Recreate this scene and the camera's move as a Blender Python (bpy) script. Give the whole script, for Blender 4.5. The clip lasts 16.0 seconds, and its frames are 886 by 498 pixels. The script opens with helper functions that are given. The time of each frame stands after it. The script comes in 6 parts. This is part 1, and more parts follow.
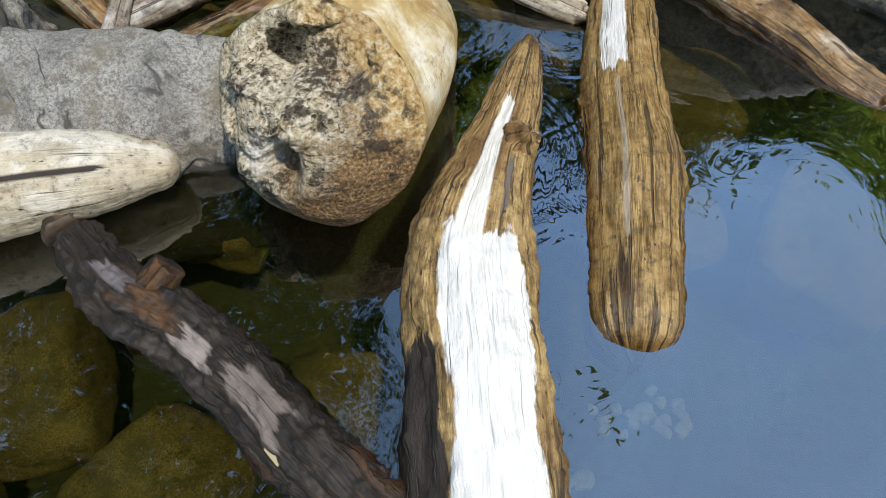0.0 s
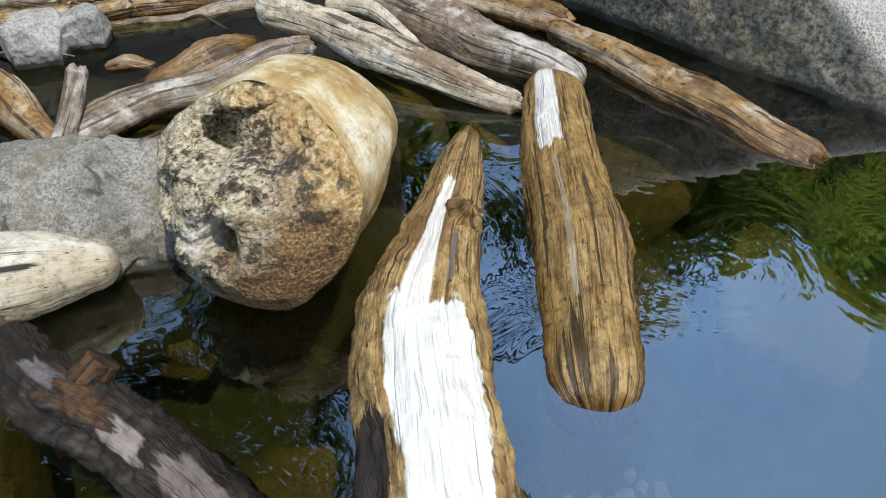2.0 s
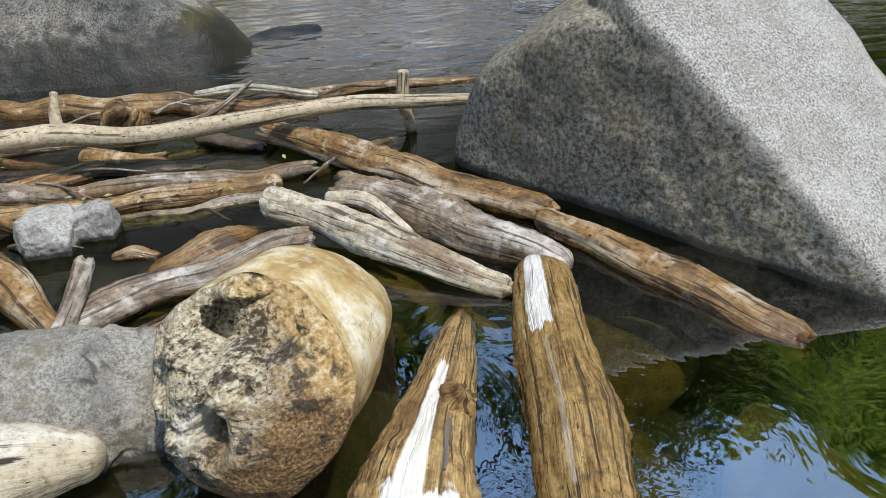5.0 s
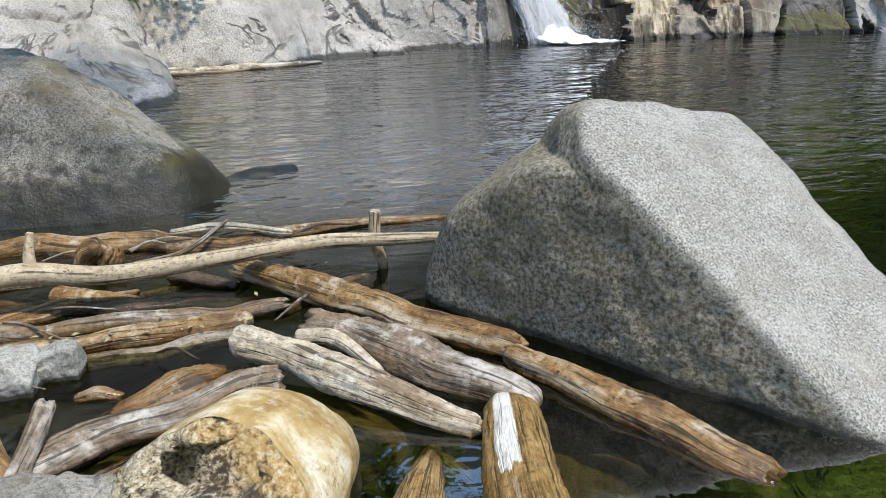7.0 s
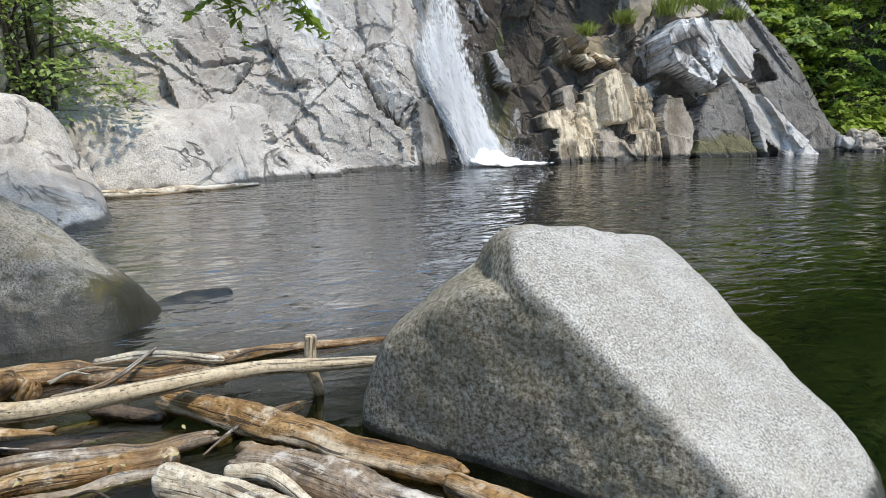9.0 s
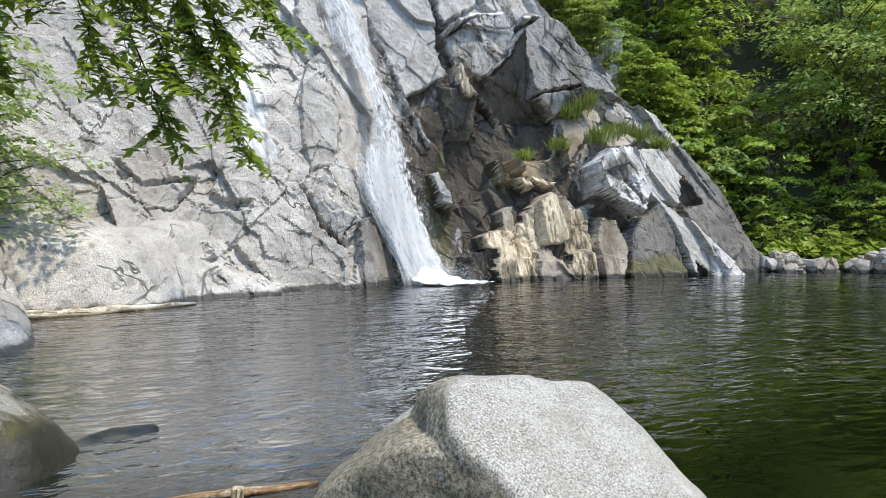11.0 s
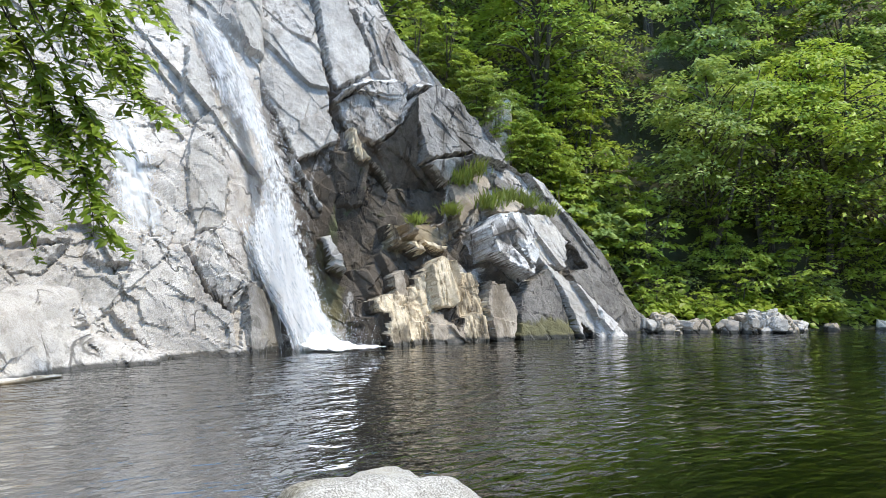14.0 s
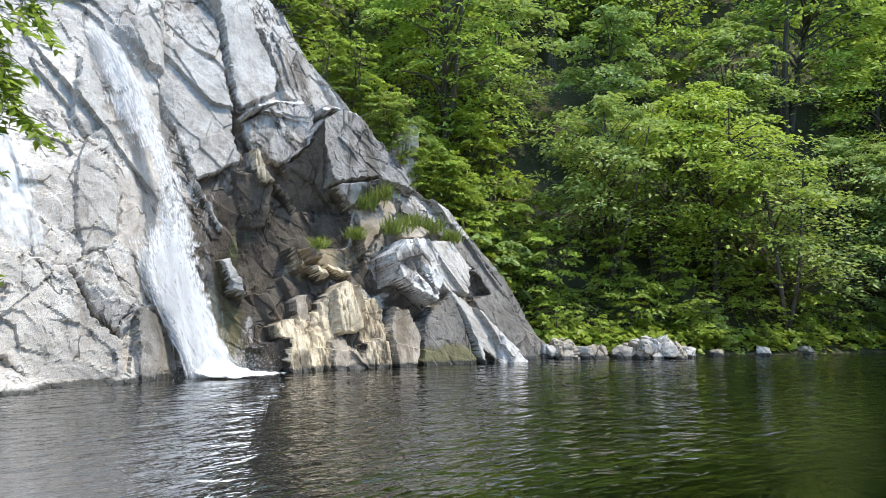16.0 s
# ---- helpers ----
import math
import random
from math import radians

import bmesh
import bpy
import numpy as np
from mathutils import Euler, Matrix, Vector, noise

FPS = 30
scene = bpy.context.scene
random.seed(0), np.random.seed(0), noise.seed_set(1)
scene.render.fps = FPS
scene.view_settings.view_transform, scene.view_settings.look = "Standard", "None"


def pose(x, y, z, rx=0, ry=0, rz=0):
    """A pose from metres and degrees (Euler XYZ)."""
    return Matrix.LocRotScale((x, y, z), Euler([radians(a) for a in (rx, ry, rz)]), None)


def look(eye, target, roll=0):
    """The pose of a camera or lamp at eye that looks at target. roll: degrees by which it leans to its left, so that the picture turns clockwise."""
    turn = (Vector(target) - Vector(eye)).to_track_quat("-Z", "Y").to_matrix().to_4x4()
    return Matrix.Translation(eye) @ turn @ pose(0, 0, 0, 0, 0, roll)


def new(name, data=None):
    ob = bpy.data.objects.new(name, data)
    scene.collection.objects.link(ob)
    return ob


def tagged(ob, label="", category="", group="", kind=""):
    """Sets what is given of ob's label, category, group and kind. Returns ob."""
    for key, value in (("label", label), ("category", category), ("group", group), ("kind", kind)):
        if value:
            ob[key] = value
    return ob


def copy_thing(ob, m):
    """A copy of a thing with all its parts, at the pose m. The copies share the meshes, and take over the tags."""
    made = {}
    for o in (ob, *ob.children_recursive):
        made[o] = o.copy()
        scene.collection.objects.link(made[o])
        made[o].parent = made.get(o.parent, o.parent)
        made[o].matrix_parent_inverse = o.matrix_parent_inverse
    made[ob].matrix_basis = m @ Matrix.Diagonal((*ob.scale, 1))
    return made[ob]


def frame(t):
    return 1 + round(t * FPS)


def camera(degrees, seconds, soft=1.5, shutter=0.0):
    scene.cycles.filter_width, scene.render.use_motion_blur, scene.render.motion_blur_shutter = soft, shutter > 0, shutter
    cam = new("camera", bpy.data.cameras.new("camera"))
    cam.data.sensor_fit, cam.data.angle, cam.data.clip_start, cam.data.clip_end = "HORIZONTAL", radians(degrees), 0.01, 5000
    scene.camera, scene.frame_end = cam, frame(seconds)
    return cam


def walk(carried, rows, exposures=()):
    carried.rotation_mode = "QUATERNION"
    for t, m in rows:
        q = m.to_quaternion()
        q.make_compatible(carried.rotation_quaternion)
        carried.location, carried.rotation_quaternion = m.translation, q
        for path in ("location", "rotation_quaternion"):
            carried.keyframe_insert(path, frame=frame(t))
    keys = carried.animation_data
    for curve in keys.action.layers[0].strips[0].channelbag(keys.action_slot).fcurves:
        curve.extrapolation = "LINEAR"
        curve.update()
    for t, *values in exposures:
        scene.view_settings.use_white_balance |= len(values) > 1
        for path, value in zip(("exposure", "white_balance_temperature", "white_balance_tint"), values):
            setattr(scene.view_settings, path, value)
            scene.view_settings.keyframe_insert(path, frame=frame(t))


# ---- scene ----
EXPOSURES = [(0.0, -0.15), (3.5, -0.1), (6.0, -0.03), (9.0, 0.15), (12.0, 0.35), (16.0, 0.5)]
cam = camera(63.94, 16.0, soft=0.9)
# seconds, place, turn to the right, tilt up, lean
PATH = (
    (0.0, -0.150, 0.179, 1.596, 6.03, -57.90, 0.43),
    (0.5, -0.128, 0.120, 1.538, 7.14, -55.15, -0.24),
    (1.0, -0.117, 0.088, 1.500, 9.42, -52.85, 0.56),
    (1.5, -0.117, 0.078, 1.501, 10.64, -50.66, 0.99),
    (2.0, -0.081, 0.047, 1.462, 8.83, -46.45, -1.70),
    (2.5, -0.088, 0.041, 1.459, 9.30, -43.20, -2.12),
    (3.0, -0.085, 0.037, 1.457, 10.03, -40.28, -2.31),
    (3.5, -0.089, 0.038, 1.475, 9.86, -38.45, -1.89),
    (6.0, -0.056, 0.010, 1.511, 10.42, -27.34, -1.41),
    (6.5, -0.053, -0.001, 1.528, 11.85, -24.83, -1.10),
    (7.0, -0.050, -0.001, 1.548, 12.21, -21.84, -1.09),
    (7.5, -0.046, -0.010, 1.553, 13.03, -18.89, -1.34),
    (8.0, -0.047, -0.018, 1.564, 14.25, -16.17, -1.12),
    (8.5, -0.046, -0.010, 1.565, 16.10, -14.97, -0.77),
    (9.0, -0.038, -0.001, 1.586, 17.49, -12.60, -0.58),
    (9.5, -0.024, 0.002, 1.628, 18.72, -9.19, -0.39),
    (12.0, 0.048, -0.008, 1.851, 25.43, -2.04, 0.32),
    (12.5, 0.084, -0.014, 1.900, 27.28, -0.77, 0.19),
    (13.0, 0.089, -0.038, 1.966, 27.99, 0.68, 0.43),
    (13.5, 0.110, -0.071, 1.987, 28.56, 1.02, 0.64),
    (14.0, 0.160, -0.078, 1.954, 30.14, 0.82, 0.72),
    (14.5, 0.191, -0.102, 1.953, 32.36, 0.76, 0.68),
    (15.0, 0.230, -0.095, 1.965, 34.56, 1.18, 0.87),
    (15.5, 0.243, -0.106, 1.979, 36.31, 1.89, 1.22),
    (16.0, 0.220, -0.115, 2.004, 37.56, 2.86, 1.48),
)
walk(cam, [(t, pose(x, y, z, 0, 0, -turn) @ pose(0, 0, 0, 90 + tilt) @ pose(0, 0, 0, 0, 0, lean)) for t, x, y, z, turn, tilt, lean in PATH],
     EXPOSURES)
scene.view_settings.exposure = 0.0

# ---- world and sun ----
SUN_EL, SUN_AZ = 65.0, 147.0  # azimuth clockwise from +y, seen from above
world = bpy.data.worlds.new("world")
scene.world = world
world.use_nodes = True
wt = world.node_tree
sky = wt.nodes.new("ShaderNodeTexSky")
sky.sky_type, sky.sun_disc = "NISHITA", False
sky.sun_elevation, sky.sun_rotation = radians(SUN_EL), radians(SUN_AZ)
sky.dust_density, sky.air_density = 2.0, 1.3
# bright blue veil over the whole sky, added to brighten its reflection in the water
gen = wt.nodes.new("ShaderNodeTexCoord")
veil_noise = wt.nodes.new("ShaderNodeTexNoise")
veil_noise.inputs["Scale"].default_value, veil_noise.inputs["Detail"].default_value, veil_noise.inputs["Distortion"].default_value = 2.6, 7.0, 0.6
wt.links.new(gen.outputs["Generated"], veil_noise.inputs["Vector"])
veil = wt.nodes.new("ShaderNodeValToRGB")
veil.color_ramp.elements[0].position, veil.color_ramp.elements[0].color = 0.40, (0.62, 0.62, 0.62, 1)
veil.color_ramp.elements[1].position, veil.color_ramp.elements[1].color = 0.68, (0.92, 0.92, 0.92, 1)
wt.links.new(veil_noise.outputs[0], veil.inputs[0])
blend = wt.nodes.new("ShaderNodeMix")
blend.data_type = "RGBA"
wt.links.new(veil.outputs[0], blend.inputs[0])
wt.links.new(sky.outputs[0], blend.inputs[6])
blend.inputs[7].default_value = (4.6, 8.0, 14.0, 1)
wt.links.new(blend.outputs[2], wt.nodes["Background"].inputs[0])
wt.nodes["Background"].inputs[1].default_value = 0.15
sun = bpy.data.lights.new("sun", "SUN")
sun.energy, sun.angle, sun.color = 4.0, radians(2.0), (1.0, 0.905, 0.74)
sun_ob = new("sun", sun)
se, sa = radians(SUN_EL), radians(SUN_AZ)
sun_ob.matrix_world = look((0, 0, 30), (-30 * math.cos(se) * math.sin(sa), -30 * math.cos(se) * math.cos(sa), 30 - 30 * math.sin(se)))


# ---- noise in numpy ----
def hash3(c, seed):
    c = c.astype(np.int64)
    h = (c[..., 0] * 73856093) ^ (c[..., 1] * 19349663) ^ (c[..., 2] * 83492791) ^ (seed * 2654435761)
    h = (h ^ (h >> 13)) * 1274126177 & 0xFFFFFFFF
    h = (h ^ (h >> 16)) * 2246822519 & 0xFFFFFFFF
    return ((h ^ (h >> 15)) & 0xFFFFFF) / float(0x1000000)


def vnoise(p, seed=0):
    p = np.asarray(p, float)
    i = np.floor(p)
    w = p - i
    w = w * w * (3 - 2 * w)
    out = 0
    for a in (0, 1):
        for b in (0, 1):
            for c in (0, 1):
                k = (w[..., 0] if a else 1 - w[..., 0]) * (w[..., 1] if b else 1 - w[..., 1]) * (w[..., 2] if c else 1 - w[..., 2])
                out = out + k * hash3(i + (a, b, c), seed)
    return out * 2 - 1


def fbm(p, octaves=4, seed=0, gain=0.5):
    p = np.asarray(p, float)
    return sum(gain**o * vnoise(p * 2.03**o + 7.3 * o, seed + o) for o in range(octaves))


def cells(p, seed=0):
    """Nearest jittered cell: distances to the first and second cell, way from the cell's centre, and three random numbers of it."""
    p = np.asarray(p, float)
    base = np.floor(p)
    f1 = np.full(p.shape[:-1], 9e9)
    f2 = f1.copy()
    way, key = np.zeros_like(p), np.zeros_like(p)
    for a in (-1, 0, 1):
        for b in (-1, 0, 1):
            for c in (-1, 0, 1):
                k = base + (a, b, c)
                d = p - (k + np.stack([hash3(k, seed + s) for s in (11, 12, 13)], -1))
                dist = np.sqrt((d * d).sum(-1))
                near = dist < f1
                f2 = np.where(near, f1, np.minimum(f2, dist))
                f1 = np.where(near, dist, f1)
                way[near], key[near] = d[near], k[near]
    return f1, f2, way, np.stack([hash3(key, seed + s) for s in (21, 22, 23)], -1)


def smooth(a, b, x):
    t = np.clip((x - a) / (b - a), 0, 1)
    return t * t * (3 - 2 * t)


# ---- meshes and parts ----
def part(name, data, material, parent=None, label=""):
    """Links a bmesh or a mesh as one object, under a thing or a part of it."""
    if isinstance(data, bmesh.types.BMesh):
        me = bpy.data.meshes.new(name)
        data.to_mesh(me)
        data.free()
        data = me
    if material and not data.materials:
        data.materials.append(material)
    ob = new(name, data)
    if parent:
        ob.parent = parent
    return tagged(ob, label)


def grid_mesh(name, V, uv=None, around=False, caps=False, flat=False):
    """A mesh of a grid of places (rows, columns, 3); around: the columns close into a ring."""
    n, m = V.shape[:2]
    idx = np.arange(n * m).reshape(n, m)
    if around:
        idx = np.concatenate([idx, idx[:, :1]], 1)
    quads = np.stack([idx[:-1, :-1], idx[:-1, 1:], idx[1:, 1:], idx[1:, :-1]], -1).reshape(-1, 4)
    inner = V.reshape(-1, 3) - V.reshape(-1, 3).mean(0)
    inward = around and caps and (inner[quads[:, 0]] * np.cross(inner[quads[:, 1]], inner[quads[:, 2]])).sum() < 0
    if inward:
        quads = quads[:, ::-1]
    faces = quads.tolist()
    if caps:
        faces += [list(range(m))[:: 1 if inward else -1], list(range((n - 1) * m, n * m))[:: -1 if inward else 1]]
    me = bpy.data.meshes.new(name)
    me.from_pydata(V.reshape(-1, 3).tolist(), [], faces)
    if uv is not None:
        q = [uv[:-1, :-1], uv[:-1, 1:], uv[1:, 1:], uv[1:, :-1]]
        q = np.stack(q[::-1] if inward else q, 2).reshape(-1, 2)
        if caps:
            q = np.concatenate([q, np.zeros((m, 2)) + uv[0, 0], np.zeros((m, 2)) + uv[-1, 0]])
        me.uv_layers.new(name="UVMap").data.foreach_set("uv", q.astype(np.float32).ravel())
    me.polygons.foreach_set("use_smooth", [not flat] * len(me.polygons))
    me.update()
    return me


def spline(pts, n):
    """n places along a smooth line through pts."""
    p = np.asarray(pts, float)
    if p.ndim == 1:
        p = p[:, None]
    t = np.linspace(0, len(p) - 1, n)
    i = np.clip(t.astype(int), 0, len(p) - 2)
    u = (t - i)[:, None]
    q = np.concatenate([2 * p[:1] - p[1:2], p, 2 * p[-1:] - p[-2:-1]])
    a, b, c, d = q[i], q[i + 1], q[i + 2], q[i + 3]
    return 0.5 * (2 * b + (c - a) * u + (2 * a - 5 * b + 4 * c - d) * u**2 + (3 * b - a - 3 * c + d) * u**3)


def log_mesh(pts, radii, seed=0, n=64, m=40, flat=1.0, lump=0.10, groove=0.05, ends=("round", "round"), crack=0.0, twist=0.0, bend=0.06, chunk=0.0):
    """A weathered log along a line: lumps, grooves along the grain, splits, and rounded, sawn or broken ends."""
    c = spline(pts, n)
    r = spline(radii, n)[:, 0]
    reach = np.r_[0, np.cumsum(np.linalg.norm(np.diff(c, axis=0), axis=1))]
    for ax in range(3):
        c[:, ax] += bend * r * (0.5 if ax == 2 else 1.0) * vnoise(np.stack([reach * 4.5, 0 * reach + seed * 1.7, 0 * reach + ax * 9.1], -1), seed + 90)
    r = r * (1 + min(0.12, 0.25 * bend) * vnoise(np.stack([reach * 6.0, 0 * reach + seed, 0 * reach], -1), seed + 95))
    tang = np.gradient(c, axis=0)
    tang /= np.linalg.norm(tang, axis=1)[:, None]
    upv = np.array([0, 0, 1.0]) if abs(tang[0, 2]) < 0.9 else np.array([0, 1.0, 0])
    side = np.cross(tang, upv)
    side /= np.linalg.norm(side, axis=1)[:, None]
    top = np.cross(side, tang)
    along = np.r_[0, np.cumsum(np.linalg.norm(np.diff(c, axis=0), axis=1))]
    rm = float(np.mean(r))
    # rows past each end that close it
    steps = {"rotten": [], "bare": [], "round": [(0.30, 0.97), (0.62, 0.82), (0.85, 0.55), (0.97, 0.25), (1.0, 0.06)],
             "sawn": [(0.05, 0.97), (0.07, 0.9), (0.065, 0.6), (0.06, 0.3), (0.06, 0.05)],
             "broken": [(0.25, 0.9), (0.4, 0.7), (0.45, 0.5), (0.35, 0.25), (0.3, 0.06)],
             "point": [(0.8, 0.8), (1.6, 0.55), (2.3, 0.3), (2.8, 0.12), (3.0, 0.03)]}
    rows = [(c[0] - tang[0] * a * r[0], tang[0], side[0], top[0], r[0] * b, -a * r[0], k) for k, (a, b) in enumerate(steps[ends[0]], 1)][::-1]
    if ends[0] == "rotten":
        rows = []
        for k, b in enumerate(np.linspace(0.03, 0.985, 40)):
            rows.append((c[0] + tang[0] * (-0.16 * (1 - b**2.2)), tang[0], side[0], top[0], r[0] * b, -r[0] * (1 - b), 40 - k))
    rows += [(c[i], tang[i], side[i], top[i], r[i], along[i], 0) for i in range(n)]
    rows += [(c[-1] + tang[-1] * a * r[-1], tang[-1], side[-1], top[-1], r[-1] * b, along[-1] + a * r[-1], k) for k, (a, b) in enumerate(steps[ends[1]], 1)]
    ang = np.linspace(0, 2 * np.pi, m + 1)
    V, uv = [], []
    for k, (cc, tt, ss, uu, rr, s, e) in enumerate(rows):
        a = ang[:-1] + twist * s
        ring = np.stack([np.cos(ang[:-1]), np.sin(ang[:-1]), np.zeros(m)], -1)
        q = np.stack([ring[:, 0] * 1.3, ring[:, 1] * 1.3, np.full(m, s * 2.2)], -1)
        d = lump * fbm(q + seed * 3.1, 3, seed)
        q2 = np.stack([np.cos(a) * 5.5, np.sin(a) * 5.5, np.full(m, s * 1.6)], -1)
        g = vnoise(q2, seed + 40)
        d = d + groove * (g - 1.2 * np.clip(0.5 - np.abs(vnoise(q2 * 1.9, seed + 50)) * 3, 0, 1))
        if crack:
            d = d - crack * np.clip(1 - np.abs(vnoise(q2 * (0.7, 0.7, 0.35), seed + 60)) * 9, 0, 1)
        if chunk:
            qc = np.stack([np.cos(a) * rr * 26, np.sin(a) * rr * 26, np.full(m, s * 14)], -1)
            d = d + chunk * (np.abs(fbm(qc, 4, seed + 33, 0.6)) * 2 - 0.6)
        if ends[0] == "rotten":
            d = d + 0.07 * vnoise(np.stack([np.cos(ang[:-1]) * 2.2, np.sin(ang[:-1]) * 2.2, 0 * ang[:-1]], -1), 91) * math.exp(-max(s, 0.0) / 0.12)
        rad = rr * (1 + d)
        jag = 0
        which = ends[0] if e and k < 45 else ends[1]
        if e and which == "rotten":
            b = rr / r[0]
            px, pz = np.cos(ang[:-1]) * b, np.sin(ang[:-1]) * b
            q3 = np.stack([px * 3.2, pz * 3.2, 0 * px], -1)
            pit = 0.07 * np.exp(-(((px - 0.12) / 0.3) ** 2 + ((pz - 0.62) / 0.2) ** 2)) + 0.05 * np.exp(-(((px + 0.3) / 0.22) ** 2 + ((pz - 0.55) / 0.16) ** 2)) + 0.05 * np.exp(-(((px + 0.05) / 0.13) ** 2 + ((pz + 0.22) / 0.16) ** 2))
            rough = 0.034 * fbm(q3 * (1.0, 1.9, 1.0), 5, seed + 80, 0.62) * smooth(1.0, 0.80, np.full(m, b)) * (1.15 - 1.0 * smooth(-0.1, 0.35, px - pz * 0.7)) * (0.25 + 0.75 * smooth(0.14, 0.34, np.hypot(px + 0.37, pz)))
            shear = 0.26 * r[0] * pz
            jag = (pit * 3.3 - rough * 1.1 + shear)[:, None] * tt
        elif ends[0] == "rotten" and s < 0.35:
            jag = (0.26 * r[0] * np.sin(ang[:-1]) * (1 - s / 0.35))[:, None] * tt
        if e and which == "broken":
            sign = -1 if k < n / 2 else 1
            jag = sign * r.mean() * 0.6 * vnoise(np.stack([ring[:, 0] * 3, ring[:, 1] * 3, np.full(m, e * 0.7)], -1), seed + 70)[:, None] * tt
        V.append(cc + np.cos(ang[:-1])[:, None] * ss * rad[:, None] + np.sin(ang[:-1])[:, None] * uu * rad[:, None] * flat + jag)
        uv.append(np.stack([ang / (2 * np.pi) * 2 * np.pi * rm, np.full(m + 1, s)], -1))
    V, uv = np.array(V), np.array(uv)
    if ends[0] == "rotten":
        return grid_mesh("log", V[40:], uv[40:], around=True), grid_mesh("rotten_end", V[:41], uv[:41], around=True, caps=True)
    return grid_mesh("log", V, uv, around=True, caps=True)


def stone_mesh(center, planes, sharp=9.0, seed=0, lump=0.04, fine=0.015, scale=2.0, rows=60, cols=96, dents=0.0, flat=False):
    """A stone whose faces are the given planes (normal, a place on it), with worn edges and an uneven skin."""
    th = np.linspace(0.02, np.pi - 0.02, rows)
    ph = np.linspace(0, 2 * np.pi, cols, endpoint=False)
    d = np.stack([np.sin(th)[:, None] * np.cos(ph), np.sin(th)[:, None] * np.sin(ph), np.cos(th)[:, None] + 0 * ph], -1)
    c = np.asarray(center, float)
    rad = 0
    for cut in planes if isinstance(planes[0], list) else [planes]:
        inv = 0
        for nrm, at in cut:
            nrm = np.asarray(nrm, float)
            nrm = nrm / np.linalg.norm(nrm)
            dist = max((np.asarray(at, float) - c) @ nrm, 0.02)
            inv = inv + np.clip((d @ nrm) / dist, 0, None) ** sharp
        rad = np.maximum(rad, inv ** (-1 / sharp))
    P = c + d * rad[..., None]
    k = lump * fbm(P * scale, 3, seed) + fine * fbm(P * scale * 7, 3, seed + 9)
    if dents:
        f1, f2, way, rnd = cells(P * scale * 0.9, seed + 5)
        k = k + dents * ((way * (rnd * 2 - 1)).sum(-1)) - dents * 0.5 * np.clip(1 - (f2 - f1) * 14, 0, 1)
    P = P + d * k[..., None]
    me = grid_mesh("stone", P, None, around=True, caps=True, flat=flat)
    return me


# ---- node helpers ----
def material(name):
    m = bpy.data.materials.new(name)
    m.use_nodes = True
    nt = m.node_tree
    nt.nodes.clear()
    return m, nt


def nd(nt, kind, ins=None, out=0, **props):
    """A node with its inputs set or linked; returns one of its outputs."""
    n = nt.nodes.new("ShaderNode" + kind)
    for k, v in props.items():
        setattr(n, k, v)
    for k, v in (ins or {}).items():
        if isinstance(v, bpy.types.NodeSocket):
            nt.links.new(v, n.inputs[k])
        else:
            n.inputs[k].default_value = v
    return n.outputs[out] if len(n.outputs) else None


def maths(nt, op, a, b=0.0, c=0.0, clamp=False):
    return nd(nt, "Math", {0: a, 1: b, 2: c}, operation=op, use_clamp=clamp)


def ramp(nt, fac, stops):
    n = nt.nodes.new("ShaderNodeValToRGB")
    nt.links.new(fac, n.inputs[0])
    e = n.color_ramp.elements
    while len(e) < len(stops):
        e.new(0.5)
    for el, (p, col) in zip(e, stops):
        el.position = p
        el.color = (*col, 1) if isinstance(col, tuple) else (col, col, col, 1)
    return n.outputs[0]


def mix(nt, fac, a, b, blend="MIX"):
    n = nt.nodes.new("ShaderNodeMix")
    n.data_type, n.blend_type = "RGBA", blend
    for k, v in ((0, fac), (6, a), (7, b)):
        if isinstance(v, bpy.types.NodeSocket):
            nt.links.new(v, n.inputs[k])
        elif k:
            n.inputs[k].default_value = (*v, 1) if len(v) == 3 else v
        else:
            n.inputs[k].default_value = v
    return n.outputs[2]


def vec_scale(nt, v, s):
    return nd(nt, "VectorMath", {0: v, 1: s}, operation="MULTIPLY")


def noise_tex(nt, v, scale, detail=4.0, rough=0.55, distort=0.0):
    return nd(nt, "TexNoise", {"Vector": v, "Scale": scale, "Detail": detail, "Roughness": rough, "Distortion": distort})


def finish(nt, colour, rough, height=None, bump=0.3, dist=0.01, metallic=0.0, spec=0.5, coat=0.0):
    ins = {"Base Color": colour, "Roughness": rough, "Metallic": metallic, "Specular IOR Level": spec}
    if coat:
        ins["Coat Weight"] = coat
        ins["Coat Roughness"] = 0.15
    if height is not None:
        ins["Normal"] = nd(nt, "Bump", {"Strength": bump, "Distance": dist, "Height": height})
    sh = nd(nt, "BsdfPrincipled", ins)
    nd(nt, "OutputMaterial", {"Surface": sh})


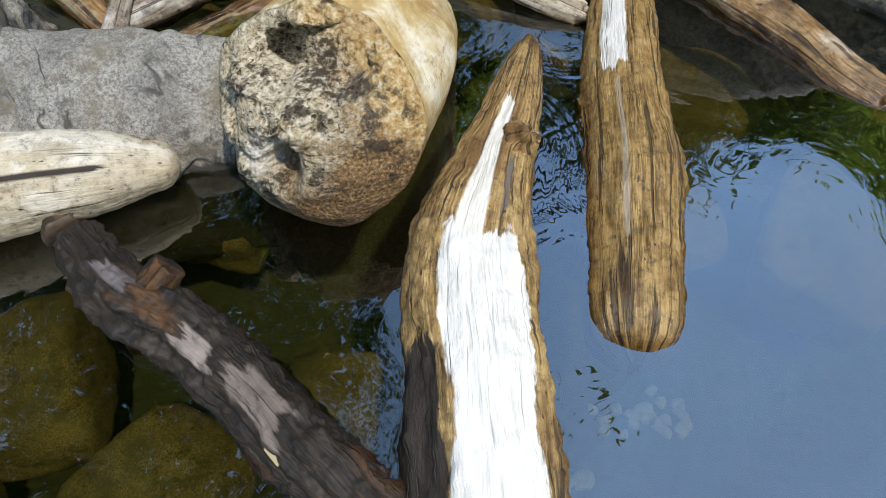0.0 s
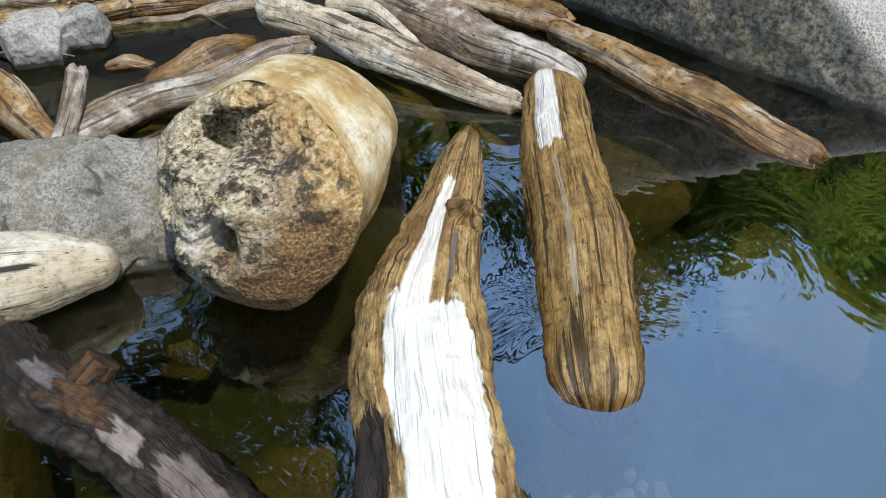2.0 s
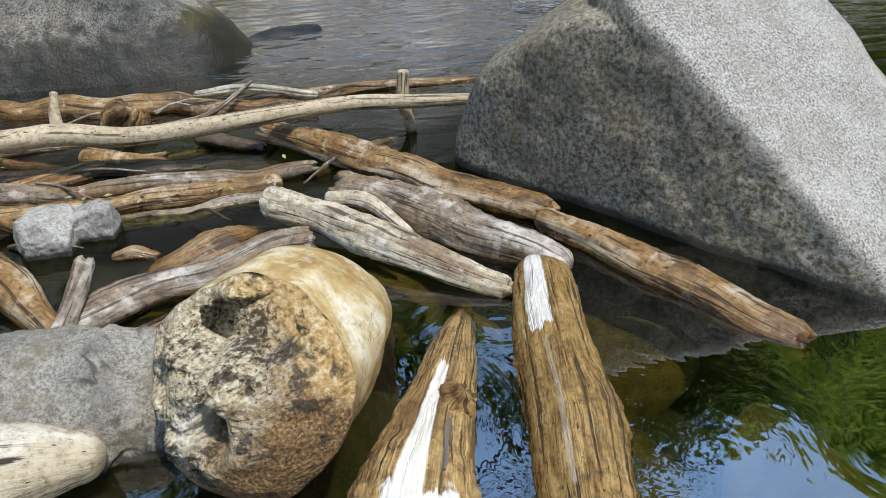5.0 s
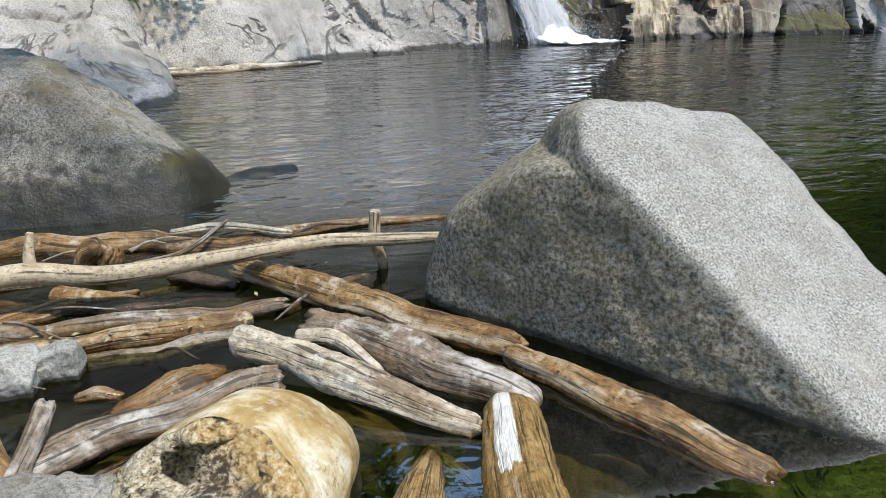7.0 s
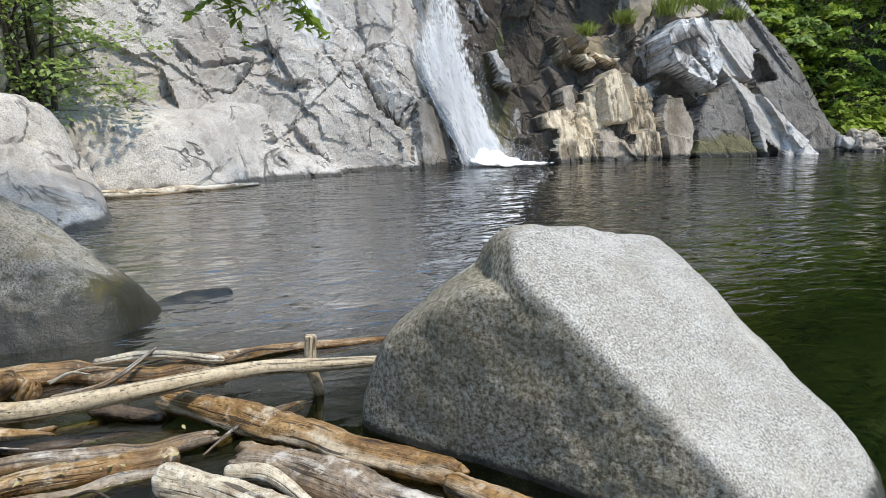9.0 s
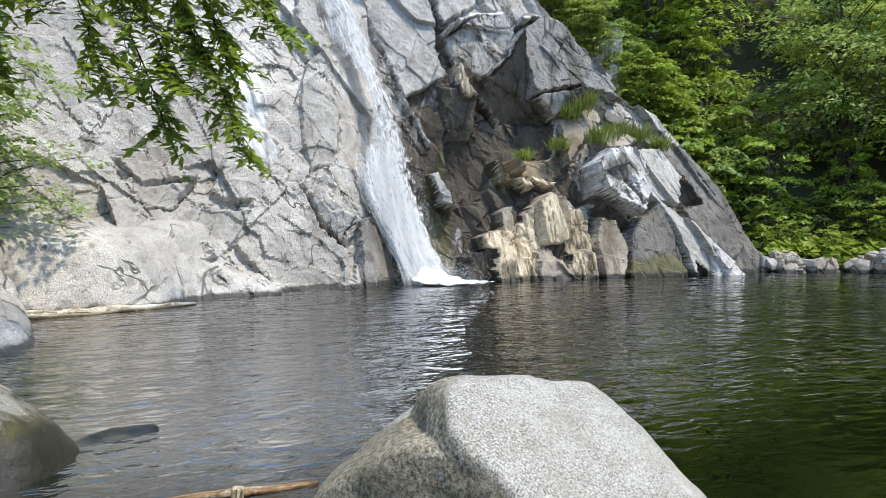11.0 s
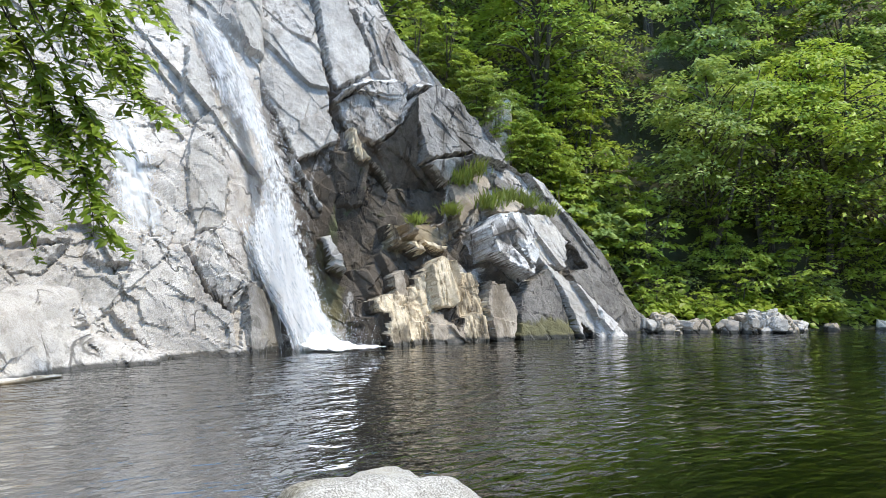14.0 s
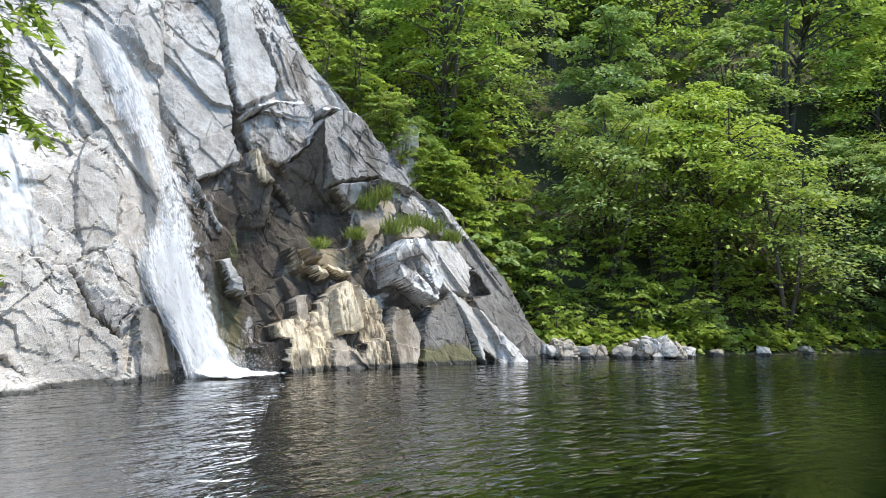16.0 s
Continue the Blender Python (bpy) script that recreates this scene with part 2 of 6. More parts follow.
# ---- materials ----
def wood(name, dark, mid, light, bleach=None, stain=(0.05, 0.03, 0.02), stain_at=0.62, rough=0.72, bump=0.5, patches=(), wet=0.0, cut=0.37, streak=0.4):
    """Weathered wood, its grain along the UV's second axis. patches: dry, bleached strips (u, half width, v start, v end)."""
    m, nt = material(name)
    uv = nd(nt, "UVMap", uv_map="UVMap")
    shift = nd(nt, "ObjectInfo", out=5)
    off = nd(nt, "CombineXYZ", {2: maths(nt, "MULTIPLY", shift, 9.0)})
    p = nd(nt, "VectorMath", {0: uv, 1: off}, operation="ADD")
    warp = noise_tex(nt, vec_scale(nt, p, (9, 2.5, 1)), 1.0, 2)
    pw = nd(nt, "VectorMath", {0: p, 1: vec_scale(nt, warp, (0.03, 0.03, 0.0))}, operation="ADD")
    grain = noise_tex(nt, vec_scale(nt, pw, (90, 5, 1)), 1.0, 6, 0.62)
    fine = noise_tex(nt, vec_scale(nt, pw, (260, 14, 1)), 1.0, 3, 0.6)
    broad = noise_tex(nt, vec_scale(nt, p, (7, 2.2, 1)), 1.0, 4, 0.6)
    check = noise_tex(nt, vec_scale(nt, pw, (60, 2.2, 1)), 1.0, 2, 0.5)
    dark, mid, light = [(1.01 * q[0], q[1], 0.98 * q[2]) for q in (dark, mid, light)]
    col = ramp(nt, grain, [(0.38, tuple(streak * x + (1 - streak) * 0.7 * y for x, y in zip(dark, mid))), (0.5, mid), (0.62, tuple(streak * x + (1 - streak) * 0.5 * (x + y) for x, y in zip(light, mid)))])
    col = mix(nt, ramp(nt, fine, [(0.38, 0.3 + 0.5 * streak), (0.48, 0.0)]), col, tuple((0.4 if cut > 0.3 else 0.8) * x for x in dark))
    blot = noise_tex(nt, vec_scale(nt, p, (24, 11, 1)), 1.0, 6, 0.72, 0.9)
    worn = ramp(nt, noise_tex(nt, vec_scale(nt, p, (12, 4, 3)), 1.0, 5, 0.65), [(0.40, 0.0), (0.56, 1.0 - 0.35 * streak)])
    flatc = ramp(nt, blot, [(0.34, dark), (0.44, mid), (0.56, tuple(0.5 * (x + y) for x, y in zip(mid, light))), (0.7, light)])
    col = mix(nt, worn, col, flatc)
    pits = noise_tex(nt, vec_scale(nt, p, (70, 30, 1)), 1.0, 2, 0.5)
    col = mix(nt, ramp(nt, pits, [(0.29, 0.9), (0.33, 0.0)]), col, (0.03, 0.02, 0.012))
    fibre = noise_tex(nt, vec_scale(nt, pw, (130, 3.0, 1)), 1.0, 3, 0.6)
    line = ramp(nt, maths(nt, "ABSOLUTE", maths(nt, "SUBTRACT", fibre, 0.5)), [(0.005, 0.15 + 0.5 * streak), (0.02, 0.0)])
    line = maths(nt, "MULTIPLY", line, ramp(nt, noise_tex(nt, vec_scale(nt, p, (14, 5, 1)), 1.0, 3), [(0.42, 0.15), (0.56, 1.0)]))
    col = mix(nt, line, col, tuple(0.6 * x for x in dark))
    st = ramp(nt, broad, [(stain_at - 0.04, 0.0), (stain_at + 0.1, 1.0)])
    col = mix(nt, maths(nt, "MULTIPLY", st, 0.8), col, stain)
    if bleach:
        bl = ramp(nt, broad, [(0.36, 1.0), (0.47, 0.0)])
        bl = maths(nt, "MULTIPLY", bl, maths(nt, "ADD", maths(nt, "MULTIPLY", grain, 0.7), 0.45), clamp=True)
        col = mix(nt, bl, col, bleach)
    ck = ramp(nt, check, [(cut, 1.0), (cut + 0.045, 0.0)])
    col = mix(nt, maths(nt, "MULTIPLY", ck, 0.8), col, (0.02, 0.013, 0.008))
    ob = nd(nt, "TexCoord", out=3)
    mottle = noise_tex(nt, ob, 42.0, 6, 0.75)
    flecks = noise_tex(nt, ob, 9.0, 5, 0.7)
    col = mix(nt, 1.0, col, ramp(nt, mottle, [(0.36, 0.42), (0.46, 0.85), (0.56, 1.0), (0.68, 1.0)]), "MULTIPLY")
    col = mix(nt, ramp(nt, flecks, [(0.36, 0.55), (0.45, 0.0)]), col, tuple(0.8 * x for x in dark))
    if bleach:
        col = mix(nt, ramp(nt, flecks, [(0.55, 0.0), (0.66, 0.7)]), col, bleach)
    sep = nt.nodes.new("ShaderNodeSeparateXYZ")
    nt.links.new(uv, sep.inputs[0])
    edge = noise_tex(nt, vec_scale(nt, uv, (28, 4, 1)), 1.0, 5, 0.65)
    edge2 = noise_tex(nt, vec_scale(nt, uv, (5, 1.6, 1)), 1.0, 2)
    for u0, hw, v0, v1, pc in patches:
        a = maths(nt, "ABSOLUTE", maths(nt, "SUBTRACT", sep.outputs[0], u0))
        a = maths(nt, "ADD", a, maths(nt, "MULTIPLY", maths(nt, "SUBTRACT", edge, 0.5), hw * 0.9))
        a = maths(nt, "ADD", a, maths(nt, "MULTIPLY", maths(nt, "SUBTRACT", edge2, 0.5), hw * 0.9))
        in_u = maths(nt, "MULTIPLY", maths(nt, "SUBTRACT", hw, a), 160.0, clamp=True)
        vv = maths(nt, "ADD", sep.outputs[1], maths(nt, "MULTIPLY", maths(nt, "SUBTRACT", edge, 0.5), 0.25))
        in_v = maths(nt, "MULTIPLY", maths(nt, "MULTIPLY", maths(nt, "SUBTRACT", vv, v0), 60.0, clamp=True), maths(nt, "MULTIPLY", maths(nt, "SUBTRACT", v1, vv), 60.0, clamp=True))
        msk = maths(nt, "MULTIPLY", in_u, in_v)
        pcol = mix(nt, maths(nt, "MULTIPLY", ramp(nt, grain, [(0.35, 0.0), (0.6, 1.0)]), 1.0), tuple(0.8 * x for x in pc), pc)
        col = mix(nt, msk, col, pcol)
    zz = nt.nodes.new("ShaderNodeSeparateXYZ")
    nt.links.new(nd(nt, "NewGeometry", out=0), zz.inputs[0])
    damp = maths(nt, "MULTIPLY", maths(nt, "SUBTRACT", maths(nt, "ADD", 0.015, maths(nt, "MULTIPLY", flecks, 0.05)), zz.outputs[2]), 35.0, clamp=True)
    col = mix(nt, damp, col, mix(nt, 1.0, col, (0.50, 0.43, 0.33), "MULTIPLY"))
    rough = maths(nt, "SUBTRACT", rough, maths(nt, "MULTIPLY", damp, 0.3))
    h = maths(nt, "MULTIPLY", maths(nt, "ADD", maths(nt, "ADD", grain, maths(nt, "MULTIPLY", mottle, 0.6)), maths(nt, "MULTIPLY", fine, 0.4)), maths(nt, "SUBTRACT", 1.0, maths(nt, "MULTIPLY", worn, 0.7)))
    h = maths(nt, "ADD", h, maths(nt, "MULTIPLY", blot, 0.5))
    h = maths(nt, "SUBTRACT", maths(nt, "SUBTRACT", h, maths(nt, "MULTIPLY", ck, 0.6)), maths(nt, "MULTIPLY", line, 0.25))
    finish(nt, col, rough, h, min(1.0, bump * (0.9 + 0.8 * streak)), 0.008, coat=wet)
    return m


def rock(name, base, light, dark, scale=1.0, stain=None, stain_at=0.56, lichen=None, lichen_at=0.6, rough=0.85, bump=0.5, cracks=0.0, bump_dist=0.02, wetline=0.0, streak=0.0, speck=90.0, grain=0.9, veins=0.0, zones=()):
    """Granite and like stone: speckle, broad tone, stains, lichen, hairline joints, and a wet, algae-dark band at the waterline."""
    m, nt = material(name)
    p = nd(nt, "TexCoord", out=3)
    grit = noise_tex(nt, p, speck * scale, 4, 0.75)
    mid = noise_tex(nt, p, 11 * scale, 6, 0.65)
    broad = noise_tex(nt, p, 1.5 * scale, 5, 0.6)
    col = ramp(nt, grit, [(0.39, dark), (0.48, base), (0.57, light)])
    col = mix(nt, ramp(nt, mid, [(0.35, 0.0), (0.7, 0.55)]), col, light)
    col = mix(nt, ramp(nt, mid, [(0.33, 0.75), (0.46, 0.0)]), col, dark)
    col = mix(nt, ramp(nt, broad, [(0.4, 0.5), (0.56, 0.0)]), col, dark)
    spk = noise_tex(nt, p, speck * 2.1 * scale, 2, 0.6)
    col = mix(nt, ramp(nt, spk, [(0.40, grain), (0.48, 0.0)]), col, tuple(0.45 * x for x in dark))
    if stain:
        sv = vec_scale(nt, p, (1.0, 1.0, 0.22)) if streak else p
        sn = noise_tex(nt, sv, 2.3 * scale, 6, 0.68)
        col = mix(nt, ramp(nt, sn, [(stain_at - 0.03, 0.0), (stain_at + 0.07, 0.85)]), col, stain)
    if lichen:
        ln = noise_tex(nt, p, 6.0 * scale, 7, 0.75)
        col = mix(nt, ramp(nt, ln, [(lichen_at - 0.02, 0.0), (lichen_at + 0.06, 0.8)]), col, lichen)
    h = maths(nt, "ADD", maths(nt, "MULTIPLY", grit, 0.35), mid)
    if cracks:
        wp = nd(nt, "VectorMath", {0: p, 1: vec_scale(nt, nd(nt, "TexNoise", {"Vector": p, "Scale": 2.0 * scale, "Detail": 4.0}, out=1), (0.5 / scale,) * 3)}, operation="ADD")
        vo = nd(nt, "TexVoronoi", {"Vector": wp, "Scale": cracks}, feature="DISTANCE_TO_EDGE")
        ck = maths(nt, "MULTIPLY", ramp(nt, vo, [(0.004, 1.0), (0.016, 0.0)]), ramp(nt, noise_tex(nt, p, cracks * 1.3, 3), [(0.46, 0.0), (0.54, 1.0)]))
        col = mix(nt, maths(nt, "MULTIPLY", ck, 0.8), col, tuple(0.25 * x for x in dark))
        h = maths(nt, "SUBTRACT", h, maths(nt, "MULTIPLY", ck, 1.2))
    if veins:
        vn = noise_tex(nt, vec_scale(nt, p, (1.0, 1.0, 0.7)), veins, 4, 0.55, 0.7)
        vl = ramp(nt, maths(nt, "ABSOLUTE", maths(nt, "SUBTRACT", vn, 0.5)), [(0.005, 1.0), (0.018, 0.0)])
        vl = maths(nt, "MULTIPLY", vl, ramp(nt, noise_tex(nt, p, veins * 1.7, 3), [(0.47, 0.0), (0.55, 1.0)]))
        col = mix(nt, maths(nt, "MULTIPLY", vl, 0.8), col, tuple(0.35 * x for x in dark))
        h = maths(nt, "SUBTRACT", h, maths(nt, "MULTIPLY", vl, 0.8))
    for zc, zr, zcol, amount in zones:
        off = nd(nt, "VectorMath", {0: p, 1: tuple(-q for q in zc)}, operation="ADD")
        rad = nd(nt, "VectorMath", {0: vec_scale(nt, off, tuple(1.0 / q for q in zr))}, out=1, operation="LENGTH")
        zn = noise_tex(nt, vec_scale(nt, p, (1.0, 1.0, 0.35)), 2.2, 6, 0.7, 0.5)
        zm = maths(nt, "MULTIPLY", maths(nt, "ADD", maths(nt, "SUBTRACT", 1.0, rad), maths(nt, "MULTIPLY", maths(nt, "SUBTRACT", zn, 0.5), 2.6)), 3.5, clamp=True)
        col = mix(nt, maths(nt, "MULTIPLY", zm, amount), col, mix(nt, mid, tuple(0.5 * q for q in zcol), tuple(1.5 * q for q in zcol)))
    rg = rough
    if wetline:
        sep = nt.nodes.new("ShaderNodeSeparateXYZ")
        nt.links.new(nd(nt, "NewGeometry", out=0), sep.inputs[0])
        z = maths(nt, "ADD", sep.outputs[2], maths(nt, "MULTIPLY", maths(nt, "SUBTRACT", mid, 0.5), wetline * 1.5))
        wm = maths(nt, "MULTIPLY", maths(nt, "SUBTRACT", wetline, z), 2.2 / wetline, clamp=True)
        col = mix(nt, maths(nt, "MULTIPLY", wm, 0.9), col, (0.018, 0.017, 0.012))
        rg = maths(nt, "SUBTRACT", rough, maths(nt, "MULTIPLY", wm, 0.45))
    finish(nt, col, rg, h, bump, bump_dist)
    return m


def leaf_mat(name, a, b, gloss=0.45, through_light=0.5):
    m, nt = material(name)
    rnd = nd(nt, "NewGeometry", out=8)
    orn = nd(nt, "ObjectInfo", out=5)
    col = mix(nt, rnd, a, b)
    col = mix(nt, maths(nt, "MULTIPLY", orn, 0.45), col, tuple(0.5 * (x + y) * k for x, y, k in zip(a, b, (1.35, 1.05, 0.6))))
    pr = nd(nt, "BsdfPrincipled", {"Base Color": col, "Roughness": gloss, "Specular IOR Level": 0.4})
    tr = nd(nt, "BsdfTranslucent", {"Color": mix(nt, 0.5, col, (0.36, 0.46, 0.08))})
    nd(nt, "OutputMaterial", {"Surface": nd(nt, "MixShader", {0: through_light, 1: pr, 2: tr})})
    return m


def granite_mat():
    """Pale fine-grained granite with dark flecks; a rough brown film of algae, with shade painted in, on the left side.
    """
    m, nt = material("granite")
    p = nd(nt, "TexCoord", out=3)
    fleck = noise_tex(nt, p, 130.0, 3, 0.65)
    fleck2 = noise_tex(nt, p, 75.0, 4, 0.7)
    mid = noise_tex(nt, p, 16.0, 6, 0.7)
    broad = noise_tex(nt, p, 1.8, 5, 0.6)
    col = ramp(nt, fleck, [(0.38, (0.06, 0.055, 0.047)), (0.48, (0.33, 0.315, 0.287)), (0.61, (0.54, 0.525, 0.49))])
    col = mix(nt, ramp(nt, fleck2, [(0.38, 0.85), (0.47, 0.0)]), col, (0.16, 0.145, 0.125))
    col = mix(nt, ramp(nt, mid, [(0.36, 0.35), (0.5, 0.0)]), col, (0.27, 0.25, 0.215))
    col = mix(nt, ramp(nt, broad, [(0.52, 0.0), (0.64, 0.5)]), col, (0.36, 0.325, 0.26))
    patch = noise_tex(nt, p, 5.0, 6, 0.7, 0.3)
    col = mix(nt, ramp(nt, patch, [(0.50, 0.0), (0.66, 0.22)]), col, (0.66, 0.65, 0.62))
    col = mix(nt, ramp(nt, patch, [(0.34, 0.45), (0.46, 0.0)]), col, (0.24, 0.22, 0.185))
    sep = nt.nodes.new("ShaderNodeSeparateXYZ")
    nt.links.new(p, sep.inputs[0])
    # Mask of the left face, where brown film and painted shade darken the granite.
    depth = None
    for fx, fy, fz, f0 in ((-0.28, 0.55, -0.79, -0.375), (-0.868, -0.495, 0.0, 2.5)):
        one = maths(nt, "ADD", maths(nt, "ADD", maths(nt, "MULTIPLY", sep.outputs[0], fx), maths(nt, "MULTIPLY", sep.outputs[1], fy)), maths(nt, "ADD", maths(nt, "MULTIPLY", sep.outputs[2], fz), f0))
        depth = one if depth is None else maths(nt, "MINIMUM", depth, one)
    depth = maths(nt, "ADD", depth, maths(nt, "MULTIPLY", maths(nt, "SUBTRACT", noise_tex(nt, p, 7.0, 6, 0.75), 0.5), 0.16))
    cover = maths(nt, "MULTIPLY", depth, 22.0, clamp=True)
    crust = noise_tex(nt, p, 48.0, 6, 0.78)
    film_shade = ramp(nt, crust, [(0.37, (0.03, 0.024, 0.014)), (0.45, (0.17, 0.145, 0.098)), (0.52, (0.36, 0.325, 0.255)), (0.62, (0.60, 0.565, 0.50))])
    film_shade = mix(nt, ramp(nt, broad, [(0.42, 0.45), (0.55, 0.0)]), film_shade, (0.11, 0.095, 0.045))
    col = mix(nt, maths(nt, "MULTIPLY", cover, 0.93), col, film_shade)
    geo = nt.nodes.new("ShaderNodeSeparateXYZ")
    nt.links.new(nd(nt, "NewGeometry", out=0), geo.inputs[0])
    wet = maths(nt, "MULTIPLY", maths(nt, "SUBTRACT", 0.05, maths(nt, "ADD", geo.outputs[2], maths(nt, "MULTIPLY", maths(nt, "SUBTRACT", mid, 0.5), 0.08))), 40.0, clamp=True)
    col = mix(nt, maths(nt, "MULTIPLY", wet, 0.9), col, (0.018, 0.017, 0.012))
    h = maths(nt, "ADD", maths(nt, "MULTIPLY", fleck2, 0.5), maths(nt, "ADD", maths(nt, "MULTIPLY", mid, 0.6), maths(nt, "MULTIPLY", maths(nt, "MULTIPLY", crust, cover), 0.9)))
    finish(nt, col, maths(nt, "SUBTRACT", 0.85, maths(nt, "MULTIPLY", wet, 0.45)), h, 0.8, 0.012)
    return m


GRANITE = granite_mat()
GRANITE_MOSS = rock("mossy_granite", (0.27, 0.255, 0.22), (0.44, 0.42, 0.375), (0.09, 0.08, 0.062), 1.0, stain=(0.16, 0.135, 0.085), stain_at=0.53, wetline=0.4, bump=0.8, speck=60, bump_dist=0.016, lichen=(0.075, 0.068, 0.025), lichen_at=0.63,
                    zones=[((-0.75, 5.0, 0.2), (0.32, 0.4, 0.3), (0.06, 0.052, 0.01), 0.95), ((-1.9, 4.9, 0.15), (0.8, 0.35, 0.14), (0.085, 0.07, 0.02), 0.6)])
GREY_STONE = rock("grey_stone", (0.25, 0.237, 0.208), (0.38, 0.365, 0.33), (0.115, 0.105, 0.09), 2.0, stain=(0.17, 0.145, 0.10), lichen=(0.34, 0.32, 0.26), bump=0.5, wetline=0.03, speck=45, grain=0.45, veins=3.0, bump_dist=0.012)
PALE_STONE = rock("pale_grey_stone", (0.33, 0.32, 0.30), (0.48, 0.47, 0.445), (0.17, 0.165, 0.15), 2.0, stain=(0.3, 0.28, 0.24), bump=0.5, wetline=0.03, speck=35, grain=0.3, bump_dist=0.01)
CLIFF_PALE = rock("pale_cliff_rock", (0.50, 0.47, 0.43), (0.68, 0.645, 0.60), (0.25, 0.228, 0.20), 0.35, stain=(0.32, 0.285, 0.25), stain_at=0.56, bump=0.72, grain=0.35, bump_dist=0.06, streak=1.0, wetline=0.1, speck=120, veins=0.8)
CLIFF_GREY = rock("grey_cliff_rock", (0.22, 0.202, 0.18), (0.43, 0.405, 0.37), (0.09, 0.078, 0.065), 0.4, stain=(0.085, 0.068, 0.052), stain_at=0.53, lichen=(0.60, 0.565, 0.51), lichen_at=0.62, bump=0.9, bump_dist=0.06, streak=1.0, wetline=0.12, speck=120, veins=0.9)
# The first zone is a brown stain that also paints shade under the brow.
CLIFF_SEEP = rock("seeping_cliff_rock", (0.42, 0.39, 0.35), (0.62, 0.585, 0.54), (0.14, 0.12, 0.10), 0.4, stain=(0.10, 0.08, 0.06), stain_at=0.53, lichen=(0.60, 0.565, 0.51), lichen_at=0.62, bump=0.72, grain=0.35, bump_dist=0.06, streak=1.0, wetline=0.12, speck=120, veins=0.9,
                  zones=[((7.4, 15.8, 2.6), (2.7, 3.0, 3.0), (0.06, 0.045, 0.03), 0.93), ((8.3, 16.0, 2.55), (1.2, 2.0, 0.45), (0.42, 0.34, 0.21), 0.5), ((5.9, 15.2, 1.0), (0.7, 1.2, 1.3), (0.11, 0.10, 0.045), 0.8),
                         ((6.7, 15.6, 2.6), (0.4, 1.2, 1.0), (0.06, 0.075, 0.025), 0.7), ((11.5, 14.2, 0.2), (1.6, 0.8, 0.35), (0.12, 0.11, 0.04), 0.8)])
# Brown rock of the hollow, also used to paint shade on undersides and gaps.
CLIFF_DARK_SHADE = rock("shaded_brown_cliff_rock", (0.085, 0.068, 0.05), (0.19, 0.16, 0.125), (0.032, 0.024, 0.016), 0.4, stain=(0.03, 0.022, 0.014), stain_at=0.52, lichen=(0.05, 0.065, 0.022), lichen_at=0.62, bump=0.9, bump_dist=0.06, streak=1.0, wetline=0.12, speck=130, veins=1.0)
CLIFF_CREAM = rock("cream_cliff_rock", (0.56, 0.455, 0.30), (0.74, 0.64, 0.48), (0.20, 0.145, 0.085), 0.6, stain=(0.075, 0.056, 0.034), stain_at=0.515, bump=0.56, grain=0.35, bump_dist=0.05, streak=1.0, wetline=0.12, speck=110)
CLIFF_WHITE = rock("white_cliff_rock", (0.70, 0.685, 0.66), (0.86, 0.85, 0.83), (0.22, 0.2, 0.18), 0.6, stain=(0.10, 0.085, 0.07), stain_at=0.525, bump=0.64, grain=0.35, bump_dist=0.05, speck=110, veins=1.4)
CLIFF_SMOOTH = rock("smooth_grey_cliff_rock", (0.40, 0.378, 0.345), (0.55, 0.525, 0.485), (0.21, 0.193, 0.17), 0.35, stain=(0.22, 0.195, 0.165), stain_at=0.57, bump=0.48, grain=0.35, bump_dist=0.04, streak=1.0, wetline=0.1, speck=120)
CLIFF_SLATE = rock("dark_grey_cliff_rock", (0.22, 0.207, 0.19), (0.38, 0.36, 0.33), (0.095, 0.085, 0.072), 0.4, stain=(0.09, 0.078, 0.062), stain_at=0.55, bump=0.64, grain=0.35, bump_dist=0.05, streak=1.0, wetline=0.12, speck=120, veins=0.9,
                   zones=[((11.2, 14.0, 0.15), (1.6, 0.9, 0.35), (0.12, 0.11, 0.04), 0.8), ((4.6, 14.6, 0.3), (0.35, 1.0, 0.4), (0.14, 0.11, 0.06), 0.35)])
# Darkened copy of the slate rock, with the slabs' shade put into its colour.
CLIFF_SLATE_SHADE = rock("shaded_slate_cliff_rock", (0.15, 0.138, 0.122), (0.27, 0.25, 0.225), (0.06, 0.052, 0.043), 0.4, stain=(0.06, 0.05, 0.038), stain_at=0.54, bump=0.64, grain=0.35, bump_dist=0.05, streak=1.0, wetline=0.12, speck=120, veins=0.9,
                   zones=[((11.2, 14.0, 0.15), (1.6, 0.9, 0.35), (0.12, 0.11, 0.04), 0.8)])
CLIFF_TAN = rock("tan_cliff_rock", (0.34, 0.285, 0.22), (0.48, 0.42, 0.345), (0.13, 0.105, 0.075), 0.5, stain=(0.14, 0.11, 0.075), stain_at=0.56, bump=0.48, grain=0.35, bump_dist=0.04, streak=1.0, wetline=0.12, speck=110)
BED_STONE = rock("algae_covered_stone", (0.19, 0.125, 0.038), (0.30, 0.21, 0.075), (0.06, 0.042, 0.015), 2.0, stain=(0.09, 0.075, 0.03), stain_at=0.55, rough=0.8, bump=0.6)
PEBBLE = rock("pale_pebble", (0.22, 0.23, 0.21), (0.34, 0.34, 0.32), (0.12, 0.12, 0.11), 5.0, bump=0.3)

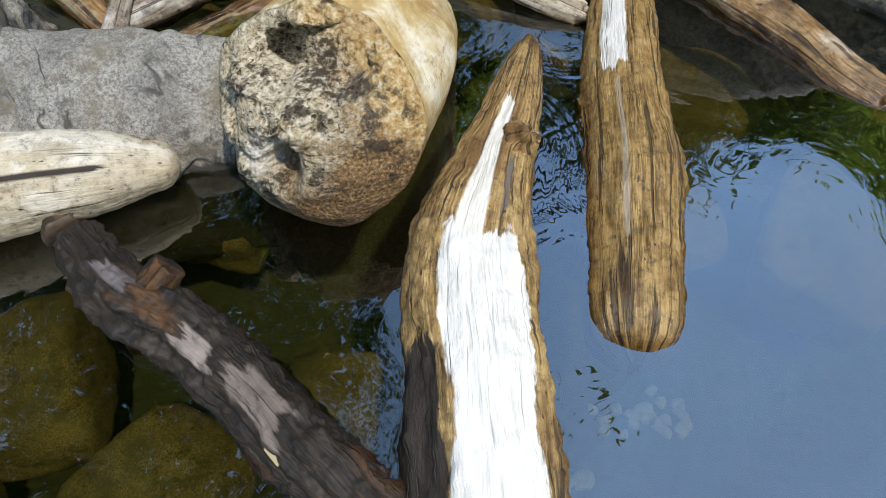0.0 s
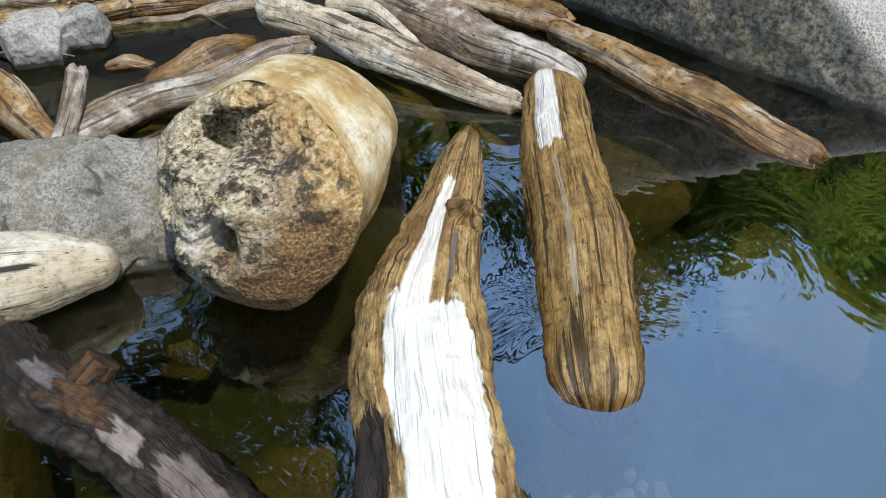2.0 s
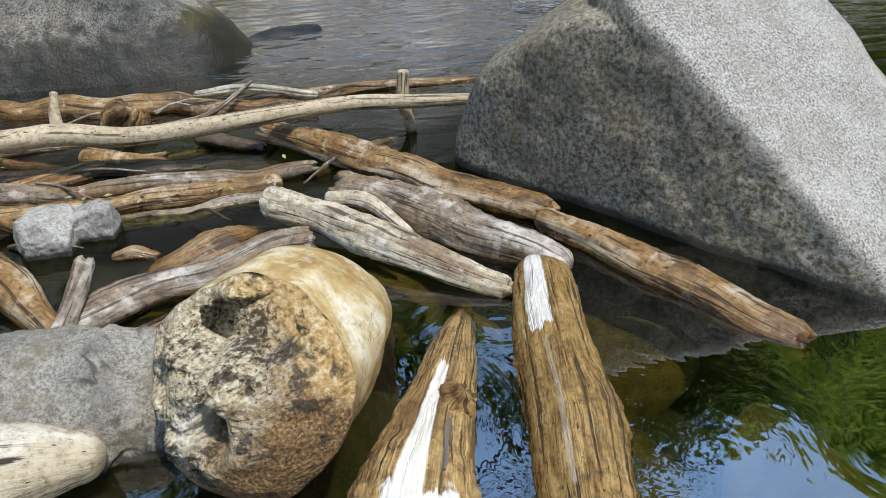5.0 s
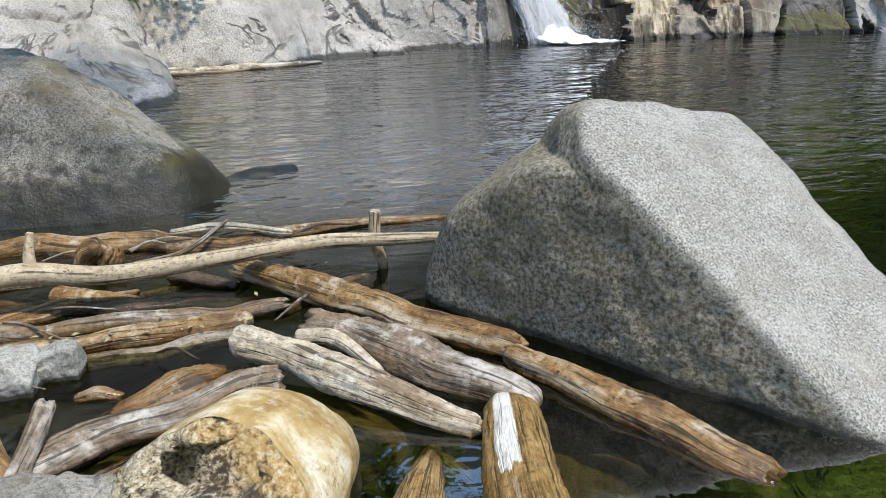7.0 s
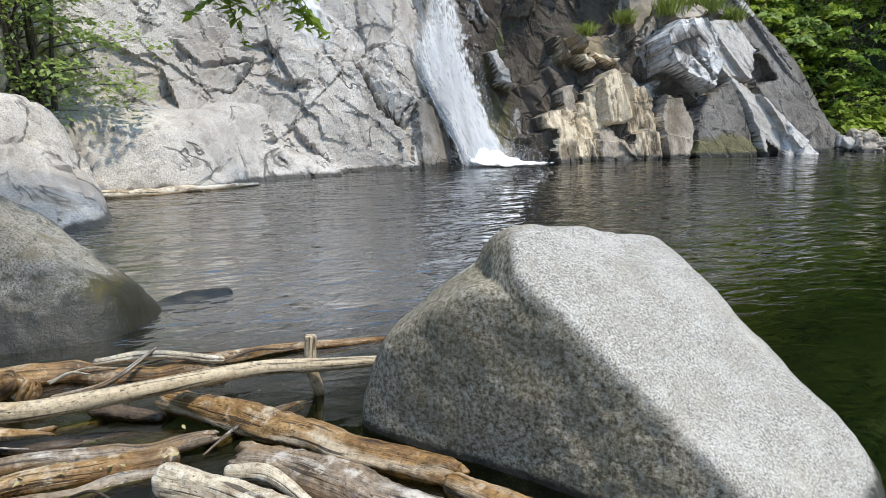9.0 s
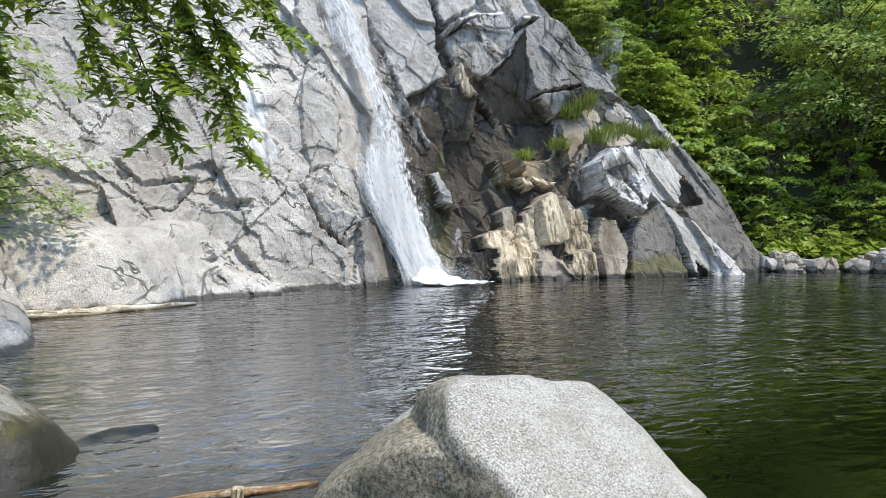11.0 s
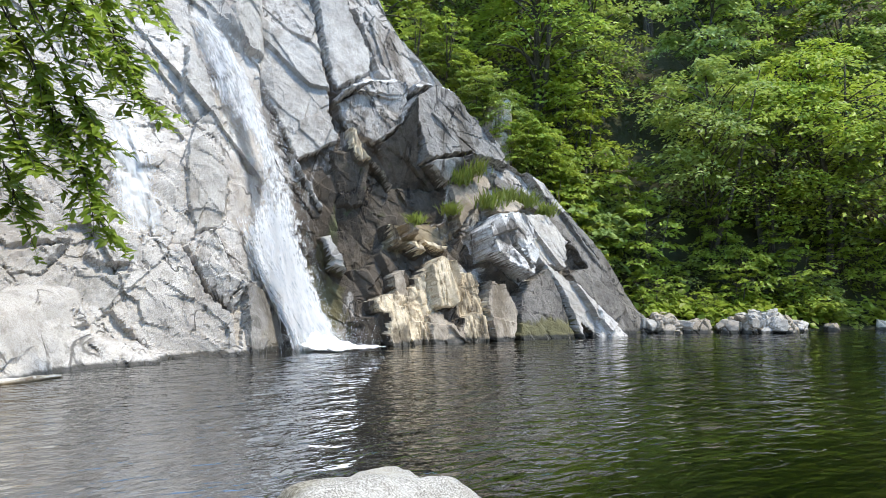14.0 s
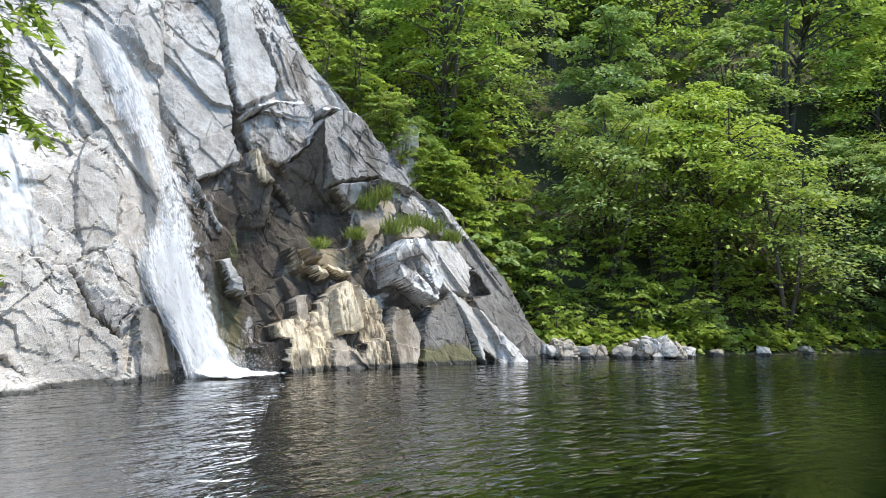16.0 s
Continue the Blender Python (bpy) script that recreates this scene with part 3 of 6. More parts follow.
W_FRONT = wood("honey_driftwood", (0.14, 0.075, 0.025), (0.38, 0.24, 0.085), (0.60, 0.43, 0.19), stain=(0.15, 0.075, 0.022), stain_at=0.58, streak=0.8,
               patches=[(0.205, 0.030, 0.45, 1.05, (0.80, 0.77, 0.70)), (0.24, 0.080, 0.92, 2.6, (0.84, 0.82, 0.77)), (0.285, 0.011, 0.62, 0.86, (0.16, 0.13, 0.11)), (0.085, 0.06, 1.22, 2.6, (0.03, 0.022, 0.016))])
W_RIGHT = wood("wet_brown_driftwood", (0.11, 0.058, 0.018), (0.33, 0.20, 0.062), (0.52, 0.36, 0.15), stain=(0.20, 0.12, 0.055), stain_at=0.6, rough=0.45, streak=0.8,
               patches=[(0.17, 0.045, -0.1, 0.34, (0.80, 0.78, 0.73)), (0.18, 0.010, 0.40, 0.95, (0.40, 0.32, 0.22))])
def stump_mat():
    """Water-smoothed wood: cream worn top, amber stains, hairline checks and a few worm holes."""
    m, nt = material("smooth_amber_driftwood")
    p = nd(nt, "TexCoord", out=3)
    uv = nd(nt, "UVMap", uv_map="UVMap")
    a = noise_tex(nt, p, 5.0, 5, 0.6, 0.6)
    b = noise_tex(nt, p, 22.0, 6, 0.7)
    g = noise_tex(nt, vec_scale(nt, uv, (60, 6, 1)), 1.0, 5, 0.6)
    col = ramp(nt, a, [(0.38, (0.36, 0.21, 0.06)), (0.48, (0.50, 0.35, 0.14)), (0.55, (0.62, 0.50, 0.29)), (0.64, (0.76, 0.69, 0.54))])
    col = mix(nt, ramp(nt, b, [(0.36, 0.6), (0.48, 0.0)]), col, (0.38, 0.26, 0.11))
    col = mix(nt, ramp(nt, b, [(0.54, 0.0), (0.66, 0.5)]), col, (0.82, 0.77, 0.66))
    col = mix(nt, ramp(nt, g, [(0.33, 0.35), (0.45, 0.0)]), col, (0.24, 0.15, 0.06))
    # Brown lower side near the end: rot tone with shade painted in.
    along = nd(nt, "VectorMath", {0: nd(nt, "VectorMath", {0: p, 1: (0.345, -1.40, -0.30)}, operation="ADD"), 1: (0.43, 0.86, -0.27)}, out=1, operation="DOT_PRODUCT")
    sp = nt.nodes.new("ShaderNodeSeparateXYZ")
    nt.links.new(p, sp.inputs[0])
    low = maths(nt, "SUBTRACT", maths(nt, "ADD", 0.40, maths(nt, "MULTIPLY", maths(nt, "SUBTRACT", a, 0.5), 0.3)), sp.outputs[2])
    reach = maths(nt, "SUBTRACT", maths(nt, "ADD", maths(nt, "MULTIPLY", low, 0.75), maths(nt, "MULTIPLY", maths(nt, "SUBTRACT", b, 0.5), 0.22)), maths(nt, "MAXIMUM", along, 0.0))
    fuzz = noise_tex(nt, p, 120.0, 4, 0.7)
    col = mix(nt, maths(nt, "MULTIPLY", maths(nt, "ADD", reach, 0.02), 12.0, clamp=True), col, ramp(nt, fuzz, [(0.36, (0.06, 0.032, 0.012)), (0.5, (0.20, 0.11, 0.04)), (0.64, (0.42, 0.27, 0.11))]))
    ln = noise_tex(nt, vec_scale(nt, uv, (9, 30, 1)), 1.0, 3, 0.5, 1.0)
    ck = maths(nt, "MULTIPLY", ramp(nt, maths(nt, "ABSOLUTE", maths(nt, "SUBTRACT", ln, 0.5)), [(0.004, 1.0), (0.014, 0.0)]), ramp(nt, noise_tex(nt, p, 9.0, 2), [(0.46, 0.0), (0.54, 1.0)]))
    col = mix(nt, maths(nt, "MULTIPLY", ck, 0.6), col, (0.14, 0.085, 0.04))
    finish(nt, col, 0.62, maths(nt, "SUBTRACT", maths(nt, "ADD", b, maths(nt, "MULTIPLY", g, 0.3)), ck), 0.45, 0.008)
    return m


def rot_mat():
    m, nt = material("crumbling_end_grain")
    p = nd(nt, "TexCoord", out=3)
    a = noise_tex(nt, p, 9.0, 6, 0.7)
    b = noise_tex(nt, p, 55.0, 5, 0.72)
    v = nd(nt, "TexVoronoi", {"Vector": p, "Scale": 75.0})
    flake = noise_tex(nt, vec_scale(nt, p, (60, 60, 150)), 1.0, 4, 0.65, 0.8)
    col = ramp(nt, b, [(0.32, (0.12, 0.082, 0.04)), (0.45, (0.44, 0.36, 0.225)), (0.60, (0.70, 0.63, 0.49))])
    col = mix(nt, maths(nt, "MULTIPLY", ramp(nt, flake, [(0.40, 1.0), (0.48, 0.0)]), ramp(nt, a, [(0.46, 1.0), (0.58, 0.2)])), col, (0.045, 0.03, 0.016))
    pale = nd(nt, "VectorMath", {0: nd(nt, "VectorMath", {0: p, 1: (0.445, -1.30, -0.285)}, operation="ADD")}, out=1, operation="LENGTH")
    pm = maths(nt, "MULTIPLY", maths(nt, "SUBTRACT", 0.075, maths(nt, "ADD", pale, maths(nt, "MULTIPLY", maths(nt, "SUBTRACT", b, 0.5), 0.10))), 35.0, clamp=True)
    col = mix(nt, maths(nt, "MULTIPLY", pm, 0.85), col, mix(nt, flake, (0.58, 0.53, 0.43), (0.84, 0.81, 0.73)))
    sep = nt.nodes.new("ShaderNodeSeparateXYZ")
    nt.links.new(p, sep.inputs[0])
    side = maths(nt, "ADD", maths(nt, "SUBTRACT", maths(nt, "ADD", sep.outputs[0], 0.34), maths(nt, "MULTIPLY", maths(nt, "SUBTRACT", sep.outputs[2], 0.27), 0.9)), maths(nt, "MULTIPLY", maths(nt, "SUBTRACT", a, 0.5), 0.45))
    # Brown damp rot towards the lower right, deepened with painted shade.
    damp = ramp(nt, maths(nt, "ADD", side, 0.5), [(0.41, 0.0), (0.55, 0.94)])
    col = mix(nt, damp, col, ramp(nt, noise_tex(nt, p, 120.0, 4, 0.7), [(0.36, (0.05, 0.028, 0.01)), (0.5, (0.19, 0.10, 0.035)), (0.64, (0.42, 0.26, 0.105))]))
    amber = maths(nt, "MULTIPLY", maths(nt, "ADD", maths(nt, "ADD", maths(nt, "SUBTRACT", sep.outputs[2], 0.40), maths(nt, "MULTIPLY", maths(nt, "ADD", sep.outputs[0], 0.25), 0.8)), maths(nt, "MULTIPLY", maths(nt, "SUBTRACT", a, 0.5), 0.35)), 14.0, clamp=True)
    col = mix(nt, maths(nt, "MULTIPLY", amber, 0.9), col, ramp(nt, b, [(0.36, (0.34, 0.19, 0.055)), (0.52, (0.56, 0.39, 0.17)), (0.66, (0.74, 0.64, 0.44))]))
    # Scattered dark spots painted as the shade inside small holes.
    pit_shade = ramp(nt, a, [(0.39, 1.0), (0.46, 0.0)])
    col = mix(nt, maths(nt, "MULTIPLY", pit_shade, 0.85), col, (0.03, 0.02, 0.012))
    # Shade of the larger pits, painted as dark round patches.
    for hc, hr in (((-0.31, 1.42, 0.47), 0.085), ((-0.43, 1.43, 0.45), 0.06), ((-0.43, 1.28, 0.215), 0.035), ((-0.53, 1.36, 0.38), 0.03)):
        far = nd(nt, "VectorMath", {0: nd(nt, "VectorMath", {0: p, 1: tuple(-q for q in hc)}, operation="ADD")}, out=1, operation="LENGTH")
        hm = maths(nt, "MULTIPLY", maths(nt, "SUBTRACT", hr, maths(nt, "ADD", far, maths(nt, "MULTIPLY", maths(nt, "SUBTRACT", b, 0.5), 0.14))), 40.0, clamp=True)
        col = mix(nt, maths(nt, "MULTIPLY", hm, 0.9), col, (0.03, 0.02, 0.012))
    h = maths(nt, "ADD", maths(nt, "ADD", b, a), maths(nt, "MULTIPLY", v, 0.5))
    finish(nt, col, 0.9, h, 0.9, 0.013)
    return m


ROT = rot_mat()
W_ROUND = stump_mat()
W_PALE = wood("bleached_driftwood", (0.26, 0.19, 0.115), (0.56, 0.48, 0.36), (0.74, 0.68, 0.56), bleach=(0.78, 0.74, 0.66), stain=(0.17, 0.095, 0.045), stain_at=0.56)
W_SPLIT = wood("split_bleached_driftwood", (0.42, 0.345, 0.225), (0.54, 0.46, 0.33), (0.68, 0.61, 0.47), bleach=(0.74, 0.69, 0.59), stain=(0.36, 0.25, 0.12), stain_at=0.6, cut=0.29,
               patches=[(0.11, 0.012, 0.60, 0.86, (0.035, 0.025, 0.018)), (0.06, 0.016, 0.30, 0.52, (0.04, 0.03, 0.02)), (0.13, 0.006, 0.2, 0.6, (0.06, 0.04, 0.03))])
W_GREY = wood("silver_grey_driftwood", (0.075, 0.05, 0.034), (0.21, 0.16, 0.115), (0.42, 0.36, 0.29), bleach=(0.64, 0.60, 0.55), stain=(0.26, 0.15, 0.055), stain_at=0.54, rough=0.55)
W_BROWN = wood("brown_driftwood", (0.10, 0.05, 0.018), (0.29, 0.165, 0.06), (0.50, 0.33, 0.15), bleach=(0.62, 0.53, 0.40), stain=(0.075, 0.04, 0.02), stain_at=0.58, rough=0.5)
W_DARK = wood("dark_sodden_wood", (0.03, 0.02, 0.014), (0.08, 0.055, 0.035), (0.18, 0.13, 0.09), stain=(0.02, 0.014, 0.01), rough=0.45)
W_BARK = wood("black_bark", (0.007, 0.005, 0.004), (0.02, 0.014, 0.009), (0.055, 0.038, 0.024), stain=(0.20, 0.085, 0.022), stain_at=0.60, streak=0.5, rough=0.6, bump=0.9, patches=[(0.10, 0.028, 0.44, 0.56, (0.30, 0.25, 0.22)), (0.115, 0.036, 0.60, 0.80, (0.20, 0.16, 0.135)), (0.13, 0.02, 0.16, 0.30, (0.16, 0.14, 0.14))])
W_STICK = wood("peeled_pale_branch", (0.36, 0.28, 0.18), (0.52, 0.43, 0.30), (0.64, 0.56, 0.43), stain=(0.3, 0.22, 0.13), stain_at=0.62, bump=0.15, streak=0.15)
BARK = wood("tree_bark", (0.05, 0.04, 0.03), (0.10, 0.085, 0.065), (0.17, 0.15, 0.12), stain=(0.06, 0.06, 0.03))

LEAF_A = leaf_mat("broad_leaf_green", (0.20, 0.30, 0.042), (0.42, 0.55, 0.09))
LEAF_B = leaf_mat("light_leaf_green", (0.25, 0.37, 0.06), (0.46, 0.57, 0.12))
LEAF_C = leaf_mat("blue_leaf_green", (0.16, 0.25, 0.08), (0.34, 0.45, 0.16))
LEAF_NEAR = leaf_mat("glossy_leaf_green", (0.12, 0.20, 0.018), (0.29, 0.40, 0.05), 0.4, 0.6)
# Darker copy of the near leaf green, with shade put into the crown's colour.
LEAF_CROWN = leaf_mat("shaded_crown_green", (0.045, 0.085, 0.012), (0.10, 0.16, 0.025), 0.5, 0.3)
LEAF_LOW = leaf_mat("bank_herb_green", (0.16, 0.25, 0.035), (0.32, 0.43, 0.075))
GRASS = leaf_mat("grass_green", (0.09, 0.13, 0.02), (0.20, 0.23, 0.06))


def water_mat():
    m, nt = material("clear_pool_water")
    p = nd(nt, "TexCoord", out=3)
    sep = nt.nodes.new("ShaderNodeSeparateXYZ")
    nt.links.new(p, sep.inputs[0])
    far = maths(nt, "MULTIPLY", maths(nt, "SUBTRACT", sep.outputs[1], 2.6), 0.4, clamp=True)
    big = noise_tex(nt, vec_scale(nt, p, (1.1, 2.3, 1)), 1.0, 2.0, 0.55, 0.5)
    small = noise_tex(nt, vec_scale(nt, p, (3.4, 7.0, 1)), 1.0, 2.4, 0.55, 0.7)
    calm = noise_tex(nt, p, 3.2, 3, 0.5, 1.2)
    h = maths(nt, "ADD", maths(nt, "MULTIPLY", big, 0.25), maths(nt, "MULTIPLY", small, 0.12))
    h = maths(nt, "ADD", maths(nt, "MULTIPLY", h, far), maths(nt, "MULTIPLY", calm, 0.018))
    nrm = nd(nt, "Bump", {"Strength": 1.0, "Distance": 0.25, "Height": h})
    gl = nd(nt, "BsdfGlossy", {"Color": (1, 1, 1, 1), "Roughness": 0.02, "Normal": nrm})
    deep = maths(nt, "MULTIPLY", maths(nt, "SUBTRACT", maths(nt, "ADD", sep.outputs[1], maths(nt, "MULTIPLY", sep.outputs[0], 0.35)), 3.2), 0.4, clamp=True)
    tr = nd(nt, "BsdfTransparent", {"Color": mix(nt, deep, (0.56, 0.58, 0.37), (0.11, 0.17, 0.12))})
    # Mirror strength is set by place across one surface, painting reflections in or out.
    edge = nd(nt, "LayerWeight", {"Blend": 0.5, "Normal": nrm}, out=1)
    near_gloss = maths(nt, "ADD", maths(nt, "MULTIPLY", maths(nt, "POWER", edge, 2.2), 0.68), maths(nt, "ADD", 0.10, maths(nt, "MULTIPLY", maths(nt, "MULTIPLY", maths(nt, "ADD", sep.outputs[0], 0.25), 2.0, clamp=True), 0.125)), clamp=True)
    raft_gloss = maths(nt, "ADD", maths(nt, "MULTIPLY", maths(nt, "POWER", edge, 5.0), 0.97), 0.02, clamp=True)
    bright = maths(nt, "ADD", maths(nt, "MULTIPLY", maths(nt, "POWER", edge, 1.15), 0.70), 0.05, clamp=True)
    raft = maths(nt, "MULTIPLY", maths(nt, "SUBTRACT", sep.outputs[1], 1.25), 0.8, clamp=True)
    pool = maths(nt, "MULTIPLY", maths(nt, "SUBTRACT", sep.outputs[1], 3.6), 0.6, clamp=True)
    fr = maths(nt, "ADD", maths(nt, "MULTIPLY", near_gloss, maths(nt, "SUBTRACT", 1.0, raft)), maths(nt, "MULTIPLY", raft_gloss, raft))
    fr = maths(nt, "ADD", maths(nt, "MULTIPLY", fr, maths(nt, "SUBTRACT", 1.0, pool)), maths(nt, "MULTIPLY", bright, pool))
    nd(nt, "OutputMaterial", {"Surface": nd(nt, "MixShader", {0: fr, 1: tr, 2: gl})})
    return m


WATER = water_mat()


def ground_mat():
    m, nt = material("pool_bed_and_bank_soil")
    p = nd(nt, "TexCoord", out=3)
    a = noise_tex(nt, p, 1.2, 6, 0.65)
    b = noise_tex(nt, p, 14.0, 6, 0.7)
    col = ramp(nt, b, [(0.3, (0.02, 0.02, 0.008)), (0.52, (0.048, 0.045, 0.018)), (0.72, (0.09, 0.08, 0.035))])
    col = mix(nt, ramp(nt, a, [(0.42, 0.0), (0.6, 0.75)]), col, (0.028, 0.036, 0.012))
    finish(nt, col, 0.9, maths(nt, "ADD", a, b), 0.6, 0.05)
    return m


SOIL = ground_mat()

# ---- ground: pool bed, banks and hills in one sheet ----
MID = np.array([7.0, 6.0])
SHORE = [(31, 5), (28, 10.4), (23.2, 11.5), (18.3, 12.8), (14.2, 14.2), (9, 15.2), (5, 16.4), (2.5, 14.8), (-1.5, 13.2), (-4.5, 11), (-5.5, 7), (-5, 3),
         (-3, 0.2), (-0.6, -0.35), (3, -1.2), (8, -3.5), (16, -4), (26, 0)]
sh = np.array(SHORE) - MID
sh_a, sh_r = np.unwrap(np.arctan2(sh[:, 1], sh[:, 0])), np.hypot(*sh.T)
order = np.argsort(sh_a % (2 * np.pi))
sh_a, sh_r = (sh_a % (2 * np.pi))[order], sh_r[order]


def shore_radius(a):
    return np.interp(a % (2 * np.pi), np.r_[sh_a[-1] - 2 * np.pi, sh_a, sh_a[0] + 2 * np.pi], np.r_[sh_r[-1], sh_r, sh_r[0]])


def ground_z(x, y):
    """Height of the ground: the bed under the water, the bank, and the steep wooded sides of the gorge."""
    dx, dy = x - MID[0], y - MID[1]
    a, r = np.arctan2(dy, dx), np.hypot(dx, dy)
    out = r - shore_radius(a)
    q = np.stack([x, y, 0 * x], -1)
    near = smooth(7, 1, np.hypot(x + 0.5, y - 1))
    bed = -(1 - near) * np.clip(-out * 0.5, 0, 2.6) - near * np.clip(-out * 0.42, 0, 0.75) + 0.06 * fbm(q * 1.1, 3, 3)
    front = smooth(-2.0, 6.0, y)
    bank = np.clip(out, 0, 2.2) * 0.28 + np.clip(out - 2.2, 0, 38) * (0.35 + 0.80 * front) + 0.5 * fbm(q * 0.25, 3, 5) * smooth(1, 5, out)
    bank = bank + np.clip(out - 40, 0, 300) * 0.06
    return np.where(out < 0, bed, bank - 0.02)


rr = np.r_[np.linspace(0, 42, 190), np.geomspace(43, 900, 34)]
aa = np.linspace(0, 2 * np.pi, 300, endpoint=False)
gx, gy = MID[0] + rr[:, None] * np.cos(aa), MID[1] + rr[:, None] * np.sin(aa)
G = np.stack([gx, gy, ground_z(gx, gy)], -1)
ground = part("ground", grid_mesh("ground", G, around=True), SOIL)
tagged(ground, "silty pool bed rising into wooded gorge sides", "ground", kind="structure")

bm = bmesh.new()
wv = [bm.verts.new((MID[0] + shore_radius(a) * 1.06 * math.cos(a), MID[1] + shore_radius(a) * 1.06 * math.sin(a), 0)) for a in np.linspace(0, 2 * np.pi, 160, endpoint=False)]
bm.faces.new(wv)
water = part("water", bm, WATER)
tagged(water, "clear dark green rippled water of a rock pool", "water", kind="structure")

# ---- cliffs ----
def joint_gap(x, z, lines):
    """Distance from places on a face to the nearest of some joint lines (x, z)."""
    best, side = np.full(x.shape, 9.0), np.ones(x.shape)
    for line in lines:
        for (ax, az), (bx, bz) in zip(line[:-1], line[1:]):
            vx, vz = bx - ax, bz - az
            t = np.clip(((x - ax) * vx + (z - az) * vz) / (vx * vx + vz * vz), 0, 1)
            d = np.hypot(x - ax - t * vx, z - az - t * vz)
            side = np.where(d < best, np.sign((x - ax) * vz - (z - az) * vx), side)
            best = np.minimum(best, d)
    return best, side


FACES = {}


def face_y(name, x, z):
    """How far back a rock face stands at places (x, z) on it."""
    x0, x1, z1, P = FACES[name]
    nz, nx = P.shape[:2]
    i = np.clip(np.round((np.asarray(z) + 1.2) / (z1 + 1.2) * (nz - 1)).astype(int), 0, nz - 1)
    j = np.clip(np.round((np.asarray(x) - x0) / (x1 - x0) * (nx - 1)).astype(int), 0, nx - 1)
    return P[i, j, 1]


def inside(x, z, outline):
    """How deep places on a face lie inside an outline (x, z); negative outside."""
    best, turns = np.full(x.shape, 9.0), np.zeros(x.shape, bool)
    for (ax, az), (bx, bz) in zip(outline, outline[1:] + outline[:1]):
        vx, vz = bx - ax, bz - az
        t = np.clip(((x - ax) * vx + (z - az) * vz) / (vx * vx + vz * vz), 0, 1)
        best = np.minimum(best, np.hypot(x - ax - t * vx, z - az - t * vz))
        turns ^= ((az > z) != (bz > z)) & (x < vx * (z - az) / (vz if abs(vz) > 1e-9 else 1e-9) + ax)
    return np.where(turns, best, -best)


def rock_wall(name, x0, x1, z1, nx, nz, base_y, lean, top, mats, seed, amp=0.5, cell=0.7, fold=None, turn=0.6, aspect=0.55, joints=(), blocks=(), depth=0.045):
    """A rock face over a stretch of shore: broken into tilted flat slabs with steps and joints between them.
    blocks: outline (x, z), material, how far it stands out, its slopes along x and z, how much of the broken relief it keeps."""
    x = np.linspace(x0, x1, nx)[None, :] + np.zeros((nz, 1))
    z = np.linspace(-1.2, z1, nz)[:, None] + np.zeros((1, nx))
    zt = np.interp(x, *zip(*top))
    over = np.clip(z - zt, 0, None)
    zz = np.minimum(z, zt) + over * 0.35
    y = np.interp(x, *zip(*base_y)) + lean * zz + over * 1.1
    P = np.stack([x, y, zz], -1)
    k = 0
    u, w = x * math.cos(turn) - z * math.sin(turn), x * math.sin(turn) + z * math.cos(turn)
    for size, a, s in ((cell, amp, 0), (cell * 2.1, amp * 0.34, 31), (cell * 4.6, amp * 0.15, 57), (cell * 10.0, amp * 0.07, 83)):
        q = np.stack([u * size * aspect, y * 0.0 + seed * 0.37, w * size], -1)
        q = q + 0.03 * np.stack([vnoise(q * 1.3, seed + s + i) for i in range(3)], -1)
        f1, f2, way, rnd = cells(q, seed + s)
        k = k + a * (way[..., 0] * (rnd[..., 0] * 2 - 1) * 1.3 + way[..., 2] * (rnd[..., 1] * 2 - 1) * 1.7 + 0.42 * (rnd[..., 2] - 0.5))
    relief = k
    if fold:
        k = k + fold(x, z)
    wob = np.stack([x * 2.0, z * 2.0, 0 * x], -1)
    wx = x + 0.02 * vnoise(wob, seed + 5) + 0.028 * fbm(wob * 5, 3, seed + 6, 0.7)
    wz = z + 0.02 * vnoise(wob, seed + 7) + 0.028 * fbm(wob * 5, 3, seed + 9, 0.7)
    kind = np.zeros(x.shape, int)
    for outline, mat, out, gx, gz, keep in blocks:
        xs, zs = zip(*outline)
        cx, cz = sum(xs) / len(xs), sum(zs) / len(zs)
        near = (x > min(xs) - 0.2) & (x < max(xs) + 0.2) & (z > min(zs) - 0.2) & (z < max(zs) + 0.2)
        d = inside(wx[near], wz[near], outline)
        flute = 0.0
        if mat == 2:
            flute = 0.13 * vnoise(np.stack([x[near] * 6 + 1.2 * z[near], z[near] * 0.7, 0 * x[near]], -1), seed + 70) - 0.05 * smooth(0.25, 0.0, np.abs(vnoise(np.stack([x[near] * 9 + z[near], z[near] * 0.6, 0 * x[near]], -1), seed + 71)))
        m = smooth(0.0, 0.07, d)
        plane = out + gx * (x[near] - cx) + gz * (z[near] - cz) + keep * relief[near] + flute
        k[near] = k[near] * (1 - m) + m * plane - 0.025 * np.exp(-((d / 0.025) ** 2)) * (vnoise(wob[near] * 0.8, seed + 12) > -0.1)
        tone = kind[near]
        tone[d > 0.02] = mat
        kind[near] = tone
    k = k + 0.012 * fbm(P * 3.0, 3, seed + 3) + 0.010 * np.abs(fbm(P * 7.0, 3, seed + 4))
    if joints:
        g, side = joint_gap(wx, wz, joints)
        k = k + 0.03 * side * np.exp(-g / 0.25) - depth * smooth(0.035, 0.008, g) * smooth(-0.5, 0.0, vnoise(wob * 0.9, seed + 8))
    P[..., 1] -= k
    FACES[name] = (x0, x1, z1, P)
    P[..., 2] += 0.25 * k * np.clip(z, 0, 1)
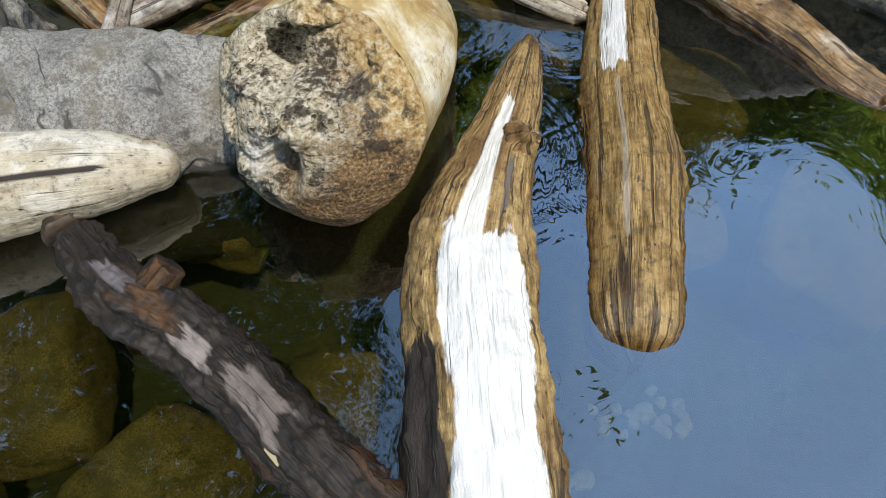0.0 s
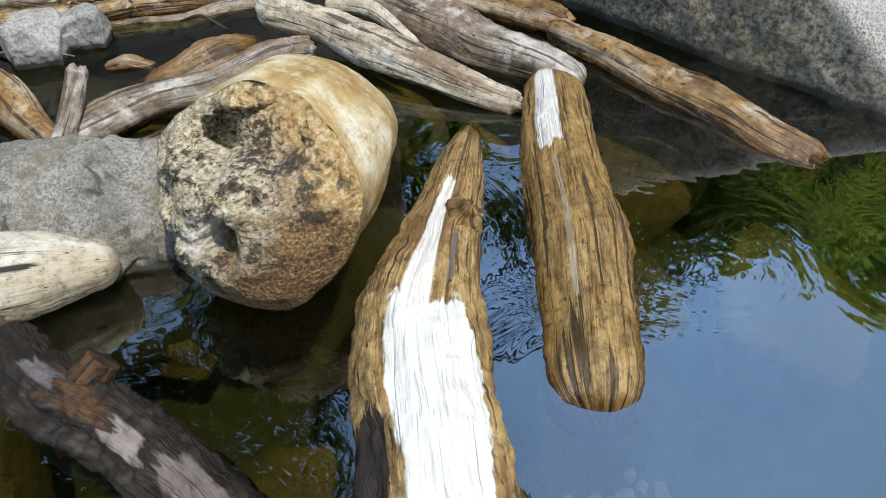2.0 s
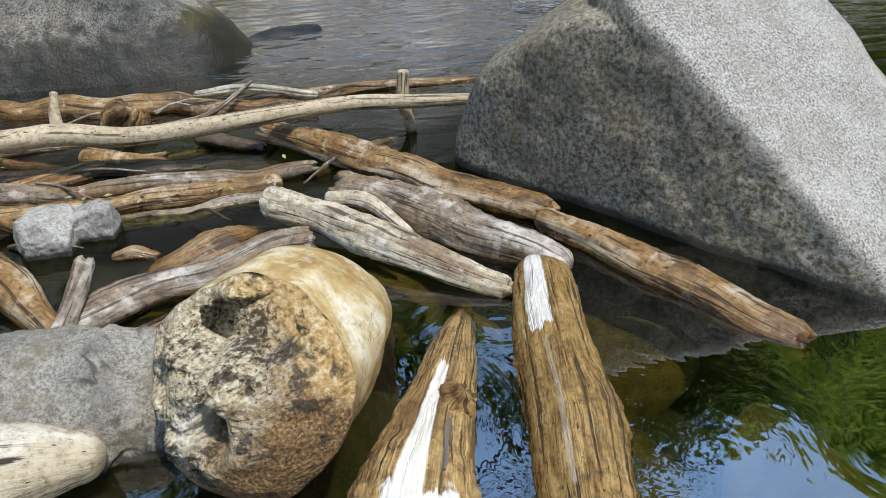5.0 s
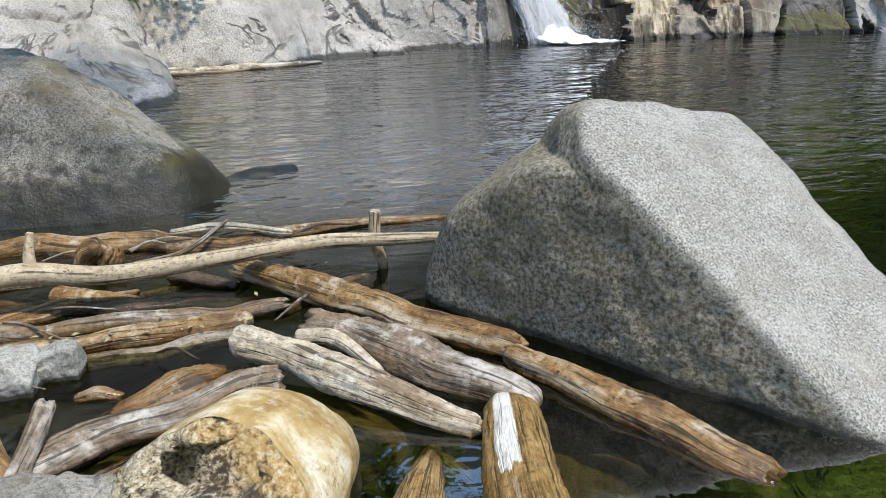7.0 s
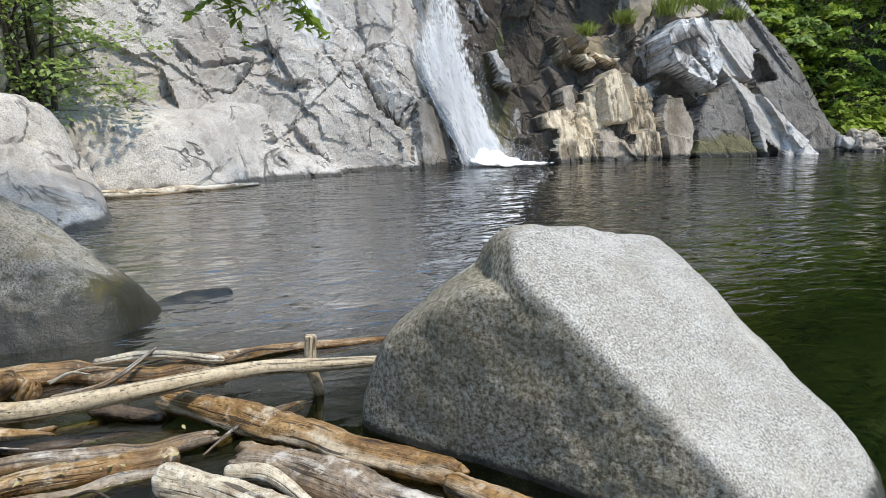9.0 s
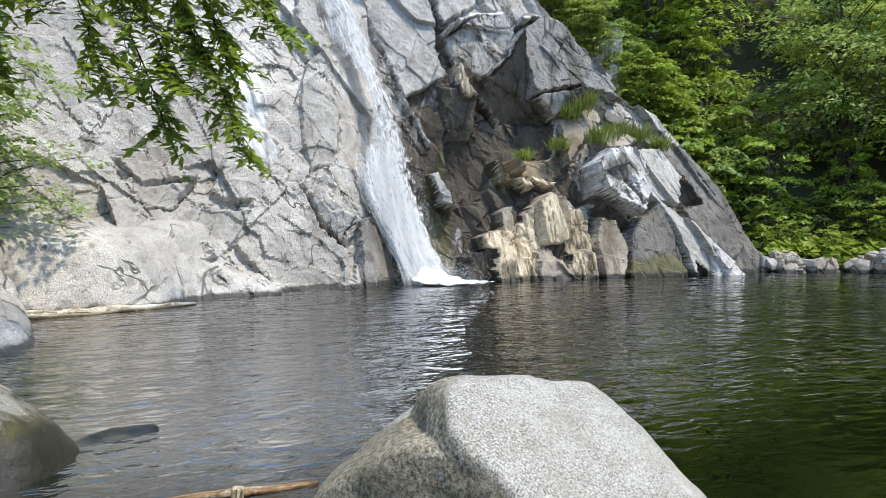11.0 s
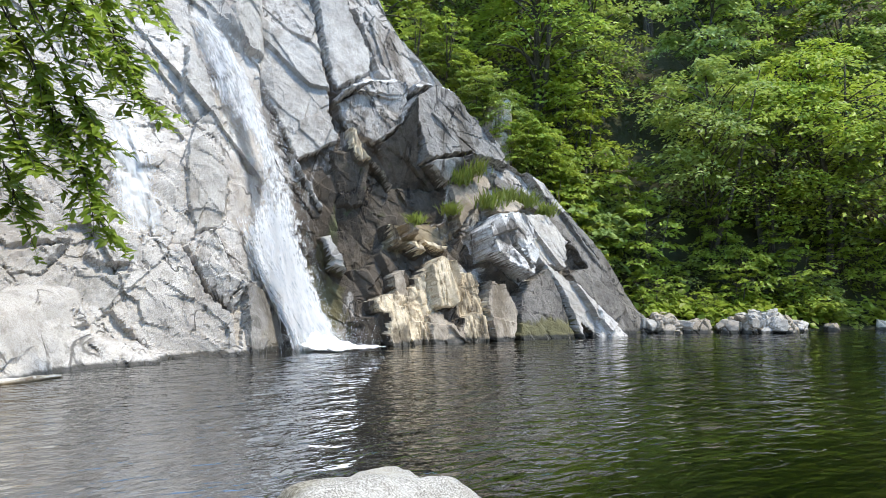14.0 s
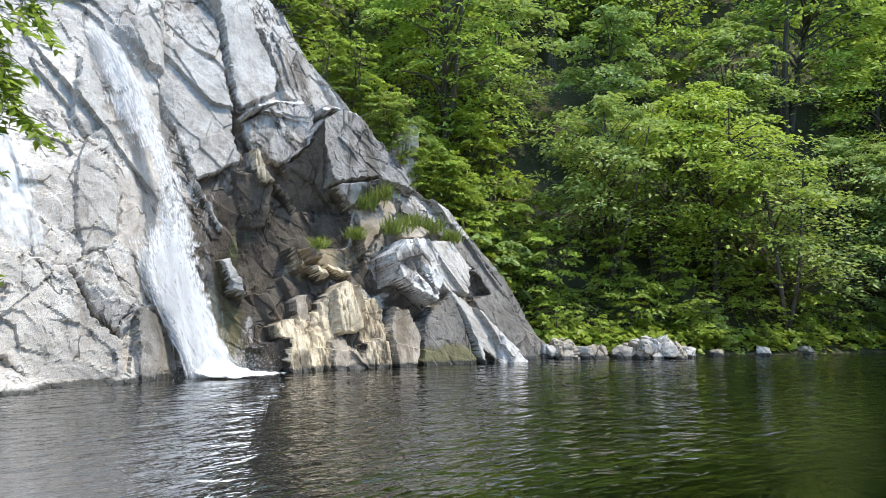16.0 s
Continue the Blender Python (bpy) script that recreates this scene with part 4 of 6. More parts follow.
    me = grid_mesh(name, P, flat=True)
    for m in mats:
        me.materials.append(m)
    me.polygons.foreach_set("material_index", kind[:-1, :-1].ravel().astype(np.int32))
    return part(name, me, None)


LEFT_JOINTS = [[(-0.94, 2.7), (-0.6, 2.2), (-0.24, 1.7), (0.14, 1.1), (0.5, 0.4)], [(1.07, 2.23), (0.83, 2.18), (0.32, 1.6), (-0.04, 1.6)], [(2.77, 2.65), (2.5, 1.9), (2.0, 1.5), (1.26, 0.76), (1.46, 0.48), (1.9, 0.1)],
               [(3.3, 2.9), (2.9, 2.0), (3.2, 1.3), (3.64, 0.8), (4.0, 1.35)], [(-1.4, 2.2), (-1.38, 1.3), (-0.74, 0.66)], [(-0.26, 1.27), (-0.08, 0.9), (0.84, 0.72), (0.97, 1.1)], [(0.4, 1.0), (0.9, 0.98)], [(-0.05, 3.15), (0.46, 2.9)],
               [(-3.5, 5.2), (-1.8, 3.9), (-0.94, 2.7)], [(0.5, 5.6), (1.2, 4.3), (2.7, 2.7)], [(2.4, 6.5), (3.0, 4.9), (3.6, 4.6)]]
RIGHT_JOINTS = [[(6.40, 10.0), (6.47, 8.78), (6.57, 7.49), (6.67, 6.40), (6.72, 5.35), (6.75, 4.73)], [(7.10, 10.2), (7.45, 8.70), (7.95, 7.20)], [(8.60, 6.10), (8.25, 5.25), (7.70, 4.75)],
                [(10.2, 6.0), (11.2, 4.9), (12.6, 3.6), (13.8, 2.0)], [(4.9, 5.2), (5.4, 3.7), (5.9, 2.9)], [(9.9, 5.9), (9.6, 5.2), (10.3, 4.7)]]


def left_fold(x, z):
    """The channel that the fall runs down, and ledges along the foot."""
    mid = np.interp(z, [0, 1.1, 2.8, 3.9, 6, 7.2], [5.4, 5.2, 4.8, 4.7, 4.2, 3.8])
    ch = -0.22 * np.exp(-(((x - mid) / 0.65) ** 2)) * smooth(8.2, 6.6, z)
    foot = 0.55 * smooth(0.5, 0.0, z) * smooth(4.6, 3.0, x)
    return ch + foot + 0.5 * smooth(6.9, 7.6, z) * np.exp(-(((x - 4.8) / 1.2) ** 2))


LEFT_BLOCKS = [
    ([(-0.77, 2.62), (0.79, 2.35), (0.84, 2.19), (-0.24, 2.02)], 0, 0.15, 0.00, 0.05, 0.8),
    ([(-0.24, 2.02), (0.84, 2.19), (0.21, 1.56), (-0.06, 1.67)], 0, 0.06, 0.05, 0.30, 0.6),
    ([(-0.83, 1.72), (-0.42, 1.82), (-0.02, 1.12), (-0.24, 0.79), (-0.65, 0.72), (-0.70, 1.14)], 0, 0.24, -0.20, -0.12, 0.6),
    ([(0.21, 1.31), (0.96, 1.08), (1.15, 0.66), (0.43, 0.50)], 0, 0.17, 0.10, -0.15, 0.8),
    ([(0.80, 1.71), (2.02, 1.59), (1.35, 0.86), (0.96, 1.08)], 1, 0.03, 0.42, 0.10, 0.6),
    ([(2.11, 2.39), (2.85, 2.17), (3.25, 1.23), (3.81, 0.75), (3.86, -0.05), (2.10, 0.07), (1.41, 0.91)], 0, 0.20, 0.02, -0.05, 0.9),
    ([(2.85, 2.17), (3.48, 2.54), (3.90, 1.70), (4.27, 1.45), (3.81, 0.75), (3.25, 1.23)], 0, 0.20, 0.10, 0.12, 1.2),
    ([(3.00, 4.40), (3.40, 4.60), (3.95, 3.71), (3.73, 2.55), (3.10, 2.41), (2.95, 3.39)], 1, 0.12, -0.05, 0.06, 0.6),
    ([(3.10, 6.76), (3.55, 6.28), (3.85, 4.92), (3.30, 4.85), (2.95, 5.34)], 1, 0.16, -0.05, 0.14, 0.6),
    ([(4.05, 1.45), (4.60, 1.20), (4.95, 0.60), (5.00, -0.40), (3.95, -0.40)], 3, 0.22, -0.28, -0.12, 0.6),
    ([(1.30, 2.60), (2.10, 2.40), (2.00, 1.70), (0.95, 1.85)], 0, 0.15, -0.05, 0.06, 0.8),
    ([(-1.90, 1.75), (-0.95, 1.70), (-0.80, 0.70), (-1.70, 0.75)], 1, 0.09, 0.10, -0.10, 0.8),
    ([(-1.05, 0.58), (-0.57, 0.62), (-0.30, 0.19), (-0.40, -0.40), (-1.04, -0.40)], 0, 0.55, -0.15, -0.45, 0.8),
    ([(0.65, 0.55), (1.05, 0.63), (1.70, 0.05), (1.70, -0.40), (0.65, -0.40)], 0, 0.52, -0.12, -0.50, 0.8),
    ([(4.15, 7.90), (4.95, 8.35), (5.60, 7.70), (5.35, 6.90), (4.60, 6.95)], 1, 0.34, -0.10, 0.10, 0.8),
]
cliff_left = rock_wall("cliff_left", -10.0, 5.6, 12.0, 500, 400,
                       [(-14, 8.0), (-8, 10.4), (-4.5, 12.2), (-1.5, 13.4), (0.3, 13.9), (2.5, 14.4), (4.2, 14.6), (5.0, 15.1), (5.6, 16.2)], 0.36,
                       [(-14, 10), (-2, 12.5), (7, 12)], [CLIFF_PALE, CLIFF_SMOOTH, CLIFF_CREAM, CLIFF_SLATE], 4, 0.19, 0.62, left_fold, 0.75, 0.6, LEFT_JOINTS, LEFT_BLOCKS, 0.07)
tagged(cliff_left, "pale sunlit granite cliff split by diagonal joints", "cliff", kind="structure")


def right_fold(x, z):
    """The dark hollow under the brow, with upright ribs on its back."""
    hollow = -0.45 * np.exp(-(((x - 7.9) / 1.5) ** 2 + ((z - 2.9) / 1.2) ** 2))
    hollow = hollow - 0.5 * np.exp(-(((x - 6.3) / 0.8) ** 2 + ((z - 1.4) / 1.5) ** 2))
    q = np.stack([x * 3.2 + z * 1.3, z * 0.7 - x * 0.3, 0 * x], -1)
    ribs = 0.30 * smooth(0.0, 0.5, vnoise(q, 61)) * np.exp(-(((x - 7.0) / 1.6) ** 2 + ((z - 2.0) / 1.6) ** 2))
    return hollow + ribs


# materials: 0 seeping grey, 1 dark brown and painted shade, 2 cream, 3 white and painted lit ledges, 4 smooth grey, 5
# slate, 6 tan, 7 shaded slate
RIGHT_BLOCKS = [
    ([(4.98, 8.25), (5.76, 7.69), (6.44, 7.15), (6.62, 6.24), (6.66, 4.76), (5.71, 4.26), (5.45, 4.81), (4.98, 6.39)], 4, 0.15, 0.05, 0.0, 0.55),
    ([(6.00, 9.90), (7.10, 10.2), (7.41, 8.63), (7.94, 7.24), (7.80, 6.81), (6.81, 6.19), (6.67, 6.40), (6.50, 8.60)], 4, 0.24, -0.06, 0.05, 0.12),
    ([(7.46, 8.73), (8.82, 8.25), (10.14, 6.25), (9.22, 6.63), (8.55, 6.53), (7.95, 6.76)], 0, 0.05, -0.25, 0.0, 1.2),
    # Hollow and underside of the brow: shade put into the colour.
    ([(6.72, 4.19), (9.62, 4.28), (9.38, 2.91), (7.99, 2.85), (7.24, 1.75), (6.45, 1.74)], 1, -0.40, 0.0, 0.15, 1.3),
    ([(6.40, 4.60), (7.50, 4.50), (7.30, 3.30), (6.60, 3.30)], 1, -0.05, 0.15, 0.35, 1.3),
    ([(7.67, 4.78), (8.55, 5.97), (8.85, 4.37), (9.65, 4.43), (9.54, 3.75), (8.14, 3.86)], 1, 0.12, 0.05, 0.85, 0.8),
    ([(6.71, 5.87), (7.68, 6.42), (8.52, 6.45), (8.64, 6.06), (8.19, 5.22), (7.67, 4.78), (6.98, 5.15)], 0, 0.42, 0.12, 0.16, 1.3),
    # Top edge of the brow, made white to paint sunlight on it.
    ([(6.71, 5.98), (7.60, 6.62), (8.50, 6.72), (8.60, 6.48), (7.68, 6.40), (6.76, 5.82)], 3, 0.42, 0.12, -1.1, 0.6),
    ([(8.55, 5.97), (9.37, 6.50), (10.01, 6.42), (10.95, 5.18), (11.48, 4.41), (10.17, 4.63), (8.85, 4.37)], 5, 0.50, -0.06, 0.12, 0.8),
    # Second ledge top, its sunlit look put into white rock.
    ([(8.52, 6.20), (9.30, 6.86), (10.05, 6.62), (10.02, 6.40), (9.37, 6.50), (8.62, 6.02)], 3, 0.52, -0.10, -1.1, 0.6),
    ([(8.85, 4.37), (10.17, 4.63), (10.40, 4.30), (9.60, 4.00), (9.54, 3.80)], 0, 0.30, -0.05, 0.75, 0.4),
    ([(6.83, 5.14), (7.04, 5.09), (7.37, 4.24), (7.03, 4.21), (6.84, 4.63)], 2, 0.42, 0.20, 0.25, 0.3),
    ([(7.45, 4.45), (7.62, 4.40), (8.10, 3.75), (7.95, 3.72)], 4, 0.18, 0.0, 0.3, 0.5),
    ([(9.55, 3.89), (10.79, 4.36), (10.86, 3.89), (9.95, 3.10), (9.40, 2.47)], 6, 0.16, -0.05, -0.22, 0.25),
    # Sloping slabs in the darkened slate, their shade painted in.
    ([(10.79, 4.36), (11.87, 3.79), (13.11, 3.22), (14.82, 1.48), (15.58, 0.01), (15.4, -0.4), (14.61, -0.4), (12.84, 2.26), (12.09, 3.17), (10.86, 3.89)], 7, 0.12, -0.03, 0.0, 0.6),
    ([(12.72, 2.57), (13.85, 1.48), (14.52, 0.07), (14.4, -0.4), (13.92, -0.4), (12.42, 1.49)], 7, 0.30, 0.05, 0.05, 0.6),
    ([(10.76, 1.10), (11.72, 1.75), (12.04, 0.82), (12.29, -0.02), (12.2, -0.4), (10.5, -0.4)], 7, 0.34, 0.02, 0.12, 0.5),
    ([(11.45, 2.00), (12.23, 1.49), (13.83, 0.10), (13.8, -0.4), (12.37, -0.4), (12.04, 0.82)], 4, 0.48, -0.08, -0.05, 0.7),
    ([(12.95, 0.72), (13.85, 0.08), (13.9, -0.4), (12.7, -0.4)], 3, 0.66, -0.05, -0.2, 0.6),
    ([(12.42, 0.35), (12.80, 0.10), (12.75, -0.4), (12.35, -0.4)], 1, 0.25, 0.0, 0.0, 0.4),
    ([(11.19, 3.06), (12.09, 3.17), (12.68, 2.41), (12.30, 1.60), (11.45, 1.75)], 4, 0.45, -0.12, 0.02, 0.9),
    # Gaps beside and under the white block, darkened as painted shade.
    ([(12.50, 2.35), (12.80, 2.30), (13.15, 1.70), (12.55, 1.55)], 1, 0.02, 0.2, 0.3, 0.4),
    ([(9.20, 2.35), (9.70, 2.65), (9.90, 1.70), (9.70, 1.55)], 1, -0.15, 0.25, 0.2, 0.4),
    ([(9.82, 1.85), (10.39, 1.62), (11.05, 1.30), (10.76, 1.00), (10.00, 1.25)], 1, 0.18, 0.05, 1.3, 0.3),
    ([(9.76, 2.56), (10.26, 2.94), (11.02, 3.05), (11.45, 2.68), (11.41, 1.90), (11.05, 1.33), (10.39, 1.66), (9.88, 1.88)], 3, 0.78, -0.02, 0.16, 2.2),
    ([(10.40, 2.32), (10.62, 2.36), (11.10, 1.60), (10.98, 1.50)], 5, 0.66, 0.25, 0.5, 0.5),
    ([(10.33, 3.32), (10.60, 3.48), (11.12, 3.50), (11.40, 3.22), (11.0, 2.97), (10.34, 2.95)], 6, 0.56, 0.0, -0.45, 0.3),
    ([(9.86, 1.34), (10.32, 1.27), (10.67, 0.63), (10.48, 0.10), (10.40, -0.4), (9.90, -0.4), (9.69, 0.86)], 6, 0.46, -0.08, 0.12, 0.4),
    ([(7.00, 1.05), (8.10, 1.30), (8.40, 1.75), (9.20, 1.70), (9.75, 1.50), (9.80, -0.4), (7.30, -0.4), (7.05, 0.3)], 2, 0.34, 0.0, 0.02, 0.9),
    ([(9.28, 1.48), (9.60, 1.60), (9.66, 0.80), (9.80, -0.4), (9.05, -0.4)], 2, 0.36, 0.1, 0.02, 0.9),
    ([(6.50, 0.55), (7.20, 0.72), (7.30, 0.20), (7.55, -0.4), (6.50, -0.4)], 1, 0.10, 0.1, 0.3, 0.6),
    ([(6.90, 1.00), (7.75, 1.25), (7.90, 0.92), (7.30, 0.60), (6.95, 0.65)], 2, 0.34, 0.1, -0.3, 0.5),
    ([(7.55, 1.60), (7.95, 1.75), (7.95, 1.05), (7.60, 1.05)], 6, 0.24, 0.1, 0.1, 0.6),
    ([(7.23, 0.72), (7.90, 0.95), (7.65, 0.01), (7.60, -0.4), (7.15, -0.4), (7.10, 0.22)], 2, 0.46, -0.05, -0.15, 0.5),
    ([(7.66, 0.80), (8.22, 1.00), (8.22, 0.17), (8.20, -0.4), (7.66, -0.4)], 2, 0.40, 0.05, -0.1, 0.7),
    ([(8.15, 1.50), (8.40, 1.70), (8.35, 0.60), (8.15, 0.40)], 2, 0.38, 0.2, 0.05, 0.6),
    ([(8.25, 0.60), (9.15, 0.80), (9.10, -0.4), (8.20, -0.4)], 6, 0.42, -0.05, -0.05, 0.7),
    # Hole in the cream rock, its shade painted as dark brown.
    ([(8.55, 0.72), (9.05, 0.78), (9.15, 0.42), (8.95, 0.20), (8.70, 0.50)], 1, 0.22, 0.1, 0.5, 0.3),
    ([(8.39, 1.72), (8.74, 1.95), (9.18, 1.80), (9.22, 0.93), (8.98, 0.72), (8.45, 0.72)], 2, 0.52, 0.0, 0.05, 0.3),
    ([(7.66, 2.84), (7.83, 2.80), (8.02, 2.32), (7.84, 2.26)], 2, 0.22, 0.3, 0.2, 0.3),
    ([(8.05, 2.80), (8.30, 2.86), (8.55, 2.55), (8.20, 2.50)], 6, 0.28, 0.0, 0.1, 0.4),
    ([(7.95, 2.40), (8.35, 2.42), (8.62, 2.10), (8.45, 1.98)], 2, 0.22, 0.2, -0.2, 0.6),
    ([(8.55, 2.55), (9.20, 2.20), (9.05, 2.02), (8.50, 2.30)], 2, 0.18, 0.0, -0.3, 0.8),
    ([(6.00, 2.45), (6.28, 2.50), (6.45, 1.95), (6.60, 1.55), (6.20, 1.75)], 4, 0.10, 0.2, 0.1, 0.7),
    ([(5.45, 4.60), (5.65, 4.40), (6.20, 3.10), (6.00, 3.05)], 4, 0.22, 0.2, 0.1, 0.4),
]
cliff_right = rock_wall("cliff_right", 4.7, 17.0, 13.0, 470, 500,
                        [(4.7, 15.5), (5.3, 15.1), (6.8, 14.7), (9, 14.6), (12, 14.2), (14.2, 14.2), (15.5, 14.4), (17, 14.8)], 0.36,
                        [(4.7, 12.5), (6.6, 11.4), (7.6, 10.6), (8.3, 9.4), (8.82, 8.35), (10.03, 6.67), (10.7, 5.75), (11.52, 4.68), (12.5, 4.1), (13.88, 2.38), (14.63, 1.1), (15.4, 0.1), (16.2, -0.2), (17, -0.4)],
                        [CLIFF_SEEP, CLIFF_DARK_SHADE, CLIFF_CREAM, CLIFF_WHITE, CLIFF_SMOOTH, CLIFF_SLATE, CLIFF_TAN, CLIFF_SLATE_SHADE], 9, 0.22, 0.55, right_fold, 0.85, 0.42, RIGHT_JOINTS, RIGHT_BLOCKS, 0.16)
tagged(cliff_right, "dark weathered granite cliff with an overhanging brow", "cliff", kind="structure")


def stone(name, center, planes, mat, label, group="", seed=0, **kw):
    ob = part(name, stone_mesh(center, planes, seed=seed, **kw), mat)
    return tagged(ob, label, "rock", group)


def lump_planes(center, size, seed, n=9, turn=0.0):
    """Random planes round an ellipsoid, for stones of no particular cut."""
    rg = random.Random(seed)
    out = []
    for k in range(n + 6):
        v = Vector((1, 0, 0)) if k == 0 else Vector((-1, 0, 0)) if k == 1 else Vector((0, 1, 0)) if k == 2 else Vector((0, -1, 0)) if k == 3 else Vector((0, 0, 1)) if k == 4 else Vector((0, 0, -1)) if k == 5 else Vector((rg.gauss(0, 1), rg.gauss(0, 1), rg.gauss(0, 1))).normalized()
        s = rg.uniform(0.8, 1.0)
        e = Vector((v.x * size[0], v.y * size[1], v.z * size[2]))
        d = s * math.sqrt(e.length_squared)
        nrm = Vector((v.x / size[0], v.y / size[1], v.z / size[2])).normalized() if k > 5 else v
        at = Vector((v.x * size[0], v.y * size[1], v.z * size[2])) * s
        rot = Matrix.Rotation(turn, 3, "Z")
        out.append((rot @ nrm, Vector(center) + rot @ at))
    return out


def lump(name, center, size, mat, label, seed, group="", turn=0.0, **kw):
    args = dict(sharp=12, lump=0.12 * min(size), fine=0.03 * min(size), scale=1.2 / max(size), rows=44, cols=64)
    args.update(kw)
    return stone(name, center, lump_planes(center, size, seed, turn=turn), mat, label, group, seed, **args)


lump("rock", (12.9, 18.4, 5.7), (0.5, 0.5, 1.5), CLIFF_PALE, "pale rock outcrop among the creepers", 290, dents=0.2)

# ---- boulders ----
BC = (1.6, 2.6, 0.05)
RF = ((0.28, -0.55, 0.79), (1.86, 1.66, 0.04))
P2 = ((-0.765, -0.64, -0.02), (1.319, 2.164, 0.271))
P3 = ((-0.93, 0.1, 0.32), (1.03, 2.45, 0.84))
BOTTOM = ((0, 0, -1), (1.6, 2.6, -0.6))
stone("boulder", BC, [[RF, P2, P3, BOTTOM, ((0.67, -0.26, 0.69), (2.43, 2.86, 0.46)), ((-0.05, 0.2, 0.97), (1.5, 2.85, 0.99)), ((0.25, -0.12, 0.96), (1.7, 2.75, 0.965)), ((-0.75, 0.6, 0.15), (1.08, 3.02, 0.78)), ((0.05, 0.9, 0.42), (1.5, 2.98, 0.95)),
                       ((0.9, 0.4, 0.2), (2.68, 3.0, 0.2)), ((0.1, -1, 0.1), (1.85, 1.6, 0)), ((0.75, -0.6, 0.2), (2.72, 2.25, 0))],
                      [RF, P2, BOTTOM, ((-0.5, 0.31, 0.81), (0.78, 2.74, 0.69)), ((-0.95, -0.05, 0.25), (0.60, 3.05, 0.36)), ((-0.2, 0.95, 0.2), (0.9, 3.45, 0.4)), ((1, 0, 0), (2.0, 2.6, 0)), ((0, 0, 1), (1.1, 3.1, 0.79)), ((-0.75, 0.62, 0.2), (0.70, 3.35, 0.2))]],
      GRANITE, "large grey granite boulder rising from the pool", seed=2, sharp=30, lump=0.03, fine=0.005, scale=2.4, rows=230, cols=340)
MC = (-2.0, 5.7, 0.2)
stone("boulder", MC, [((0.555, -0.12, 0.82), (-1.2, 5.5, 0.68)), ((-0.10, -0.1, 0.98), (-1.77, 5.6, 0.96)), ((0.0, -0.9, 0.40), (-1.6, 4.84, 0)), ((0.88, -0.2, 0.35), (-0.66, 5.1, 0.2)),
                      ((0.5, -0.8, 0.3), (-0.8, 4.9, 0.1)), ((0, 1, 0.2), (-2, 6.6, 0.4)), ((-1, 0, 0.1), (-3.3, 5.7, 0.3)), ((0, 0, -1), (-2, 5.7, -0.7)), ((0.6, 0.6, 0.5), (-0.9, 5.6, 0.5))],
      GRANITE_MOSS, "grey boulder with moss along its wet foot", seed=6, sharp=16, lump=0.05, fine=0.012, rows=110, cols=160)
stone("rock", (-3.6, 10.2, 0.1), [((0.60, -0.35, 0.72), (-2.0, 9.6, 0.5)), ((0.1, -0.75, 0.65), (-3.0, 9.0, 0.3)), ((0.9, 0.2, 0.3), (-1.45, 10.1, 0)), ((0, 1, 0.2), (-3, 11.4, 0.5)), ((-1, 0, 0), (-6, 10, 0)), ((0, 0, 1), (-3.6, 10, 1.7)), ((0, 0, -1), (-3.6, 10, -0.8)), ((0.2, -1, 0.1), (-2.5, 8.9, 0))],
      CLIFF_PALE, "pale rock slab sloping into the pool", seed=41, sharp=16, lump=0.1, fine=0.02, scale=1.0, dents=0.10, rows=110, cols=160, flat=True)
ledge = stone("rock_ledge", (-3.5, 13.2, 0.2), [((0.12, -0.3, 0.95), (-2.0, 12.6, 1.15)), ((0.15, -0.95, 0.28), (-1.8, 12.35, 0.4)), ((0.7, -0.6, 0.4), (0.1, 12.9, 0.3)), ((0, 1, 0), (-3, 14.6, 0)), ((-1, 0, 0), (-7, 13, 0)), ((0, 0, -1), (-3, 13, -0.8))],
      CLIFF_PALE, "long grey granite ledge along the cliff foot", seed=48, sharp=24, lump=0.08, fine=0.02, scale=0.9, dents=0.10, rows=110, cols=170, flat=True)
tagged(ledge, "long grey granite ledge along the cliff foot", "ledge", kind="structure")
lump("rock", (-5.2, 11.6, 1.0), (2.6, 1.4, 1.9), CLIFF_PALE, "pale rock shoulder below the cliff", 42, turn=0.5, dents=0.2)
lump("rock", (-0.35, 5.75, -0.11), (0.45, 0.2, 0.16), GRANITE_MOSS, "flat stone just breaking the water", 43)
stone("rock", (-0.90, 1.70, 0.02), [((0.08, -0.16, 0.98), (-0.9, 1.74, 0.235)), ((-0.10, -0.66, 0.74), (-0.9, 1.60, 0.20)), ((0.15, -0.97, 0.25), (-0.85, 1.47, 0.06)), ((1, -0.1, 0.25), (-0.50, 1.7, 0.1)), ((-0.8, -0.2, 0.5), (-1.36, 1.7, 0.12)), ((0.1, 0.9, 0.35), (-0.86, 1.88, 0.12)), ((0, 0, -1), (-0.8, 1.7, -0.3)), ((0.6, -0.3, 0.7), (-0.60, 1.66, 0.19))],
      GREY_STONE, "flat-topped grey stone wedged among driftwood", seed=44, sharp=13, lump=0.04, fine=0.01, scale=3.0, dents=0.02, rows=120, cols=180)
lump("rock", (-1.42, 1.95, 0.1), (0.26, 0.24, 0.3), GREY_STONE, "dark grey stone at the water's edge", 45, sharp=30, dents=0.02, scale=4.0, rows=80, cols=120)
lump("rock", (-1.24, 2.76, 0.04), (0.12, 0.1, 0.13), PALE_STONE, "small pale grey stone among driftwood", 46, sharp=40, lump=0.012, fine=0.004, dents=0.006, scale=6.0, rows=60, cols=90)
